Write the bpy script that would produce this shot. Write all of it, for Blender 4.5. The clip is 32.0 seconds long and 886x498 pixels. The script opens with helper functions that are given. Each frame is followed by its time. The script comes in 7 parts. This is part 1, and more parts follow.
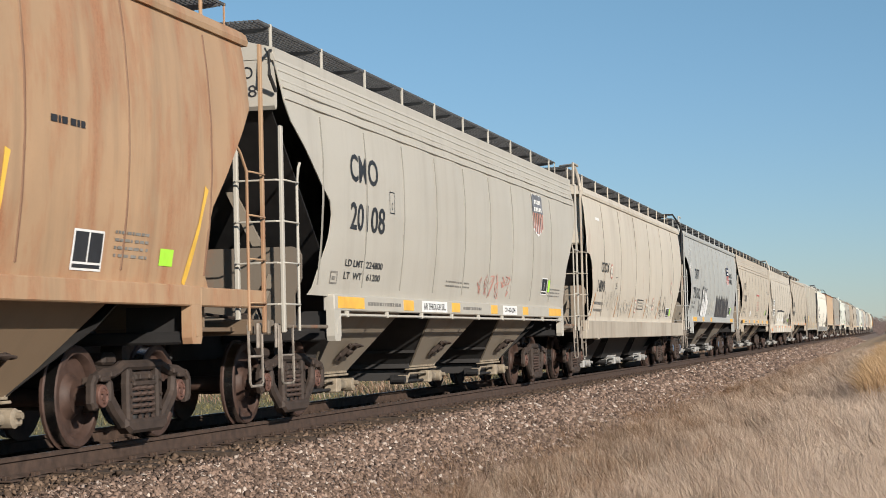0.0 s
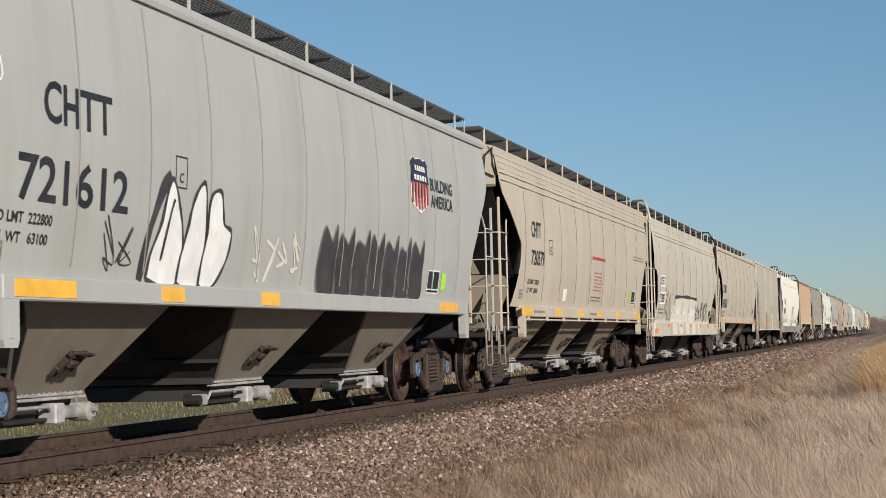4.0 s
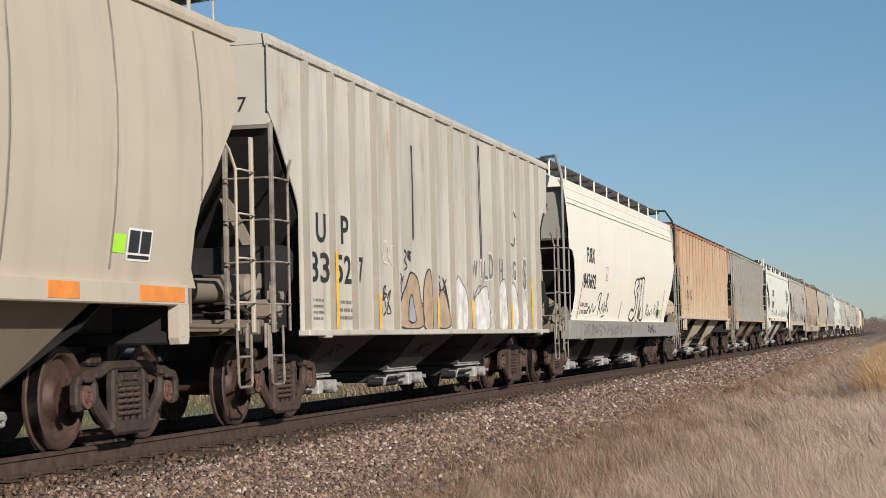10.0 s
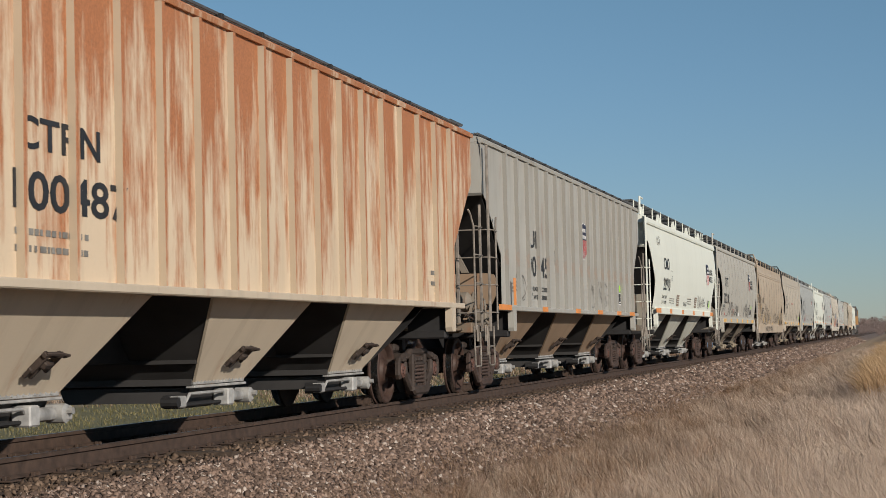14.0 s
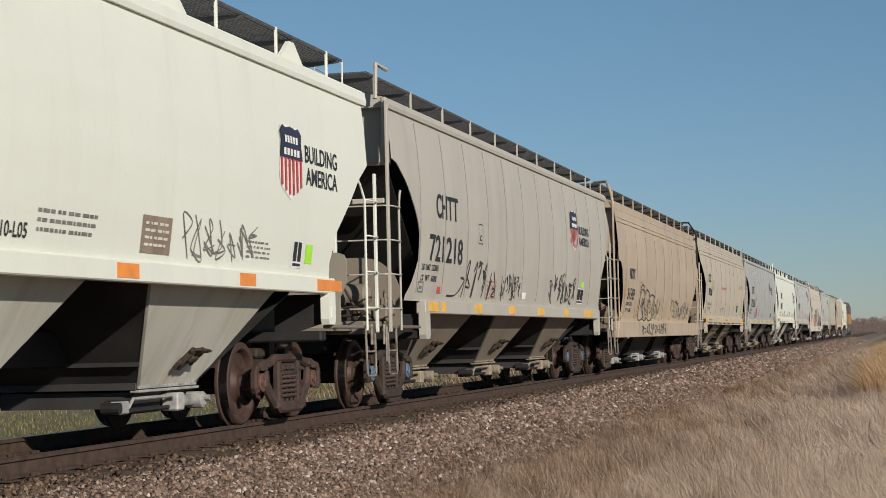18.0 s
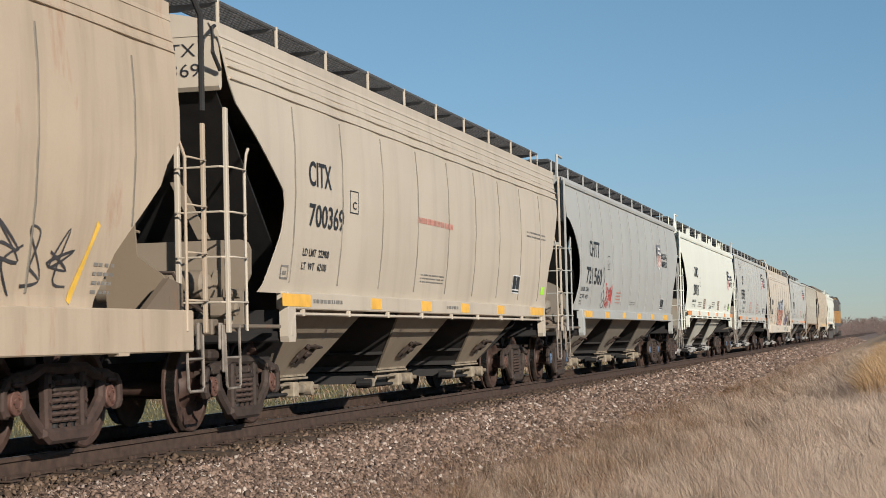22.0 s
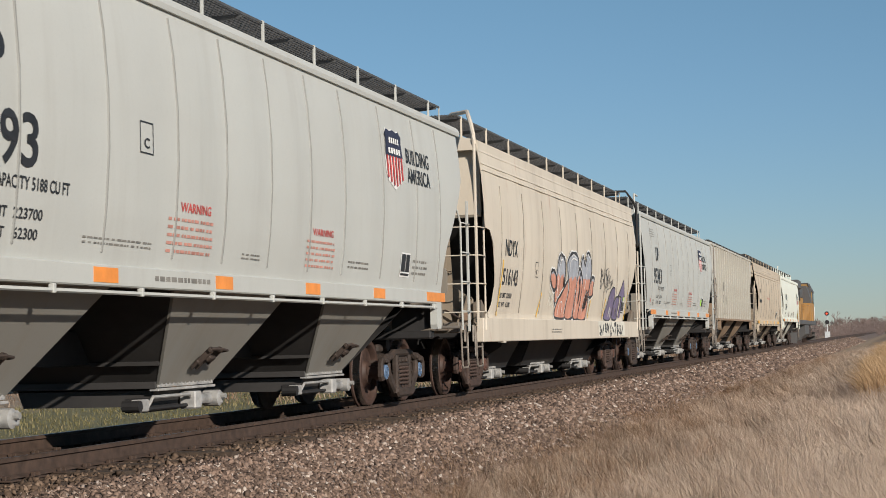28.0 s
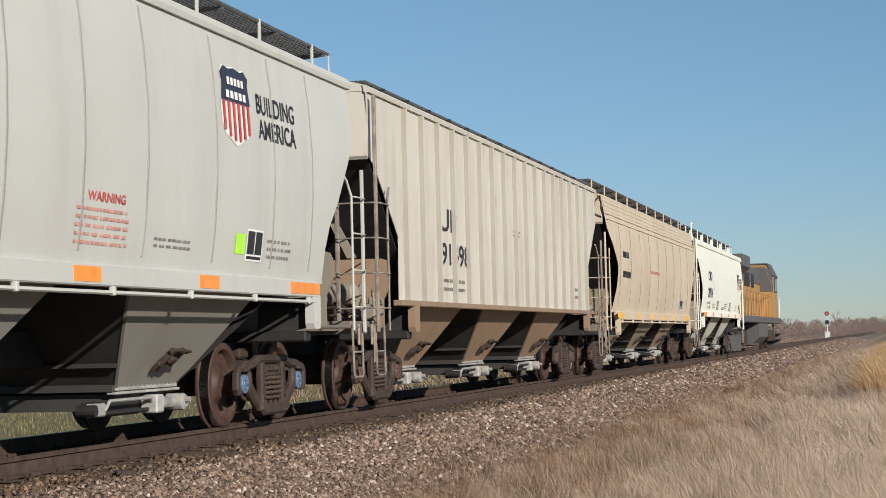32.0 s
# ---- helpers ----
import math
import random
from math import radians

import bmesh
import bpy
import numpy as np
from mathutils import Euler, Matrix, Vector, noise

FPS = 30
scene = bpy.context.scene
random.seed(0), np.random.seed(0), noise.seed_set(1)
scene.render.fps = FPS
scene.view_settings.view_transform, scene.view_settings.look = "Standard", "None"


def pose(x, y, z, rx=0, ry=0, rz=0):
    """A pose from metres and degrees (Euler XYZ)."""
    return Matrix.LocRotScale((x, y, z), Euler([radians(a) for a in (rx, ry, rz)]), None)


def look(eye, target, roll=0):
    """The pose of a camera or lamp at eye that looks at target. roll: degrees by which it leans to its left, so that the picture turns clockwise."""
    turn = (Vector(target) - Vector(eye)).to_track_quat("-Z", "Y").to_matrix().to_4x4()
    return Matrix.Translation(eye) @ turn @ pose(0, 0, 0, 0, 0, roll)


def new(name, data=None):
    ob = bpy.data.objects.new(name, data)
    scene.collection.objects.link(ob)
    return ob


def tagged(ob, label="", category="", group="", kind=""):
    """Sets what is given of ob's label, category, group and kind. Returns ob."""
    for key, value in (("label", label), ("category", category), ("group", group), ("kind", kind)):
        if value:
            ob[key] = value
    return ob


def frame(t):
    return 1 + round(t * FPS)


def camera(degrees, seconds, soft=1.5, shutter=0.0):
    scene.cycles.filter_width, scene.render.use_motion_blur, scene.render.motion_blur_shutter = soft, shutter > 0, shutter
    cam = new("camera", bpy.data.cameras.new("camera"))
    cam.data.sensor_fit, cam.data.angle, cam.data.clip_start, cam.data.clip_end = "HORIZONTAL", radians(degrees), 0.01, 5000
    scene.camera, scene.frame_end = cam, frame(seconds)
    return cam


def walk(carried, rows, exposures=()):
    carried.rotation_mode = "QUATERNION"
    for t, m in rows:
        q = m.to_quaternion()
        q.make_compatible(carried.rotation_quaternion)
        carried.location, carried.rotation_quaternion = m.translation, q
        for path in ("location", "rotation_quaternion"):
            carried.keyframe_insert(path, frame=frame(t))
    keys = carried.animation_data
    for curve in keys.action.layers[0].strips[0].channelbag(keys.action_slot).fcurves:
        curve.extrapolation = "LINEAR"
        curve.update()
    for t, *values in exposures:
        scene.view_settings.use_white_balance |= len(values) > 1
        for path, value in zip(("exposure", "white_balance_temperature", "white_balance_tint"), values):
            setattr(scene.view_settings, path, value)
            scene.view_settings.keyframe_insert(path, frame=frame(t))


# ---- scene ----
# World: the track runs along +y, rail tops lie at z = 0, the camera stands on the +x side.
cam = camera(27.51, 32.0, soft=0.8, shutter=0.05)
EYE = Vector((7.915, 0.0, 0.883))
YAW, PITCH = radians(14.109), radians(2.868)
AIM = EYE + 50 * Vector((-math.sin(YAW) * math.cos(PITCH), math.cos(YAW) * math.cos(PITCH), math.sin(PITCH)))
walk(cam, [(0.0, look(EYE, AIM, -1.40)), (32.0, look(EYE, AIM, -1.40))], exposures=[(t, v, 6400, 10) for t, v in ((0.0, 0.24), (1.0, 0.12), (2.0, 0.09), (3.0, 0.01), (6.0, 0.09), (8.0, -0.01), (10.0, 0.04), (11.0, -0.11), (12.0, -0.39), (13.0, -0.36), (16.0, 0.01), (17.0, -0.13), (18.0, -0.21), (19.0, 0.11), (20.0, 0.11), (22.0, 0.07), (24.0, 0.15), (27.0, -0.16), (28.0, -0.01), (29.0, 0.06), (30.0, -0.03), (31.0, 0.11), (32.0, 0.14))])


def travel(t):
    """How far along the track the train has come at t seconds, from where it is at 16 s."""
    u = t - 16.0
    return -(10.8114 * u - 0.0217 * u ** 2 / 2 + 0.0016 * u ** 3 / 6)


# ---- sky and sun ----
SUN_EL, SUN_AZ = radians(21), radians(43)          # height; turn from +x towards -y
world = bpy.data.worlds.new("world")
scene.world = world
world.use_nodes = True
wn = world.node_tree.nodes
sky = wn.new("ShaderNodeTexSky")
sky.sky_type = "NISHITA"
sky.sun_disc = False
sky.sun_elevation = SUN_EL
sky.sun_rotation = radians(90) + SUN_AZ
sky.altitude, sky.air_density, sky.dust_density, sky.ozone_density = 100, 1.0, 0.0, 1.4
# the air is clearer and bluer towards the horizon than the model's
view = wn.new("ShaderNodeTexCoord")
up = wn.new("ShaderNodeSeparateXYZ")
world.node_tree.links.new(view.outputs["Generated"], up.inputs[0])
rise = wn.new("ShaderNodeValToRGB")
rise.color_ramp.elements[0].position, rise.color_ramp.elements[0].color = 0.0, (0.60, 0.775, 1.17, 1)
rise.color_ramp.elements[1].position, rise.color_ramp.elements[1].color = 0.55, (0.90, 1.0, 1.06, 1)
e = rise.color_ramp.elements.new(0.19)
e.color = (0.80, 1.02, 1.15, 1)
world.node_tree.links.new(up.outputs["Z"], rise.inputs[0])
clear = wn.new("ShaderNodeMix")
clear.data_type, clear.blend_type = "RGBA", "MULTIPLY"
clear.inputs["Factor"].default_value = 1.0
world.node_tree.links.new(sky.outputs[0], clear.inputs["A"])
world.node_tree.links.new(rise.outputs[0], clear.inputs["B"])
world.node_tree.links.new(clear.outputs["Result"], wn["Background"].inputs[0])
wn["Background"].inputs[1].default_value = 0.067
to_sun = Vector((math.cos(SUN_EL) * math.cos(SUN_AZ), -math.cos(SUN_EL) * math.sin(SUN_AZ), math.sin(SUN_EL)))
sun = new("sun", bpy.data.lights.new("sun", "SUN"))
sun.data.energy, sun.data.angle, sun.data.color = 5.0, radians(0.5), (1.0, 0.905, 0.79)
sun.matrix_world = look(to_sun * 50, (0, 0, 0))


# ---- materials ----
def mat_new(name):
    m = bpy.data.materials.new(name)
    m.use_nodes = True
    return m, m.node_tree.nodes, m.node_tree.links, m.node_tree.nodes["Principled BSDF"]


def tex_noise(N, L, vec, scale, detail=4.0, rough=0.55, stretch=None):
    if stretch:
        mp = N.new("ShaderNodeMapping")
        mp.inputs["Scale"].default_value = stretch
        L.new(vec, mp.inputs["Vector"])
        vec = mp.outputs[0]
    n = N.new("ShaderNodeTexNoise")
    n.inputs["Scale"].default_value = scale
    n.inputs["Detail"].default_value = detail
    n.inputs["Roughness"].default_value = rough
    L.new(vec, n.inputs["Vector"])
    return n.outputs["Fac"]


def ramp(N, L, fac, lo, hi):
    r = N.new("ShaderNodeMapRange")
    r.inputs["From Min"].default_value, r.inputs["From Max"].default_value = lo, hi
    L.new(fac, r.inputs["Value"])
    return r.outputs[0]


def mix(N, L, fac, a, b, how="MIX"):
    m = N.new("ShaderNodeMix")
    m.data_type, m.blend_type = "RGBA", how
    for sock, v in ((m.inputs["Factor"], fac), (m.inputs["A"], a), (m.inputs["B"], b)):
        if isinstance(v, (int, float)):
            sock.default_value = v
        elif isinstance(v, tuple):
            sock.default_value = (*v, 1.0)
        else:
            L.new(v, sock)
    return m.outputs["Result"]


def times(N, L, a, k):
    m = N.new("ShaderNodeMath")
    m.operation = "MULTIPLY"
    L.new(a, m.inputs[0])
    if isinstance(k, (int, float)):
        m.inputs[1].default_value = k
    else:
        L.new(k, m.inputs[1])
    return m.outputs[0]


def bump(N, L, bsdf, fac, strength, dist):
    b = N.new("ShaderNodeBump")
    b.inputs["Strength"].default_value, b.inputs["Distance"].default_value = strength, dist
    L.new(fac, b.inputs["Height"])
    L.new(b.outputs[0], bsdf.inputs["Normal"])


def coords(N, world_space=False):
    if world_space:
        return N.new("ShaderNodeNewGeometry").outputs["Position"]
    return N.new("ShaderNodeTexCoord").outputs["Object"]


TONE = {}


def paint(name, col, dirt=0.35, rust=0.0, from_top=None, rough=0.55, dirt_col=(0.16, 0.12, 0.08), rust_col=(0.23, 0.075, 0.025), seed=0.0):
    """Weathered paint on steel: blotches, vertical streaks, specks, and rust where asked."""
    m, N, L, B = mat_new(name)
    TONE[name] = col
    mp = N.new("ShaderNodeMapping")
    mp.inputs["Location"].default_value = (seed * 3.1, seed * 7.7, seed)
    L.new(coords(N), mp.inputs["Vector"])
    v = mp.outputs[0]
    blot = tex_noise(N, L, v, 0.55, 5, 0.6)
    streak = tex_noise(N, L, v, 1.0, 5, 0.6, (0.5, 2.6, 0.30))
    fine = tex_noise(N, L, v, 38, 3, 0.7)
    c = mix(N, L, times(N, L, ramp(N, L, blot, 0.35, 0.70), 0.38 * dirt), col, dirt_col)
    c = mix(N, L, times(N, L, ramp(N, L, streak, 0.50, 0.80), 0.72 * dirt), c, dirt_col)
    c = mix(N, L, times(N, L, ramp(N, L, fine, 0.5, 0.8), 0.14), c, tuple(0.6 * x for x in col))
    if rust > 0:
        patch = tex_noise(N, L, v, 1.6, 7, 0.68, (0.7, 1.6, 0.45))
        if from_top:                           # rust that runs down from the roof edge
            sep = N.new("ShaderNodeSeparateXYZ")
            L.new(coords(N), sep.inputs[0])
            add = N.new("ShaderNodeMath")
            add.operation = "ADD"
            L.new(patch, add.inputs[0])
            L.new(times(N, L, ramp(N, L, sep.outputs[2], *from_top), 0.22), add.inputs[1])
            patch = add.outputs[0]
            add2 = N.new("ShaderNodeMath")
            add2.operation = "ADD"
            L.new(patch, add2.inputs[0])
            L.new(times(N, L, tex_noise(N, L, v, 1.0, 5, 0.7, (0.5, 7.0, 0.22)), 0.60), add2.inputs[1])
            patch = ramp(N, L, add2.outputs[0], 0.48, 1.22)
        c = mix(N, L, times(N, L, ramp(N, L, patch, 0.62 - 0.34 * rust, 0.84 - 0.25 * rust), 0.88), c,
                mix(N, L, ramp(N, L, fine, 0.3, 0.7), rust_col, tuple(min(1, 1.6 * x + 0.02) for x in rust_col)))
    L.new(c, B.inputs["Base Color"])
    B.inputs["Roughness"].default_value = rough
    B.inputs["Specular IOR Level"].default_value = 0.35
    wob = tex_noise(N, L, v, 1.3, 3, 0.5)
    bump(N, L, B, wob, 0.25, 0.03)
    return m


def plain(name, col, rough=0.6, metal=0.0, vary=0.35, scale=9.0, world_space=False):
    m, N, L, B = mat_new(name)
    v = coords(N, world_space)
    n = tex_noise(N, L, v, scale, 5, 0.6)
    f = tex_noise(N, L, v, scale * 9, 3, 0.6)
    c = mix(N, L, ramp(N, L, n, 0.3, 0.7), tuple(x * (1 - vary) for x in col), tuple(min(1, x * (1 + vary)) for x in col))
    L.new(c, B.inputs["Base Color"])
    B.inputs["Roughness"].default_value, B.inputs["Metallic"].default_value = rough, metal
    bump(N, L, B, f, 0.25, 0.004)
    return m


TRUCK = plain("truck_steel", (0.041, 0.028, 0.0215), 0.75, 0.0, 0.5, 6)
TRUCK_RED = plain("truck_rust", (0.052, 0.032, 0.025), 0.8, 0.0, 0.5, 6)
WHEEL = plain("wheel_rust", (0.064, 0.037, 0.028), 0.65, 0.1, 0.45, 5)
TREAD = plain("polished_tread", (0.55, 0.54, 0.53), 0.22, 1.0, 0.1, 5)
# grimy black; also the shade put into bays, end slopes and bolsters
BLACK = plain("grime_and_shade_black", (0.018, 0.017, 0.017), 0.7, 0.0, 0.4, 3)
GRIMY = plain("grimy_ladder_paint", (0.23, 0.20, 0.168), 0.7, 0.0, 0.5, 5)
# shade below the car, put into the colour of slope sheets and throats
SLOPE = plain("underside_shade", (0.032, 0.030, 0.029), 0.6, 0.0, 0.45, 1.2)
GALV = plain("galvanised_steel", (0.37, 0.365, 0.35), 0.55, 0.2, 0.45, 5)
DULL = plain("dusty_cast_steel", (0.27, 0.225, 0.165), 0.75, 0.0, 0.45, 5)
GRATE = plain("grating_steel", (0.11, 0.11, 0.11), 0.6, 0.4, 0.3, 6)
CAP_BLUE = plain("bearing_cap_blue", (0.10, 0.16, 0.26), 0.5, 0.0, 0.3, 10)
CAP_RUST = plain("bearing_cap_rust", (0.12, 0.06, 0.045), 0.7, 0.0, 0.3, 10)
LETTER = plain("lettering_black", (0.022, 0.024, 0.028), 0.6, 0.0, 0.4, 4)
LETTER_RED = plain("lettering_red", (0.52, 0.07, 0.06), 0.6, 0.0, 0.3, 4)
NAVY = plain("navy_paint", (0.028, 0.032, 0.062), 0.6, 0.0, 0.2, 4)
WHITE = plain("white_paint", (0.78, 0.78, 0.76), 0.6, 0.0, 0.12, 4)
REFLECT_Y = plain("yellow_reflector", (0.85, 0.46, 0.055), 0.35, 0.0, 0.15, 4)
REFLECT_O = plain("orange_reflector", (0.80, 0.27, 0.045), 0.35, 0.0, 0.15, 4)
LIME = plain("lime_sticker", (0.42, 0.85, 0.06), 0.5, 0.0, 0.1, 4)
RAIL_SIDE = plain("rail_rust", (0.060, 0.037, 0.026), 0.8, 0.0, 0.4, 8, True)
RAIL_TOP = plain("rail_head", (0.20, 0.15, 0.125), 0.42, 0.6, 0.2, 6, True)
TIE_WOOD = plain("creosoted_wood", (0.066, 0.045, 0.031), 0.85, 0.0, 0.5, 10, True)


# ---- mesh building ----
class Shape:
    """Collects vertices and faces of one part."""

    def __init__(self):
        self.v, self.f = [], []

    def add(self, verts, faces):
        k = len(self.v)
        self.v.extend(tuple(p) for p in verts)
        self.f.extend(tuple(k + i for i in q) for q in faces)
        return self

    def box(self, x0, x1, y0, y1, z0, z1, c=0.0):
        """A box with chamfered edges (c metres)."""
        if c <= 0:
            return self.add([(x, y, z) for x in (x0, x1) for y in (y0, y1) for z in (z0, z1)],
                            [(0, 1, 3, 2), (4, 6, 7, 5), (0, 4, 5, 1), (2, 3, 7, 6), (0, 2, 6, 4), (1, 5, 7, 3)])
        c = min(c, 0.45 * min(x1 - x0, y1 - y0, z1 - z0))
        bm = bmesh.new()
        bmesh.ops.create_cube(bm, size=1.0)
        for q in bm.verts:
            q.co = Vector(((x0 + x1) / 2 + q.co.x * (x1 - x0), (y0 + y1) / 2 + q.co.y * (y1 - y0), (z0 + z1) / 2 + q.co.z * (z1 - z0)))
        bmesh.ops.bevel(bm, geom=bm.edges[:], offset=c, segments=1, affect="EDGES")
        bm.verts.index_update()
        self.add([q.co[:] for q in bm.verts], [[q.index for q in f.verts] for f in bm.faces])
        bm.free()
        return self

    def tube(self, path, r, n=8, closed=False):
        """A round bar along a path of points."""
        P = [Vector(p) for p in path]
        rings = []
        for i, p in enumerate(P):
            d = (P[min(i + 1, len(P) - 1)] - P[max(i - 1, 0)]).normalized()
            a = d.cross(Vector((0.31, 0.17, 0.93))).normalized()
            b = d.cross(a)
            rings.append([p + r * (math.cos(2 * math.pi * k / n) * a + math.sin(2 * math.pi * k / n) * b) for k in range(n)])
        verts = [q for ring in rings for q in ring]
        faces = [(i * n + k, i * n + (k + 1) % n, (i + 1) * n + (k + 1) % n, (i + 1) * n + k) for i in range(len(P) - 1) for k in range(n)]
        faces += [tuple(range(n))[::-1], tuple((len(P) - 1) * n + k for k in range(n))]
        return self.add(verts, faces)

    def lathe(self, profile, n=24, at=(0, 0, 0), side=1):
        """A body turned about the x axis: profile rows of (x, radius)."""
        m = len(profile)
        verts = [(at[0] + side * x, at[1] + r * math.cos(2 * math.pi * k / n), at[2] + r * math.sin(2 * math.pi * k / n)) for k in range(n) for x, r in profile]
        faces = [(k * m + j, k * m + j + 1, ((k + 1) % n) * m + j + 1, ((k + 1) % n) * m + j) for k in range(n) for j in range(m - 1)]
        return self.add(verts, faces if side > 0 else [q[::-1] for q in faces])

    def prism(self, outline, x0, x1):
        """An outline of (y, z) carried from x0 to x1."""
        n = len(outline)
        verts = [(x0, y, z) for y, z in outline] + [(x1, y, z) for y, z in outline]
        return self.add(verts, [(k, (k + 1) % n, n + (k + 1) % n, n + k) for k in range(n)] + [tuple(range(n))[::-1], tuple(range(n, 2 * n))])

    def prism_y(self, outline, y0, y1):
        """An outline of (x, z) carried from y0 to y1."""
        n = len(outline)
        verts = [(x, y0, z) for x, z in outline] + [(x, y1, z) for x, z in outline]
        return self.add(verts, [(k, (k + 1) % n, n + (k + 1) % n, n + k) for k in range(n)] + [tuple(range(n))[::-1], tuple(range(n, 2 * n))])

    def cast(self, outline, x0, x1, c):
        """A cast bar: an outline of (y, z) carried from x0 to x1, its outer edge rounded off by c."""
        n = len(outline)
        P = [Vector(q) for q in outline]
        area = sum(P[k].x * P[(k + 1) % n].y - P[(k + 1) % n].x * P[k].y for k in range(n))
        sg = 1 if area > 0 else -1
        inner = []
        for k in range(n):
            u, w = (P[k] - P[k - 1]).normalized(), (P[(k + 1) % n] - P[k]).normalized()
            nu, nw = Vector((-u.y, u.x)) * sg, Vector((-w.y, w.x)) * sg
            b = (nu + nw).normalized()
            inner.append(P[k] + b * c / max(0.5, b.dot(nu)))
        rings = [(x0, P), (x1 - c, P), (x1, inner)]
        verts = [(x, q.x, q.y) for x, R in rings for q in R]
        return self.add(verts, [(r * n + k, r * n + (k + 1) % n, (r + 1) * n + (k + 1) % n, (r + 1) * n + k) for r in range(2) for k in range(n)] + [tuple(range(n))[::-1], tuple(range(2 * n, 3 * n))])

    def mesh(self, name, material, smooth=0.0):
        me = bpy.data.meshes.new(name)
        me.from_pydata(self.v, [], self.f)
        bm = bmesh.new()
        bm.from_mesh(me)
        bmesh.ops.recalc_face_normals(bm, faces=bm.faces[:])
        bm.to_mesh(me)
        bm.free()
        me.materials.append(material)
        if smooth:
            me.polygons.foreach_set("use_smooth", [True] * len(me.polygons))
            me.set_sharp_from_angle(angle=radians(smooth))
        return me


def part(name, shape, material, parent=None, label="", smooth=0.0):
    """One mesh object under a thing or a part. shape: a Shape, or a mesh that is shared."""
    me = shape if isinstance(shape, bpy.types.Mesh) else shape.mesh(name, material, smooth)
    ob = new(name, me)
    ob.parent = parent
    if label:
        ob["label"] = label
    return ob


def empty(name, label, category, group=""):
    ob = new(name)
    ob.empty_display_size = 0.3
    return tagged(ob, label, category, group)


# ---- covered hopper cars ----
def lerp(pairs, q):
    """The value at q in rows of (q, value), in rising order."""
    if q <= pairs[0][0]:
        return pairs[0][1]
    for (a, va), (b, vb) in zip(pairs, pairs[1:]):
        if q <= b:
            return va + (vb - va) * (q - a) / (b - a)
    return pairs[-1][1]


ROUND = [(0.7, 1.50), (1.3, 1.50), (1.6, 1.545), (2.0, 1.60), (2.5, 1.635), (3.0, 1.635), (3.5, 1.60), (3.95, 1.545)]   # half width by height
FLAT = [(0.7, 1.50), (4.3, 1.50)]
# how far the side sheet stays back from the coupler plane, by height
OPEN_A = [(1.35, 1.22), (1.5, 1.28), (1.65, 1.50), (1.9, 1.72), (2.15, 1.81), (2.4, 1.72), (2.6, 1.52), (2.9, 1.13), (3.2, 0.62), (3.24, 0.44), (4.2, 0.42)]
OPEN_B = [(0.75, 1.15), (1.15, 1.15), (1.3, 1.40), (1.45, 1.58), (1.75, 1.62), (2.4, 1.28), (2.6, 1.0), (2.63, 0.72), (2.8, 0.68), (4.2, 0.66)]
OPEN_C = [(0.9, 1.62), (2.25, 1.66), (3.1, 0.60), (3.2, 0.36), (4.3, 0.26)]
OPEN_D = [(0.9, 1.45), (2.35, 1.45), (2.45, 1.40), (3.15, 0.75), (3.35, 0.50), (4.3, 0.50)]
OPEN_T = [(1.35, 1.2), (1.5, 1.45), (2.1, 1.86), (2.35, 1.92), (2.5, 1.85), (2.97, 1.05), (3.27, 0.55), (3.47, 0.38), (3.9, 0.26), (4.2, 0.24)]
REAR_A = [(1.35, 1.60), (1.6, 1.85), (1.95, 1.86), (2.2, 1.75), (2.83, 1.16), (3.25, 0.76), (4.2, 0.75)]
REAR_B = [(1.0, 2.7), (1.26, 2.55), (1.67, 2.25), (2.3, 1.42), (2.5, 1.30), (2.73, 1.0), (4.2, 1.0)]
REAR_C = [(0.9, 1.62), (2.25, 1.66), (3.1, 0.70), (3.3, 0.45), (4.3, 0.42)]
REAR_D = [(0.9, 2.0), (2.5, 2.0), (2.62, 1.9), (3.13, 1.38), (3.5, 0.92), (4.3, 0.80)]
REAR_S = [(1.5, 1.95), (1.6, 2.12), (1.8, 2.16), (2.14, 2.0), (2.85, 1.1), (3.04, 0.76), (4.2, 0.73)]

OPEN_R = [(1.35, 1.40), (1.5, 1.45), (1.7, 1.62), (2.0, 1.80), (2.3, 1.82), (2.6, 1.60), (2.9, 1.15), (3.2, 0.80), (3.45, 0.62), (3.5, 0.58), (4.2, 0.58)]
OPEN_S = [(1.35, 1.45), (1.6, 1.60), (2.15, 1.75), (2.3, 1.74), (3.3, 0.60), (3.33, 0.44), (4.2, 0.42)]
OPEN_U = [(1.35, 1.30), (1.5, 1.34), (1.7, 1.25), (2.8, 0.66), (2.95, 0.48), (4.2, 0.44)]

KINDS = {  # sill bottom, sill top, eave bottom, eave top, board height, opening, rear opening, profile
    "a": dict(z0=1.25, z1=1.44, e0=3.90, e1=4.05, board=4.46, open=OPEN_A, rear=REAR_A, prof=ROUND),
    "b": dict(z0=0.83, z1=1.21, e0=3.84, e1=4.02, gate=1.6, low=0.35, wide=1.06, board=4.46, open=OPEN_B, rear=REAR_B, prof=ROUND),
    "c": dict(z0=1.34, z1=1.42, e0=4.02, e1=4.12, board=4.40, open=OPEN_C, rear=REAR_C, prof=FLAT),
    "d": dict(z0=0.96, z1=1.03, e0=4.06, e1=4.19, board=4.40, open=OPEN_D, rear=REAR_D, prof=FLAT),
}


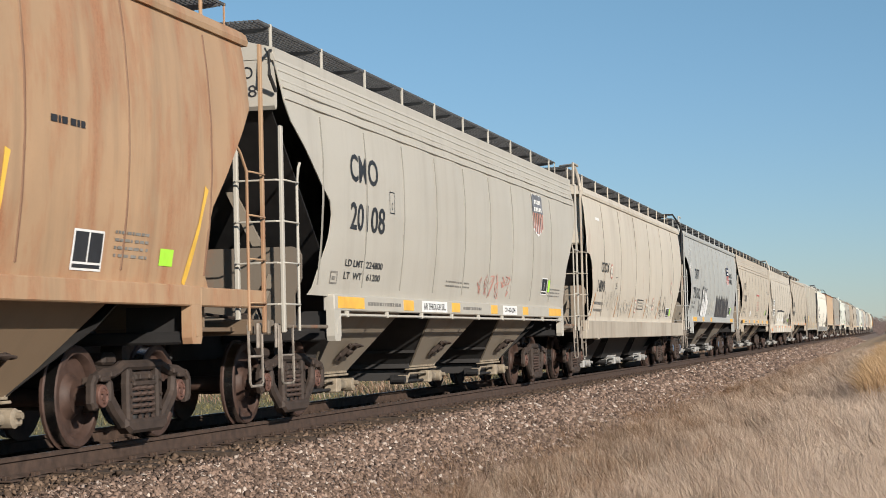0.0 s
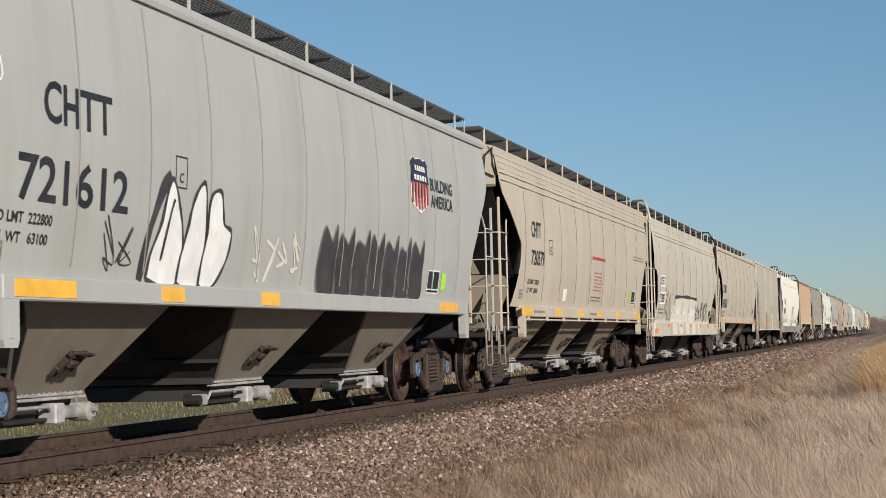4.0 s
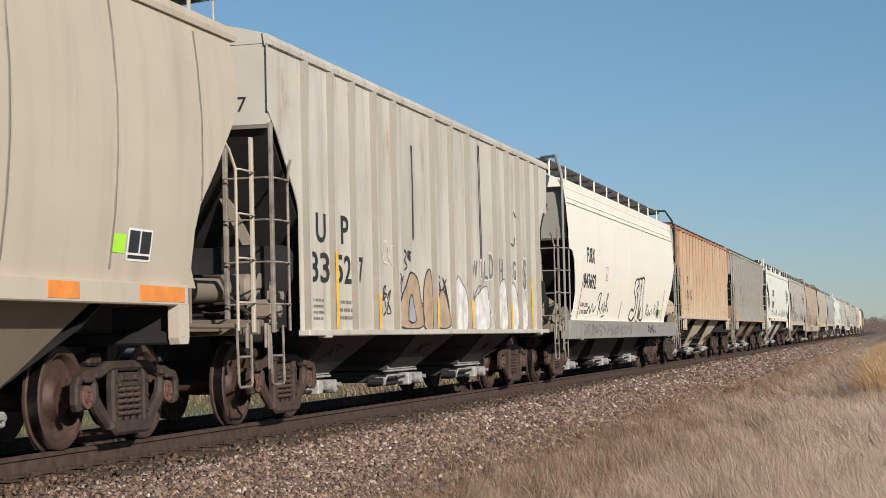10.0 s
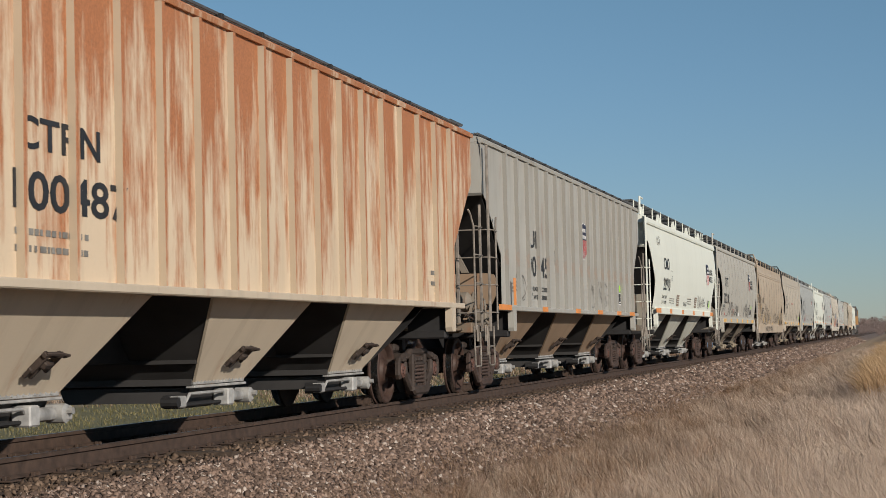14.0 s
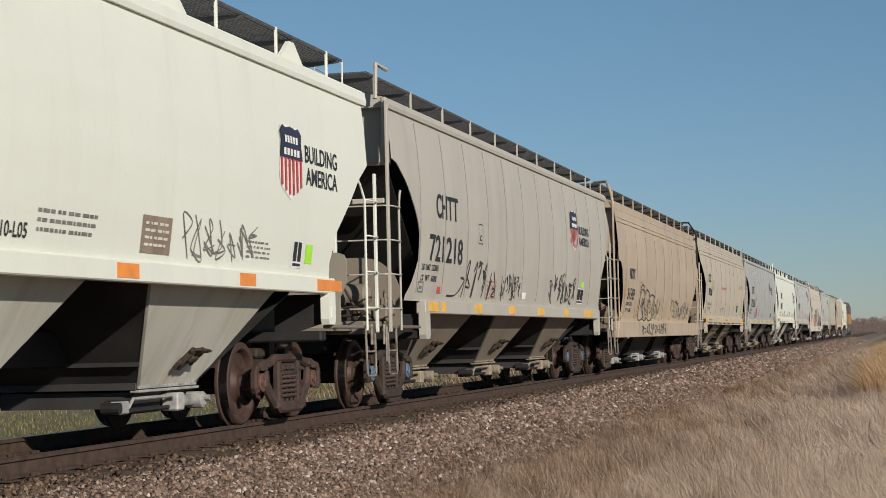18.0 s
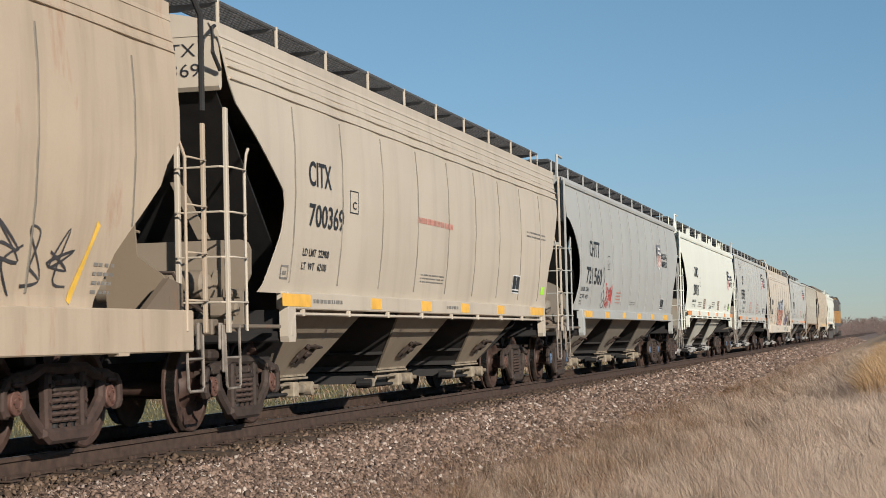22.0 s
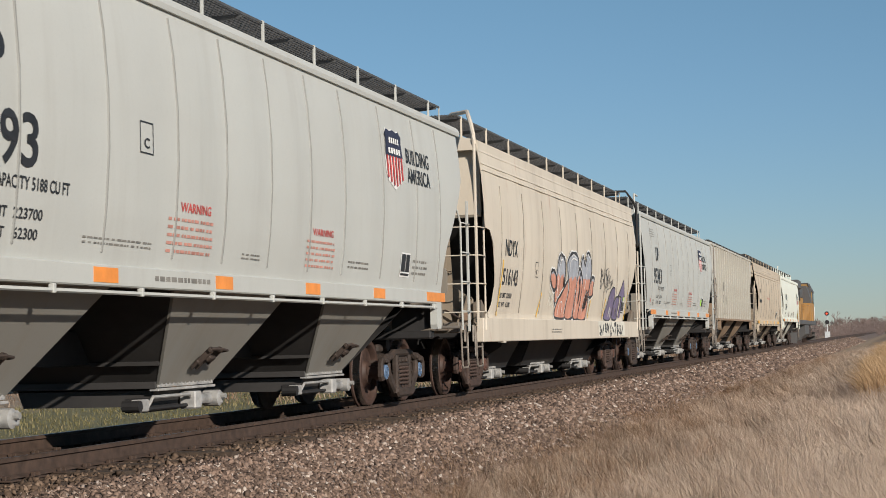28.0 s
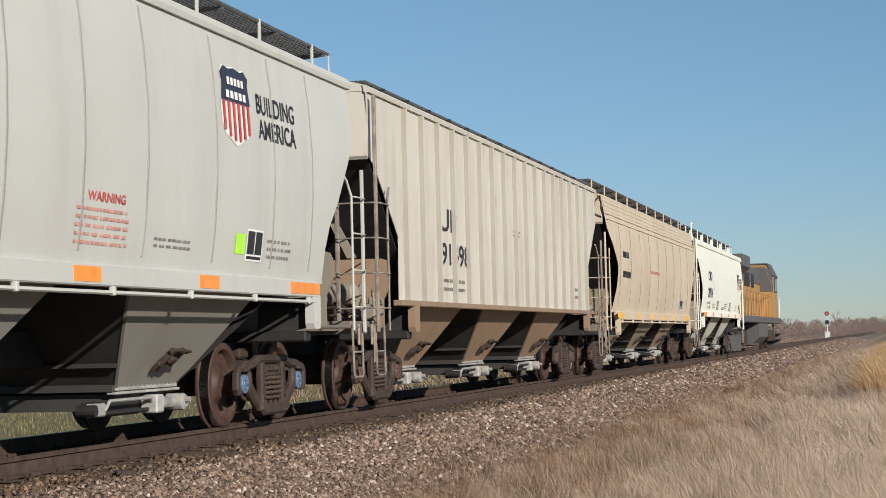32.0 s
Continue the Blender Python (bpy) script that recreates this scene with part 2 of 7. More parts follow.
def side_x(K, y, z):
    """Half width of the side at (y, z): the profile, with each sheet pillowed out between its seams."""
    x = lerp(K["prof"], z)
    if "pillow" in K:
        y0, pitch = K["pillow"]
        x += 0.016 * abs(math.sin(math.pi * (y - y0) / pitch)) * min(1.0, max(0.0, (z - 1.3) / 0.5), max(0.0, (3.95 - z) / 0.4))
    return x


SHARED = {}


def shared(key, make):
    if key not in SHARED:
        SHARED[key] = make()
    return SHARED[key]


def wheel_mesh(cap):
    """Axle, two wheels with polished treads, and the bolted bearing caps, in one turning body."""
    s = Shape()
    for side in (-1, 1):
        s.lathe([(0.685, 0.16), (0.69, 0.40), (0.672, 0.43), (0.668, 0.482), (0.695, 0.484), (0.703, 0.460), (0.80, 0.455), (0.812, 0.44), (0.812, 0.385),
                 (0.80, 0.372), (0.738, 0.355), (0.716, 0.31), (0.724, 0.21), (0.765, 0.165), (0.80, 0.155), (0.80, 0.08)], 32, (0, 0, 0), side)
    s.lathe([(-1.0, 0.0), (-1.0, 0.085), (1.0, 0.085), (1.0, 0.0)], 12)
    for side in (-1, 1):
        s.lathe([(0.90, 0.08), (0.905, 0.112), (1.025, 0.112), (1.028, 0.09)], 20, (0, 0, 0), side)
    n1 = len(s.f)
    for side in (-1, 1):
        s.lathe([(0.700, 0.4615), (0.801, 0.4568)], 32, (0, 0, 0), side)
    n2 = len(s.f)
    for side in (-1, 1):
        s.lathe([(1.026, 0.104), (1.050, 0.104), (1.058, 0.098), (1.060, 0.072), (1.052, 0.068), (1.052, 0.045), (1.062, 0.04), (1.062, 0.0)], 20, (0, 0, 0), side)
        for k in range(3):
            a = 2 * math.pi * k / 3
            s.lathe([(1.05, 0.015), (1.074, 0.015), (1.076, 0.0)], 6, (0, 0.057 * math.cos(a), 0.057 * math.sin(a)), side)
    me = s.mesh("wheelset", WHEEL, 35)
    me.materials.append(TREAD)
    me.materials.append(cap)
    me.polygons.foreach_set("material_index", [0] * n1 + [1] * (n2 - n1) + [2] * (len(s.f) - n2))
    return me


def sideframe_mesh():
    """A cast frame: arched top chord, deep tension member, two columns about the spring window, pedestal jaws hooked over the bearings."""
    s = Shape()
    x0, x1 = 1.0, 1.065
    s.cast([(-1.00, 0.60), (-0.99, 0.665), (-0.86, 0.70), (-0.60, 0.715), (-0.44, 0.765), (0.44, 0.765), (0.60, 0.715), (0.86, 0.70), (0.99, 0.665), (1.00, 0.60), (0.78, 0.585), (0.55, 0.625), (0.40, 0.672), (-0.40, 0.672), (-0.55, 0.625), (-0.78, 0.585)], x0, x1, 0.03)
    for q in (-1, 1):
        s.cast([(q * 0.97, 0.665), (q * 1.07, 0.65), (q * 1.135, 0.57), (q * 1.14, 0.40), (q * 1.09, 0.34), (q * 1.015, 0.335), (q * 1.005, 0.38), (q * 1.05, 0.42), (q * 1.045, 0.55), (q * 1.00, 0.585)], x0, x1, 0.02)
        s.cast([(q * 0.78, 0.60), (q * 0.785, 0.40), (q * 0.70, 0.31), (q * 0.47, 0.15), (q * 0.36, 0.125), (q * 0.35, 0.22), (q * 0.55, 0.37), (q * 0.665, 0.47), (q * 0.69, 0.60)], x0, x1, 0.03)
        s.cast([(q * 0.275, 0.69), (q * 0.375, 0.69), (q * 0.40, 0.55), (q * 0.385, 0.20), (q * 0.285, 0.20)], x0, x1 + 0.004, 0.022)
        s.box(x1 - 0.02, x1 + 0.016, q * 0.885 - 0.09, q * 0.885 + 0.09, 0.585, 0.625, 0.010)
        s.box(x1 - 0.01, x1 + 0.014, q * 0.72 - 0.05, q * 0.72 + 0.05, 0.62, 0.68, 0.012)
        for z in (0.30, 0.44, 0.58):
            s.lathe([(x1 - 0.01, 0.019), (x1 + 0.022, 0.019), (x1 + 0.024, 0.0)], 6, (0, q * 0.335, z))
    s.cast([(-0.46, 0.235), (-0.47, 0.155), (-0.36, 0.095), (0.36, 0.095), (0.47, 0.155), (0.46, 0.235), (0.36, 0.225), (-0.36, 0.225)], x0 - 0.03, x1 + 0.03, 0.03)
    return s


def coil_mesh():
    """A spring: the outer coil round an added black core that keeps its gaps dark."""
    s = Shape()
    s.tube([(0.074 * math.cos(a), 0.070 * math.sin(a), 0.24 + 0.27 * k / 60) for k in range(61) for a in (2 * math.pi * 5.0 * k / 60,)], 0.0195, 6)
    n = len(s.f)
    s.tube([(0, 0, 0.22), (0, 0, 0.52)], 0.047, 8)
    me = s.mesh("coil_spring", TRUCK_RED, 50)
    me.materials.append(BLACK)
    me.polygons.foreach_set("material_index", [0] * n + [1] * (len(s.f) - n))
    return me


def bolster_mesh():
    """The cross bolster with its ends in the spring windows, wedges, side bearings and dead lever."""
    s = Shape()
    s.prism_y([(-0.98, 0.52), (-0.98, 0.64), (-0.55, 0.74), (0.55, 0.74), (0.98, 0.64), (0.98, 0.52), (0.4, 0.42), (-0.4, 0.42)], -0.20, 0.20)
    s.box(0.90, 1.075, -0.255, 0.255, 0.52, 0.57, 0.016)
    s.box(0.93, 1.065, -0.21, 0.21, 0.56, 0.655, 0.03)
    for q in (-1, 1):
        s.box(1.06, 1.078, q * 0.10 - 0.035, q * 0.10 + 0.035, 0.585, 0.635, 0.008)
        s.box(0.95, 1.06, q * 0.235 - 0.03, q * 0.235 + 0.03, 0.56, 0.625, 0.015)
        s.box(q * 0.62 - 0.10, q * 0.62 + 0.10, -0.14, 0.14, 0.72, 0.84, 0.03)
        s.tube([(q * 0.35, 0.25, 0.72), (q * 0.60, 0.36, 0.80), (q * 0.78, 0.46, 0.74)], 0.026, 6)
    s.lathe([(0.52, 0.0), (0.52, 0.10), (0.74, 0.10), (0.74, 0.0)], 12, (0, 0.30, 0.83))
    return s.mesh("truck", TRUCK, 30)


def brake_beam_mesh():
    s = Shape().box(-0.82, 0.82, -0.05, 0.05, 0.33, 0.43, 0.02)
    for w in (-1, 1):
        s.prism([(0.03, 0.30), (0.03, 0.62), (-0.03, 0.62), (-0.07, 0.46), (-0.03, 0.30)], w * 0.78 - 0.05, w * 0.78 + 0.05)
    return s.mesh("brake_beam", TRUCK, 0)


AXLES = []


def add_truck(car, y, blue, red):
    """A two-axle truck: frames, springs, bolster and two wheelsets that turn."""
    t = part("truck", shared("bolster", bolster_mesh), None, car, "cast steel truck with rusty side frames")
    t.location = (0, y, 0)
    for side in (0, 180):
        f = part("side_frame", shared(("frame", red), lambda: sideframe_mesh().mesh("side_frame", TRUCK_RED if red else TRUCK)), None, t)
        f.rotation_euler = (0, 0, radians(side))
    for q in (0.60, -0.60):
        b = part("brake_beam", shared("beam", brake_beam_mesh), None, t)
        b.location = (0, q, 0)
    for dy in (-0.15, 0.0, 0.15):
        c = part("coil_spring", shared("coil", coil_mesh), None, t)
        c.location = (1.0, dy, 0)
    for q in (-0.889, 0.889):
        w = part("wheelset", shared(("wheel", blue), lambda: wheel_mesh(CAP_BLUE if blue else CAP_RUST)), None, t, "rusty brown steel wheels with bright treads")
        w.location = (0, q, 0.457)
        AXLES.append(w)
    return t


def side_sheet(K, L, y_of, rear_of, material, side=1, thick=0.012, steps=22):
    """The bowed side sheet with its cut-back ends."""
    s = Shape()
    z0, z1 = K["z1"] - 0.02, K["e0"] + 0.02
    zs = sorted({z0, z1, *[z for z, _ in K["open"] + K["rear"] if z0 < z < z1], *[z0 + (z1 - z0) * k / steps for k in range(steps + 1)]})
    nx = 73 if side > 0 and "pillow" in K else 13
    for off in (0.0, -thick):
        verts = []
        for z in zs:
            a = y_of(z)
            for k in range(nx):
                y = a + (L - a - rear_of(z)) * k / (nx - 1)
                verts.append((side * (side_x(K, y, z) + off), y, z))
        s.add(verts, [(r * nx + k, r * nx + k + 1, (r + 1) * nx + k + 1, (r + 1) * nx + k) for r in range(len(zs) - 1) for k in range(nx - 1)])
    n = len(zs) * nx
    rim = [r * nx for r in range(len(zs))]
    s.f += [(a, b, b + n, a + n) for a, b in zip(rim, rim[1:])]
    rim = [r * nx + nx - 1 for r in range(len(zs))]
    s.f += [(b, a, a + n, b + n) for a, b in zip(rim, rim[1:])]
    return s


def ribbon(K, y, z0, z1, w, d, steps=18):
    """A narrow strip that stands d proud of the side at y, from z0 to z1."""
    s = Shape()
    verts = []
    for k in range(steps + 1):
        z = z0 + (z1 - z0) * k / steps
        x = side_x(K, y, z)
        verts += [(x - 0.004, y - w / 2, z), (x + d, y - w / 4, z), (x + d, y + w / 4, z), (x - 0.004, y + w / 2, z)]
    return s.add(verts, [(4 * k + j, 4 * k + j + 1, 4 * k + j + 5, 4 * k + j + 4) for k in range(steps) for j in range(3)])


def bay_dims(K, half, gate_y=0.68, low=0.48, wide=1.37, ridge=2.15):
    gate_y, low, wide = K.get("gate", gate_y), K.get("low", low), K.get("wide", wide)
    at = lambda z: gate_y + (half - gate_y) * (z - low) / (ridge - low)
    xw = lambda z: 0.80 + (wide - 0.80) * min(1, (z - low) / (K["z0"] + 0.03 - low))
    return at, xw, low, wide, ridge, K["z0"] + 0.03


def bay_mesh(K, half, material):
    """The two sloped side sheets of a hopper bay, with a turned-in edge."""
    at, xw, low, wide, ridge, zt = bay_dims(K, half)
    s = Shape()
    for q in (-1, 1):
        n = 5
        verts = []
        for k in range(n):
            z = low + (zt - low) * k / (n - 1)
            for x, y in ((xw(z) - 0.03, -at(z) - 0.012), (xw(z), -at(z) - 0.012), (xw(z), at(z) + 0.012), (xw(z) - 0.03, at(z) + 0.012)):
                verts.append((q * x, y, z))
        s.add(verts, [(4 * k + j, 4 * k + j + 1, 4 * k + j + 5, 4 * k + j + 4) for k in range(n - 1) for j in range(3)])
    s.box(-0.81, 0.81, -at(low), at(low), low, low + 0.02)
    return s.mesh("hopper_bay", material)


def slope_mesh(K, half):
    """A fore-and-aft slope sheet of a bay, from the outlet up to the ridge between bays."""
    at, xw, low, wide, ridge, zt = bay_dims(K, half)
    s = Shape()
    rows = [low, 0.7, 1.0, zt, 1.6, ridge]
    verts = []
    for z in rows:
        x = xw(z) - 0.006 if z <= zt else wide - 0.02
        verts += [(-x, at(z), z), (x, at(z), z), (x, at(z) - 0.014, z + 0.004), (-x, at(z) - 0.014, z + 0.004)]
    s.add(verts, [(4 * k + j, 4 * k + (j + 1) % 4, 4 * k + 4 + (j + 1) % 4, 4 * k + 4 + j) for k in range(len(rows) - 1) for j in range(4)])
    s.box(0.03 - xw(0.72), xw(0.72) - 0.03, at(0.72) - 0.01, at(0.72) + 0.05, 0.70, 0.74)
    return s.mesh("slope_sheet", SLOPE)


def gate_mesh(material, low=0.48):
    """The outlet frame: a bolted flange on each side, the dark throat under it and the sliding gate."""
    s = Shape()
    for q in (-1, 1):
        s.box(0.78 * q - 0.05, 0.78 * q + 0.05, -0.76, 0.76, low - 0.035, low - 0.008, 0.006)
        s.box(0.80 * q - 0.012, 0.80 * q + 0.018, -0.72, 0.72, low, low + 0.06, 0.005)
        for k in range(14):
            y = -0.66 + 1.32 * k / 13
            s.box(0.821 * q - 0.005, 0.821 * q + 0.005, y - 0.012, y + 0.012, low + 0.018, low + 0.042)
    n = len(s.f)
    s.box(-0.80, 0.80, -0.775, -0.745, low - 0.01, low + 0.06, 0.004)
    s.prism_y([(-0.74, low - 0.03), (0.74, low - 0.03), (0.68, low - 0.19), (-0.68, low - 0.19)], -0.66, 0.66)
    me = s.mesh("outlet_gate", material, 0)
    me.materials.append(SLOPE)
    me.polygons.foreach_set("material_index", [0] * n + [1] * (len(s.f) - n))
    return me


def gate_gear_mesh(material, low=0.48):
    """The rack, capstan housings and operating shaft under the outlet, with a looped grab."""
    s = Shape()
    s.tube([(-0.82, 0.62, low - 0.13), (1.00, 0.62, low - 0.13)], 0.030, 8)
    s.box(0.72, 0.90, 0.02, 0.20, low - 0.24, low - 0.06, 0.015)
    s.tube([(0.82, 0.20, low - 0.15), (0.82, 0.62, low - 0.15)], 0.062, 12)
    s.lathe([(0.76, 0.0), (0.76, 0.085), (0.93, 0.085), (0.95, 0.05), (0.95, 0.0)], 12, (0, 0.62, low - 0.15))
    s.box(0.74, 0.88, 0.66, 0.86, low - 0.22, low - 0.09, 0.015)
    s.tube([(0.83, -1.02, low - 0.17), (0.86, -0.98, low - 0.085), (0.86, -0.05, low - 0.085), (0.84, 0.02, low - 0.12)], 0.017, 6)
    s.box(0.76, 0.87, -1.28, -1.08, low - 0.22, low - 0.10, 0.012)
    n = len(s.f)
    s.tube([(0.80, -1.05, low - 0.20), (0.80, 0.03, low - 0.20)], 0.020, 6)
    s.lathe([(0.72, 0.0), (0.72, 0.055), (0.90, 0.055), (0.90, 0.0)], 10, (0, -1.36, low - 0.16))
    s.box(0.55, 0.72, -0.95, 0.0, low - 0.24, low - 0.10, 0.01)
    me = s.mesh("gate_gear", material, 30)
    me.materials.append(BLACK)
    me.polygons.foreach_set("material_index", [0] * n + [1] * (len(s.f) - n))
    return me


def vibrator_mesh():
    """A bracket welded on the hopper side for the unloading shaker, with its loop and drooping wedge."""
    s = Shape()
    for q in (-1, 1):
        s.box(-0.01, 0.05, q * 0.12 - 0.018, q * 0.12 + 0.018, -0.12, 0.10, 0.006)
    s.box(0.0, 0.045, -0.17, 0.17, 0.06, 0.10, 0.006)
    s.box(0.0, 0.075, -0.09, 0.06, -0.05, 0.02, 0.012)
    s.tube([(0.03, -0.16, 0.10), (0.08, -0.02, 0.15), (0.08, 0.14, 0.13), (0.03, 0.20, 0.06)], 0.014, 6)
    s.prism([(-0.15, -0.10), (-0.09, -0.04), (-0.05, -0.06), (-0.11, -0.19), (-0.14, -0.19)], 0.0, 0.03)
    s.box(0.0, 0.04, -0.05, 0.0, -0.20, -0.06, 0.008)
    return s.mesh("shaker_bracket", TRUCK, 30)


def board_mesh(y0, y1, x0=0.62, x1=1.16):
    """A running board of open steel grating: thin bearing bars along it, tie bars across, brackets under it."""
    s = Shape()
    n = int((y1 - y0) / 0.11)
    for k in range(n + 1):
        y = y0 + (y1 - y0) * k / n
        s.box(x0, x1, y - 0.006, y + 0.006, -0.014, -0.004)
    for k in range(11):
        x = x0 + (x1 - x0) * k / 10
        w = 0.010 if k in (0, 10) else 0.0045
        s.box(x - w, x + w, y0, y1, -0.026, 0.002)
    n = max(1, int((y1 - y0) / 1.7))
    for k in range(n + 1):
        y = y0 + 0.4 + (y1 - y0 - 0.6) * k / n
        s.prism_y([(x0, -0.03), (x1, -0.03), (x1, -0.06), (x0 + 0.1, -0.10), (x0, -0.10)], y - 0.02, y + 0.02)
    return s


def text_mesh(words, size, squeeze=0.8, bold=0.0):
    """Letters as a flat mesh, left end and baseline at the origin."""
    key = ("text", words, size, squeeze, bold)

    def make():
        cu = bpy.data.curves.new("letters", "FONT")
        cu.body, cu.size, cu.resolution_u, cu.offset = words, size, 3, bold
        ob = bpy.data.objects.new("letters", cu)
        scene.collection.objects.link(ob)
        dg = bpy.context.evaluated_depsgraph_get()
        me = bpy.data.meshes.new_from_object(ob.evaluated_get(dg))
        out = ([(v.co.x * squeeze, v.co.y) for v in me.vertices], [tuple(p.vertices) for p in me.polygons])
        bpy.data.meshes.remove(me)
        bpy.data.objects.remove(ob)
        return out
    return shared(key, make)


def lettering(K, words, y, z, size, squeeze=0.8, lift=0.007, bold=0.0, skew=0.0):
    """Letters laid on the bowed side: y at the left end, z at the baseline."""
    uv, faces = text_mesh(words, size, squeeze, bold)
    s = Shape()
    s.add([(side_x(K, y + u, z + v) + lift, y + u, z + v + skew * u) for u, v in uv], faces)
    return s


def bars(K, y, z, widths, height, gap, lift=0.006):
    """Lines of small print as plain bars: a row of widths for each line."""
    s = Shape()
    for k, row in enumerate(widths):
        zz, yy = z - k * (height + gap), y
        for w in row:
            patch(s, K, yy, yy + w, zz - height, zz, lift)
            yy += w + 0.035
    return s


def patch(s, K, ya, yb, za, zb, lift=0.006):
    n = max(2, int((yb - ya) / 0.15) + 1)
    verts = []
    for k in range(n):
        y = ya + (yb - ya) * k / (n - 1)
        verts += [(side_x(K, y, za) + lift, y, za), (side_x(K, y, (za + zb) / 2) + lift, y, (za + zb) / 2), (side_x(K, y, zb) + lift, y, zb)]
    return s.add(verts, [(3 * k + j, 3 * k + 3 + j, 3 * k + 4 + j, 3 * k + 1 + j) for k in range(n - 1) for j in range(2)])


def shield_shape(K, y, z, w, h, lift=0.007):
    """A heraldic shield: outline, dark head, stripes."""
    half = [(0.0, 1.0), (0.22, 0.97), (0.36, 1.0), (0.48, 0.90), (0.44, 0.78), (0.50, 0.55), (0.50, 0.28), (0.40, 0.14), (0.0, 0.0)]
    out = half + [(-a, b) for a, b in half[-2:0:-1]]
    pt = lambda a, b, d: (side_x(K, y + w / 2 + a * w, z + b * h) + lift + d, y + w / 2 + a * w, z + b * h)
    base = Shape().add([pt(a, b, 0) for a, b in out], [tuple(range(len(out)))])
    head = [(a * 0.99, b) for a, b in out if b > 0.5]
    head = Shape().add([pt(a, b * 0.985 if b > 0.9 else b, 0.013) for a, b in head], [tuple(range(len(head)))])
    stripes = Shape()
    for k in range(6):
        a = -0.42 + 0.84 * k / 5
        lowest = 0.06 + 0.30 * abs(a) ** 1.6 * 1.6
        stripes.add([pt(a - 0.036, lowest, 0.013), pt(a + 0.036, lowest, 0.013), pt(a + 0.036, 0.55, 0.013), pt(a - 0.036, 0.55, 0.013)], [(0, 1, 2, 3)])
    bars_ = Shape()
    for b, half_w in ((0.80, 0.30), (0.63, 0.36)):
        for k in range(5):
            a = -half_w + 2 * half_w * k / 5
            bars_.add([pt(a, b - 0.045, 0.020), pt(a + half_w * 0.28, b - 0.045, 0.020), pt(a + half_w * 0.28, b + 0.05, 0.020), pt(a, b + 0.05, 0.020)], [(0, 1, 2, 3)])
    return base, head, stripes, bars_


def stroke(K, pts, w, lift=0.0065):
    """A sprayed line along points of (y, z)."""
    s = Shape()
    fine = []
    for k in range(len(pts) - 1):
        p0, p1, p2, p3 = (Vector(pts[min(max(k + j, 0), len(pts) - 1)]) for j in (-1, 0, 1, 2))
        for j in range(5):
            u = j / 5
            fine.append(0.5 * ((2 * p1) + (p2 - p0) * u + (2 * p0 - 5 * p1 + 4 * p2 - p3) * u * u + (3 * p1 - p0 - 3 * p2 + p3) * u ** 3))
    fine.append(Vector(pts[-1]))
    verts = []
    for i, p in enumerate(fine):
        d = (fine[min(i + 1, len(fine) - 1)] - fine[max(i - 1, 0)]).normalized()
        nrm = Vector((-d.y, d.x)) * w * (0.42 + 0.10 * math.sin(i * 0.7))
        for q in (p + nrm, p - nrm):
            verts.append((side_x(K, q.x, q.y) + lift, q.x, q.y))
    return s.add(verts, [(2 * i, 2 * i + 1, 2 * i + 3, 2 * i + 2) for i in range(len(fine) - 1)])


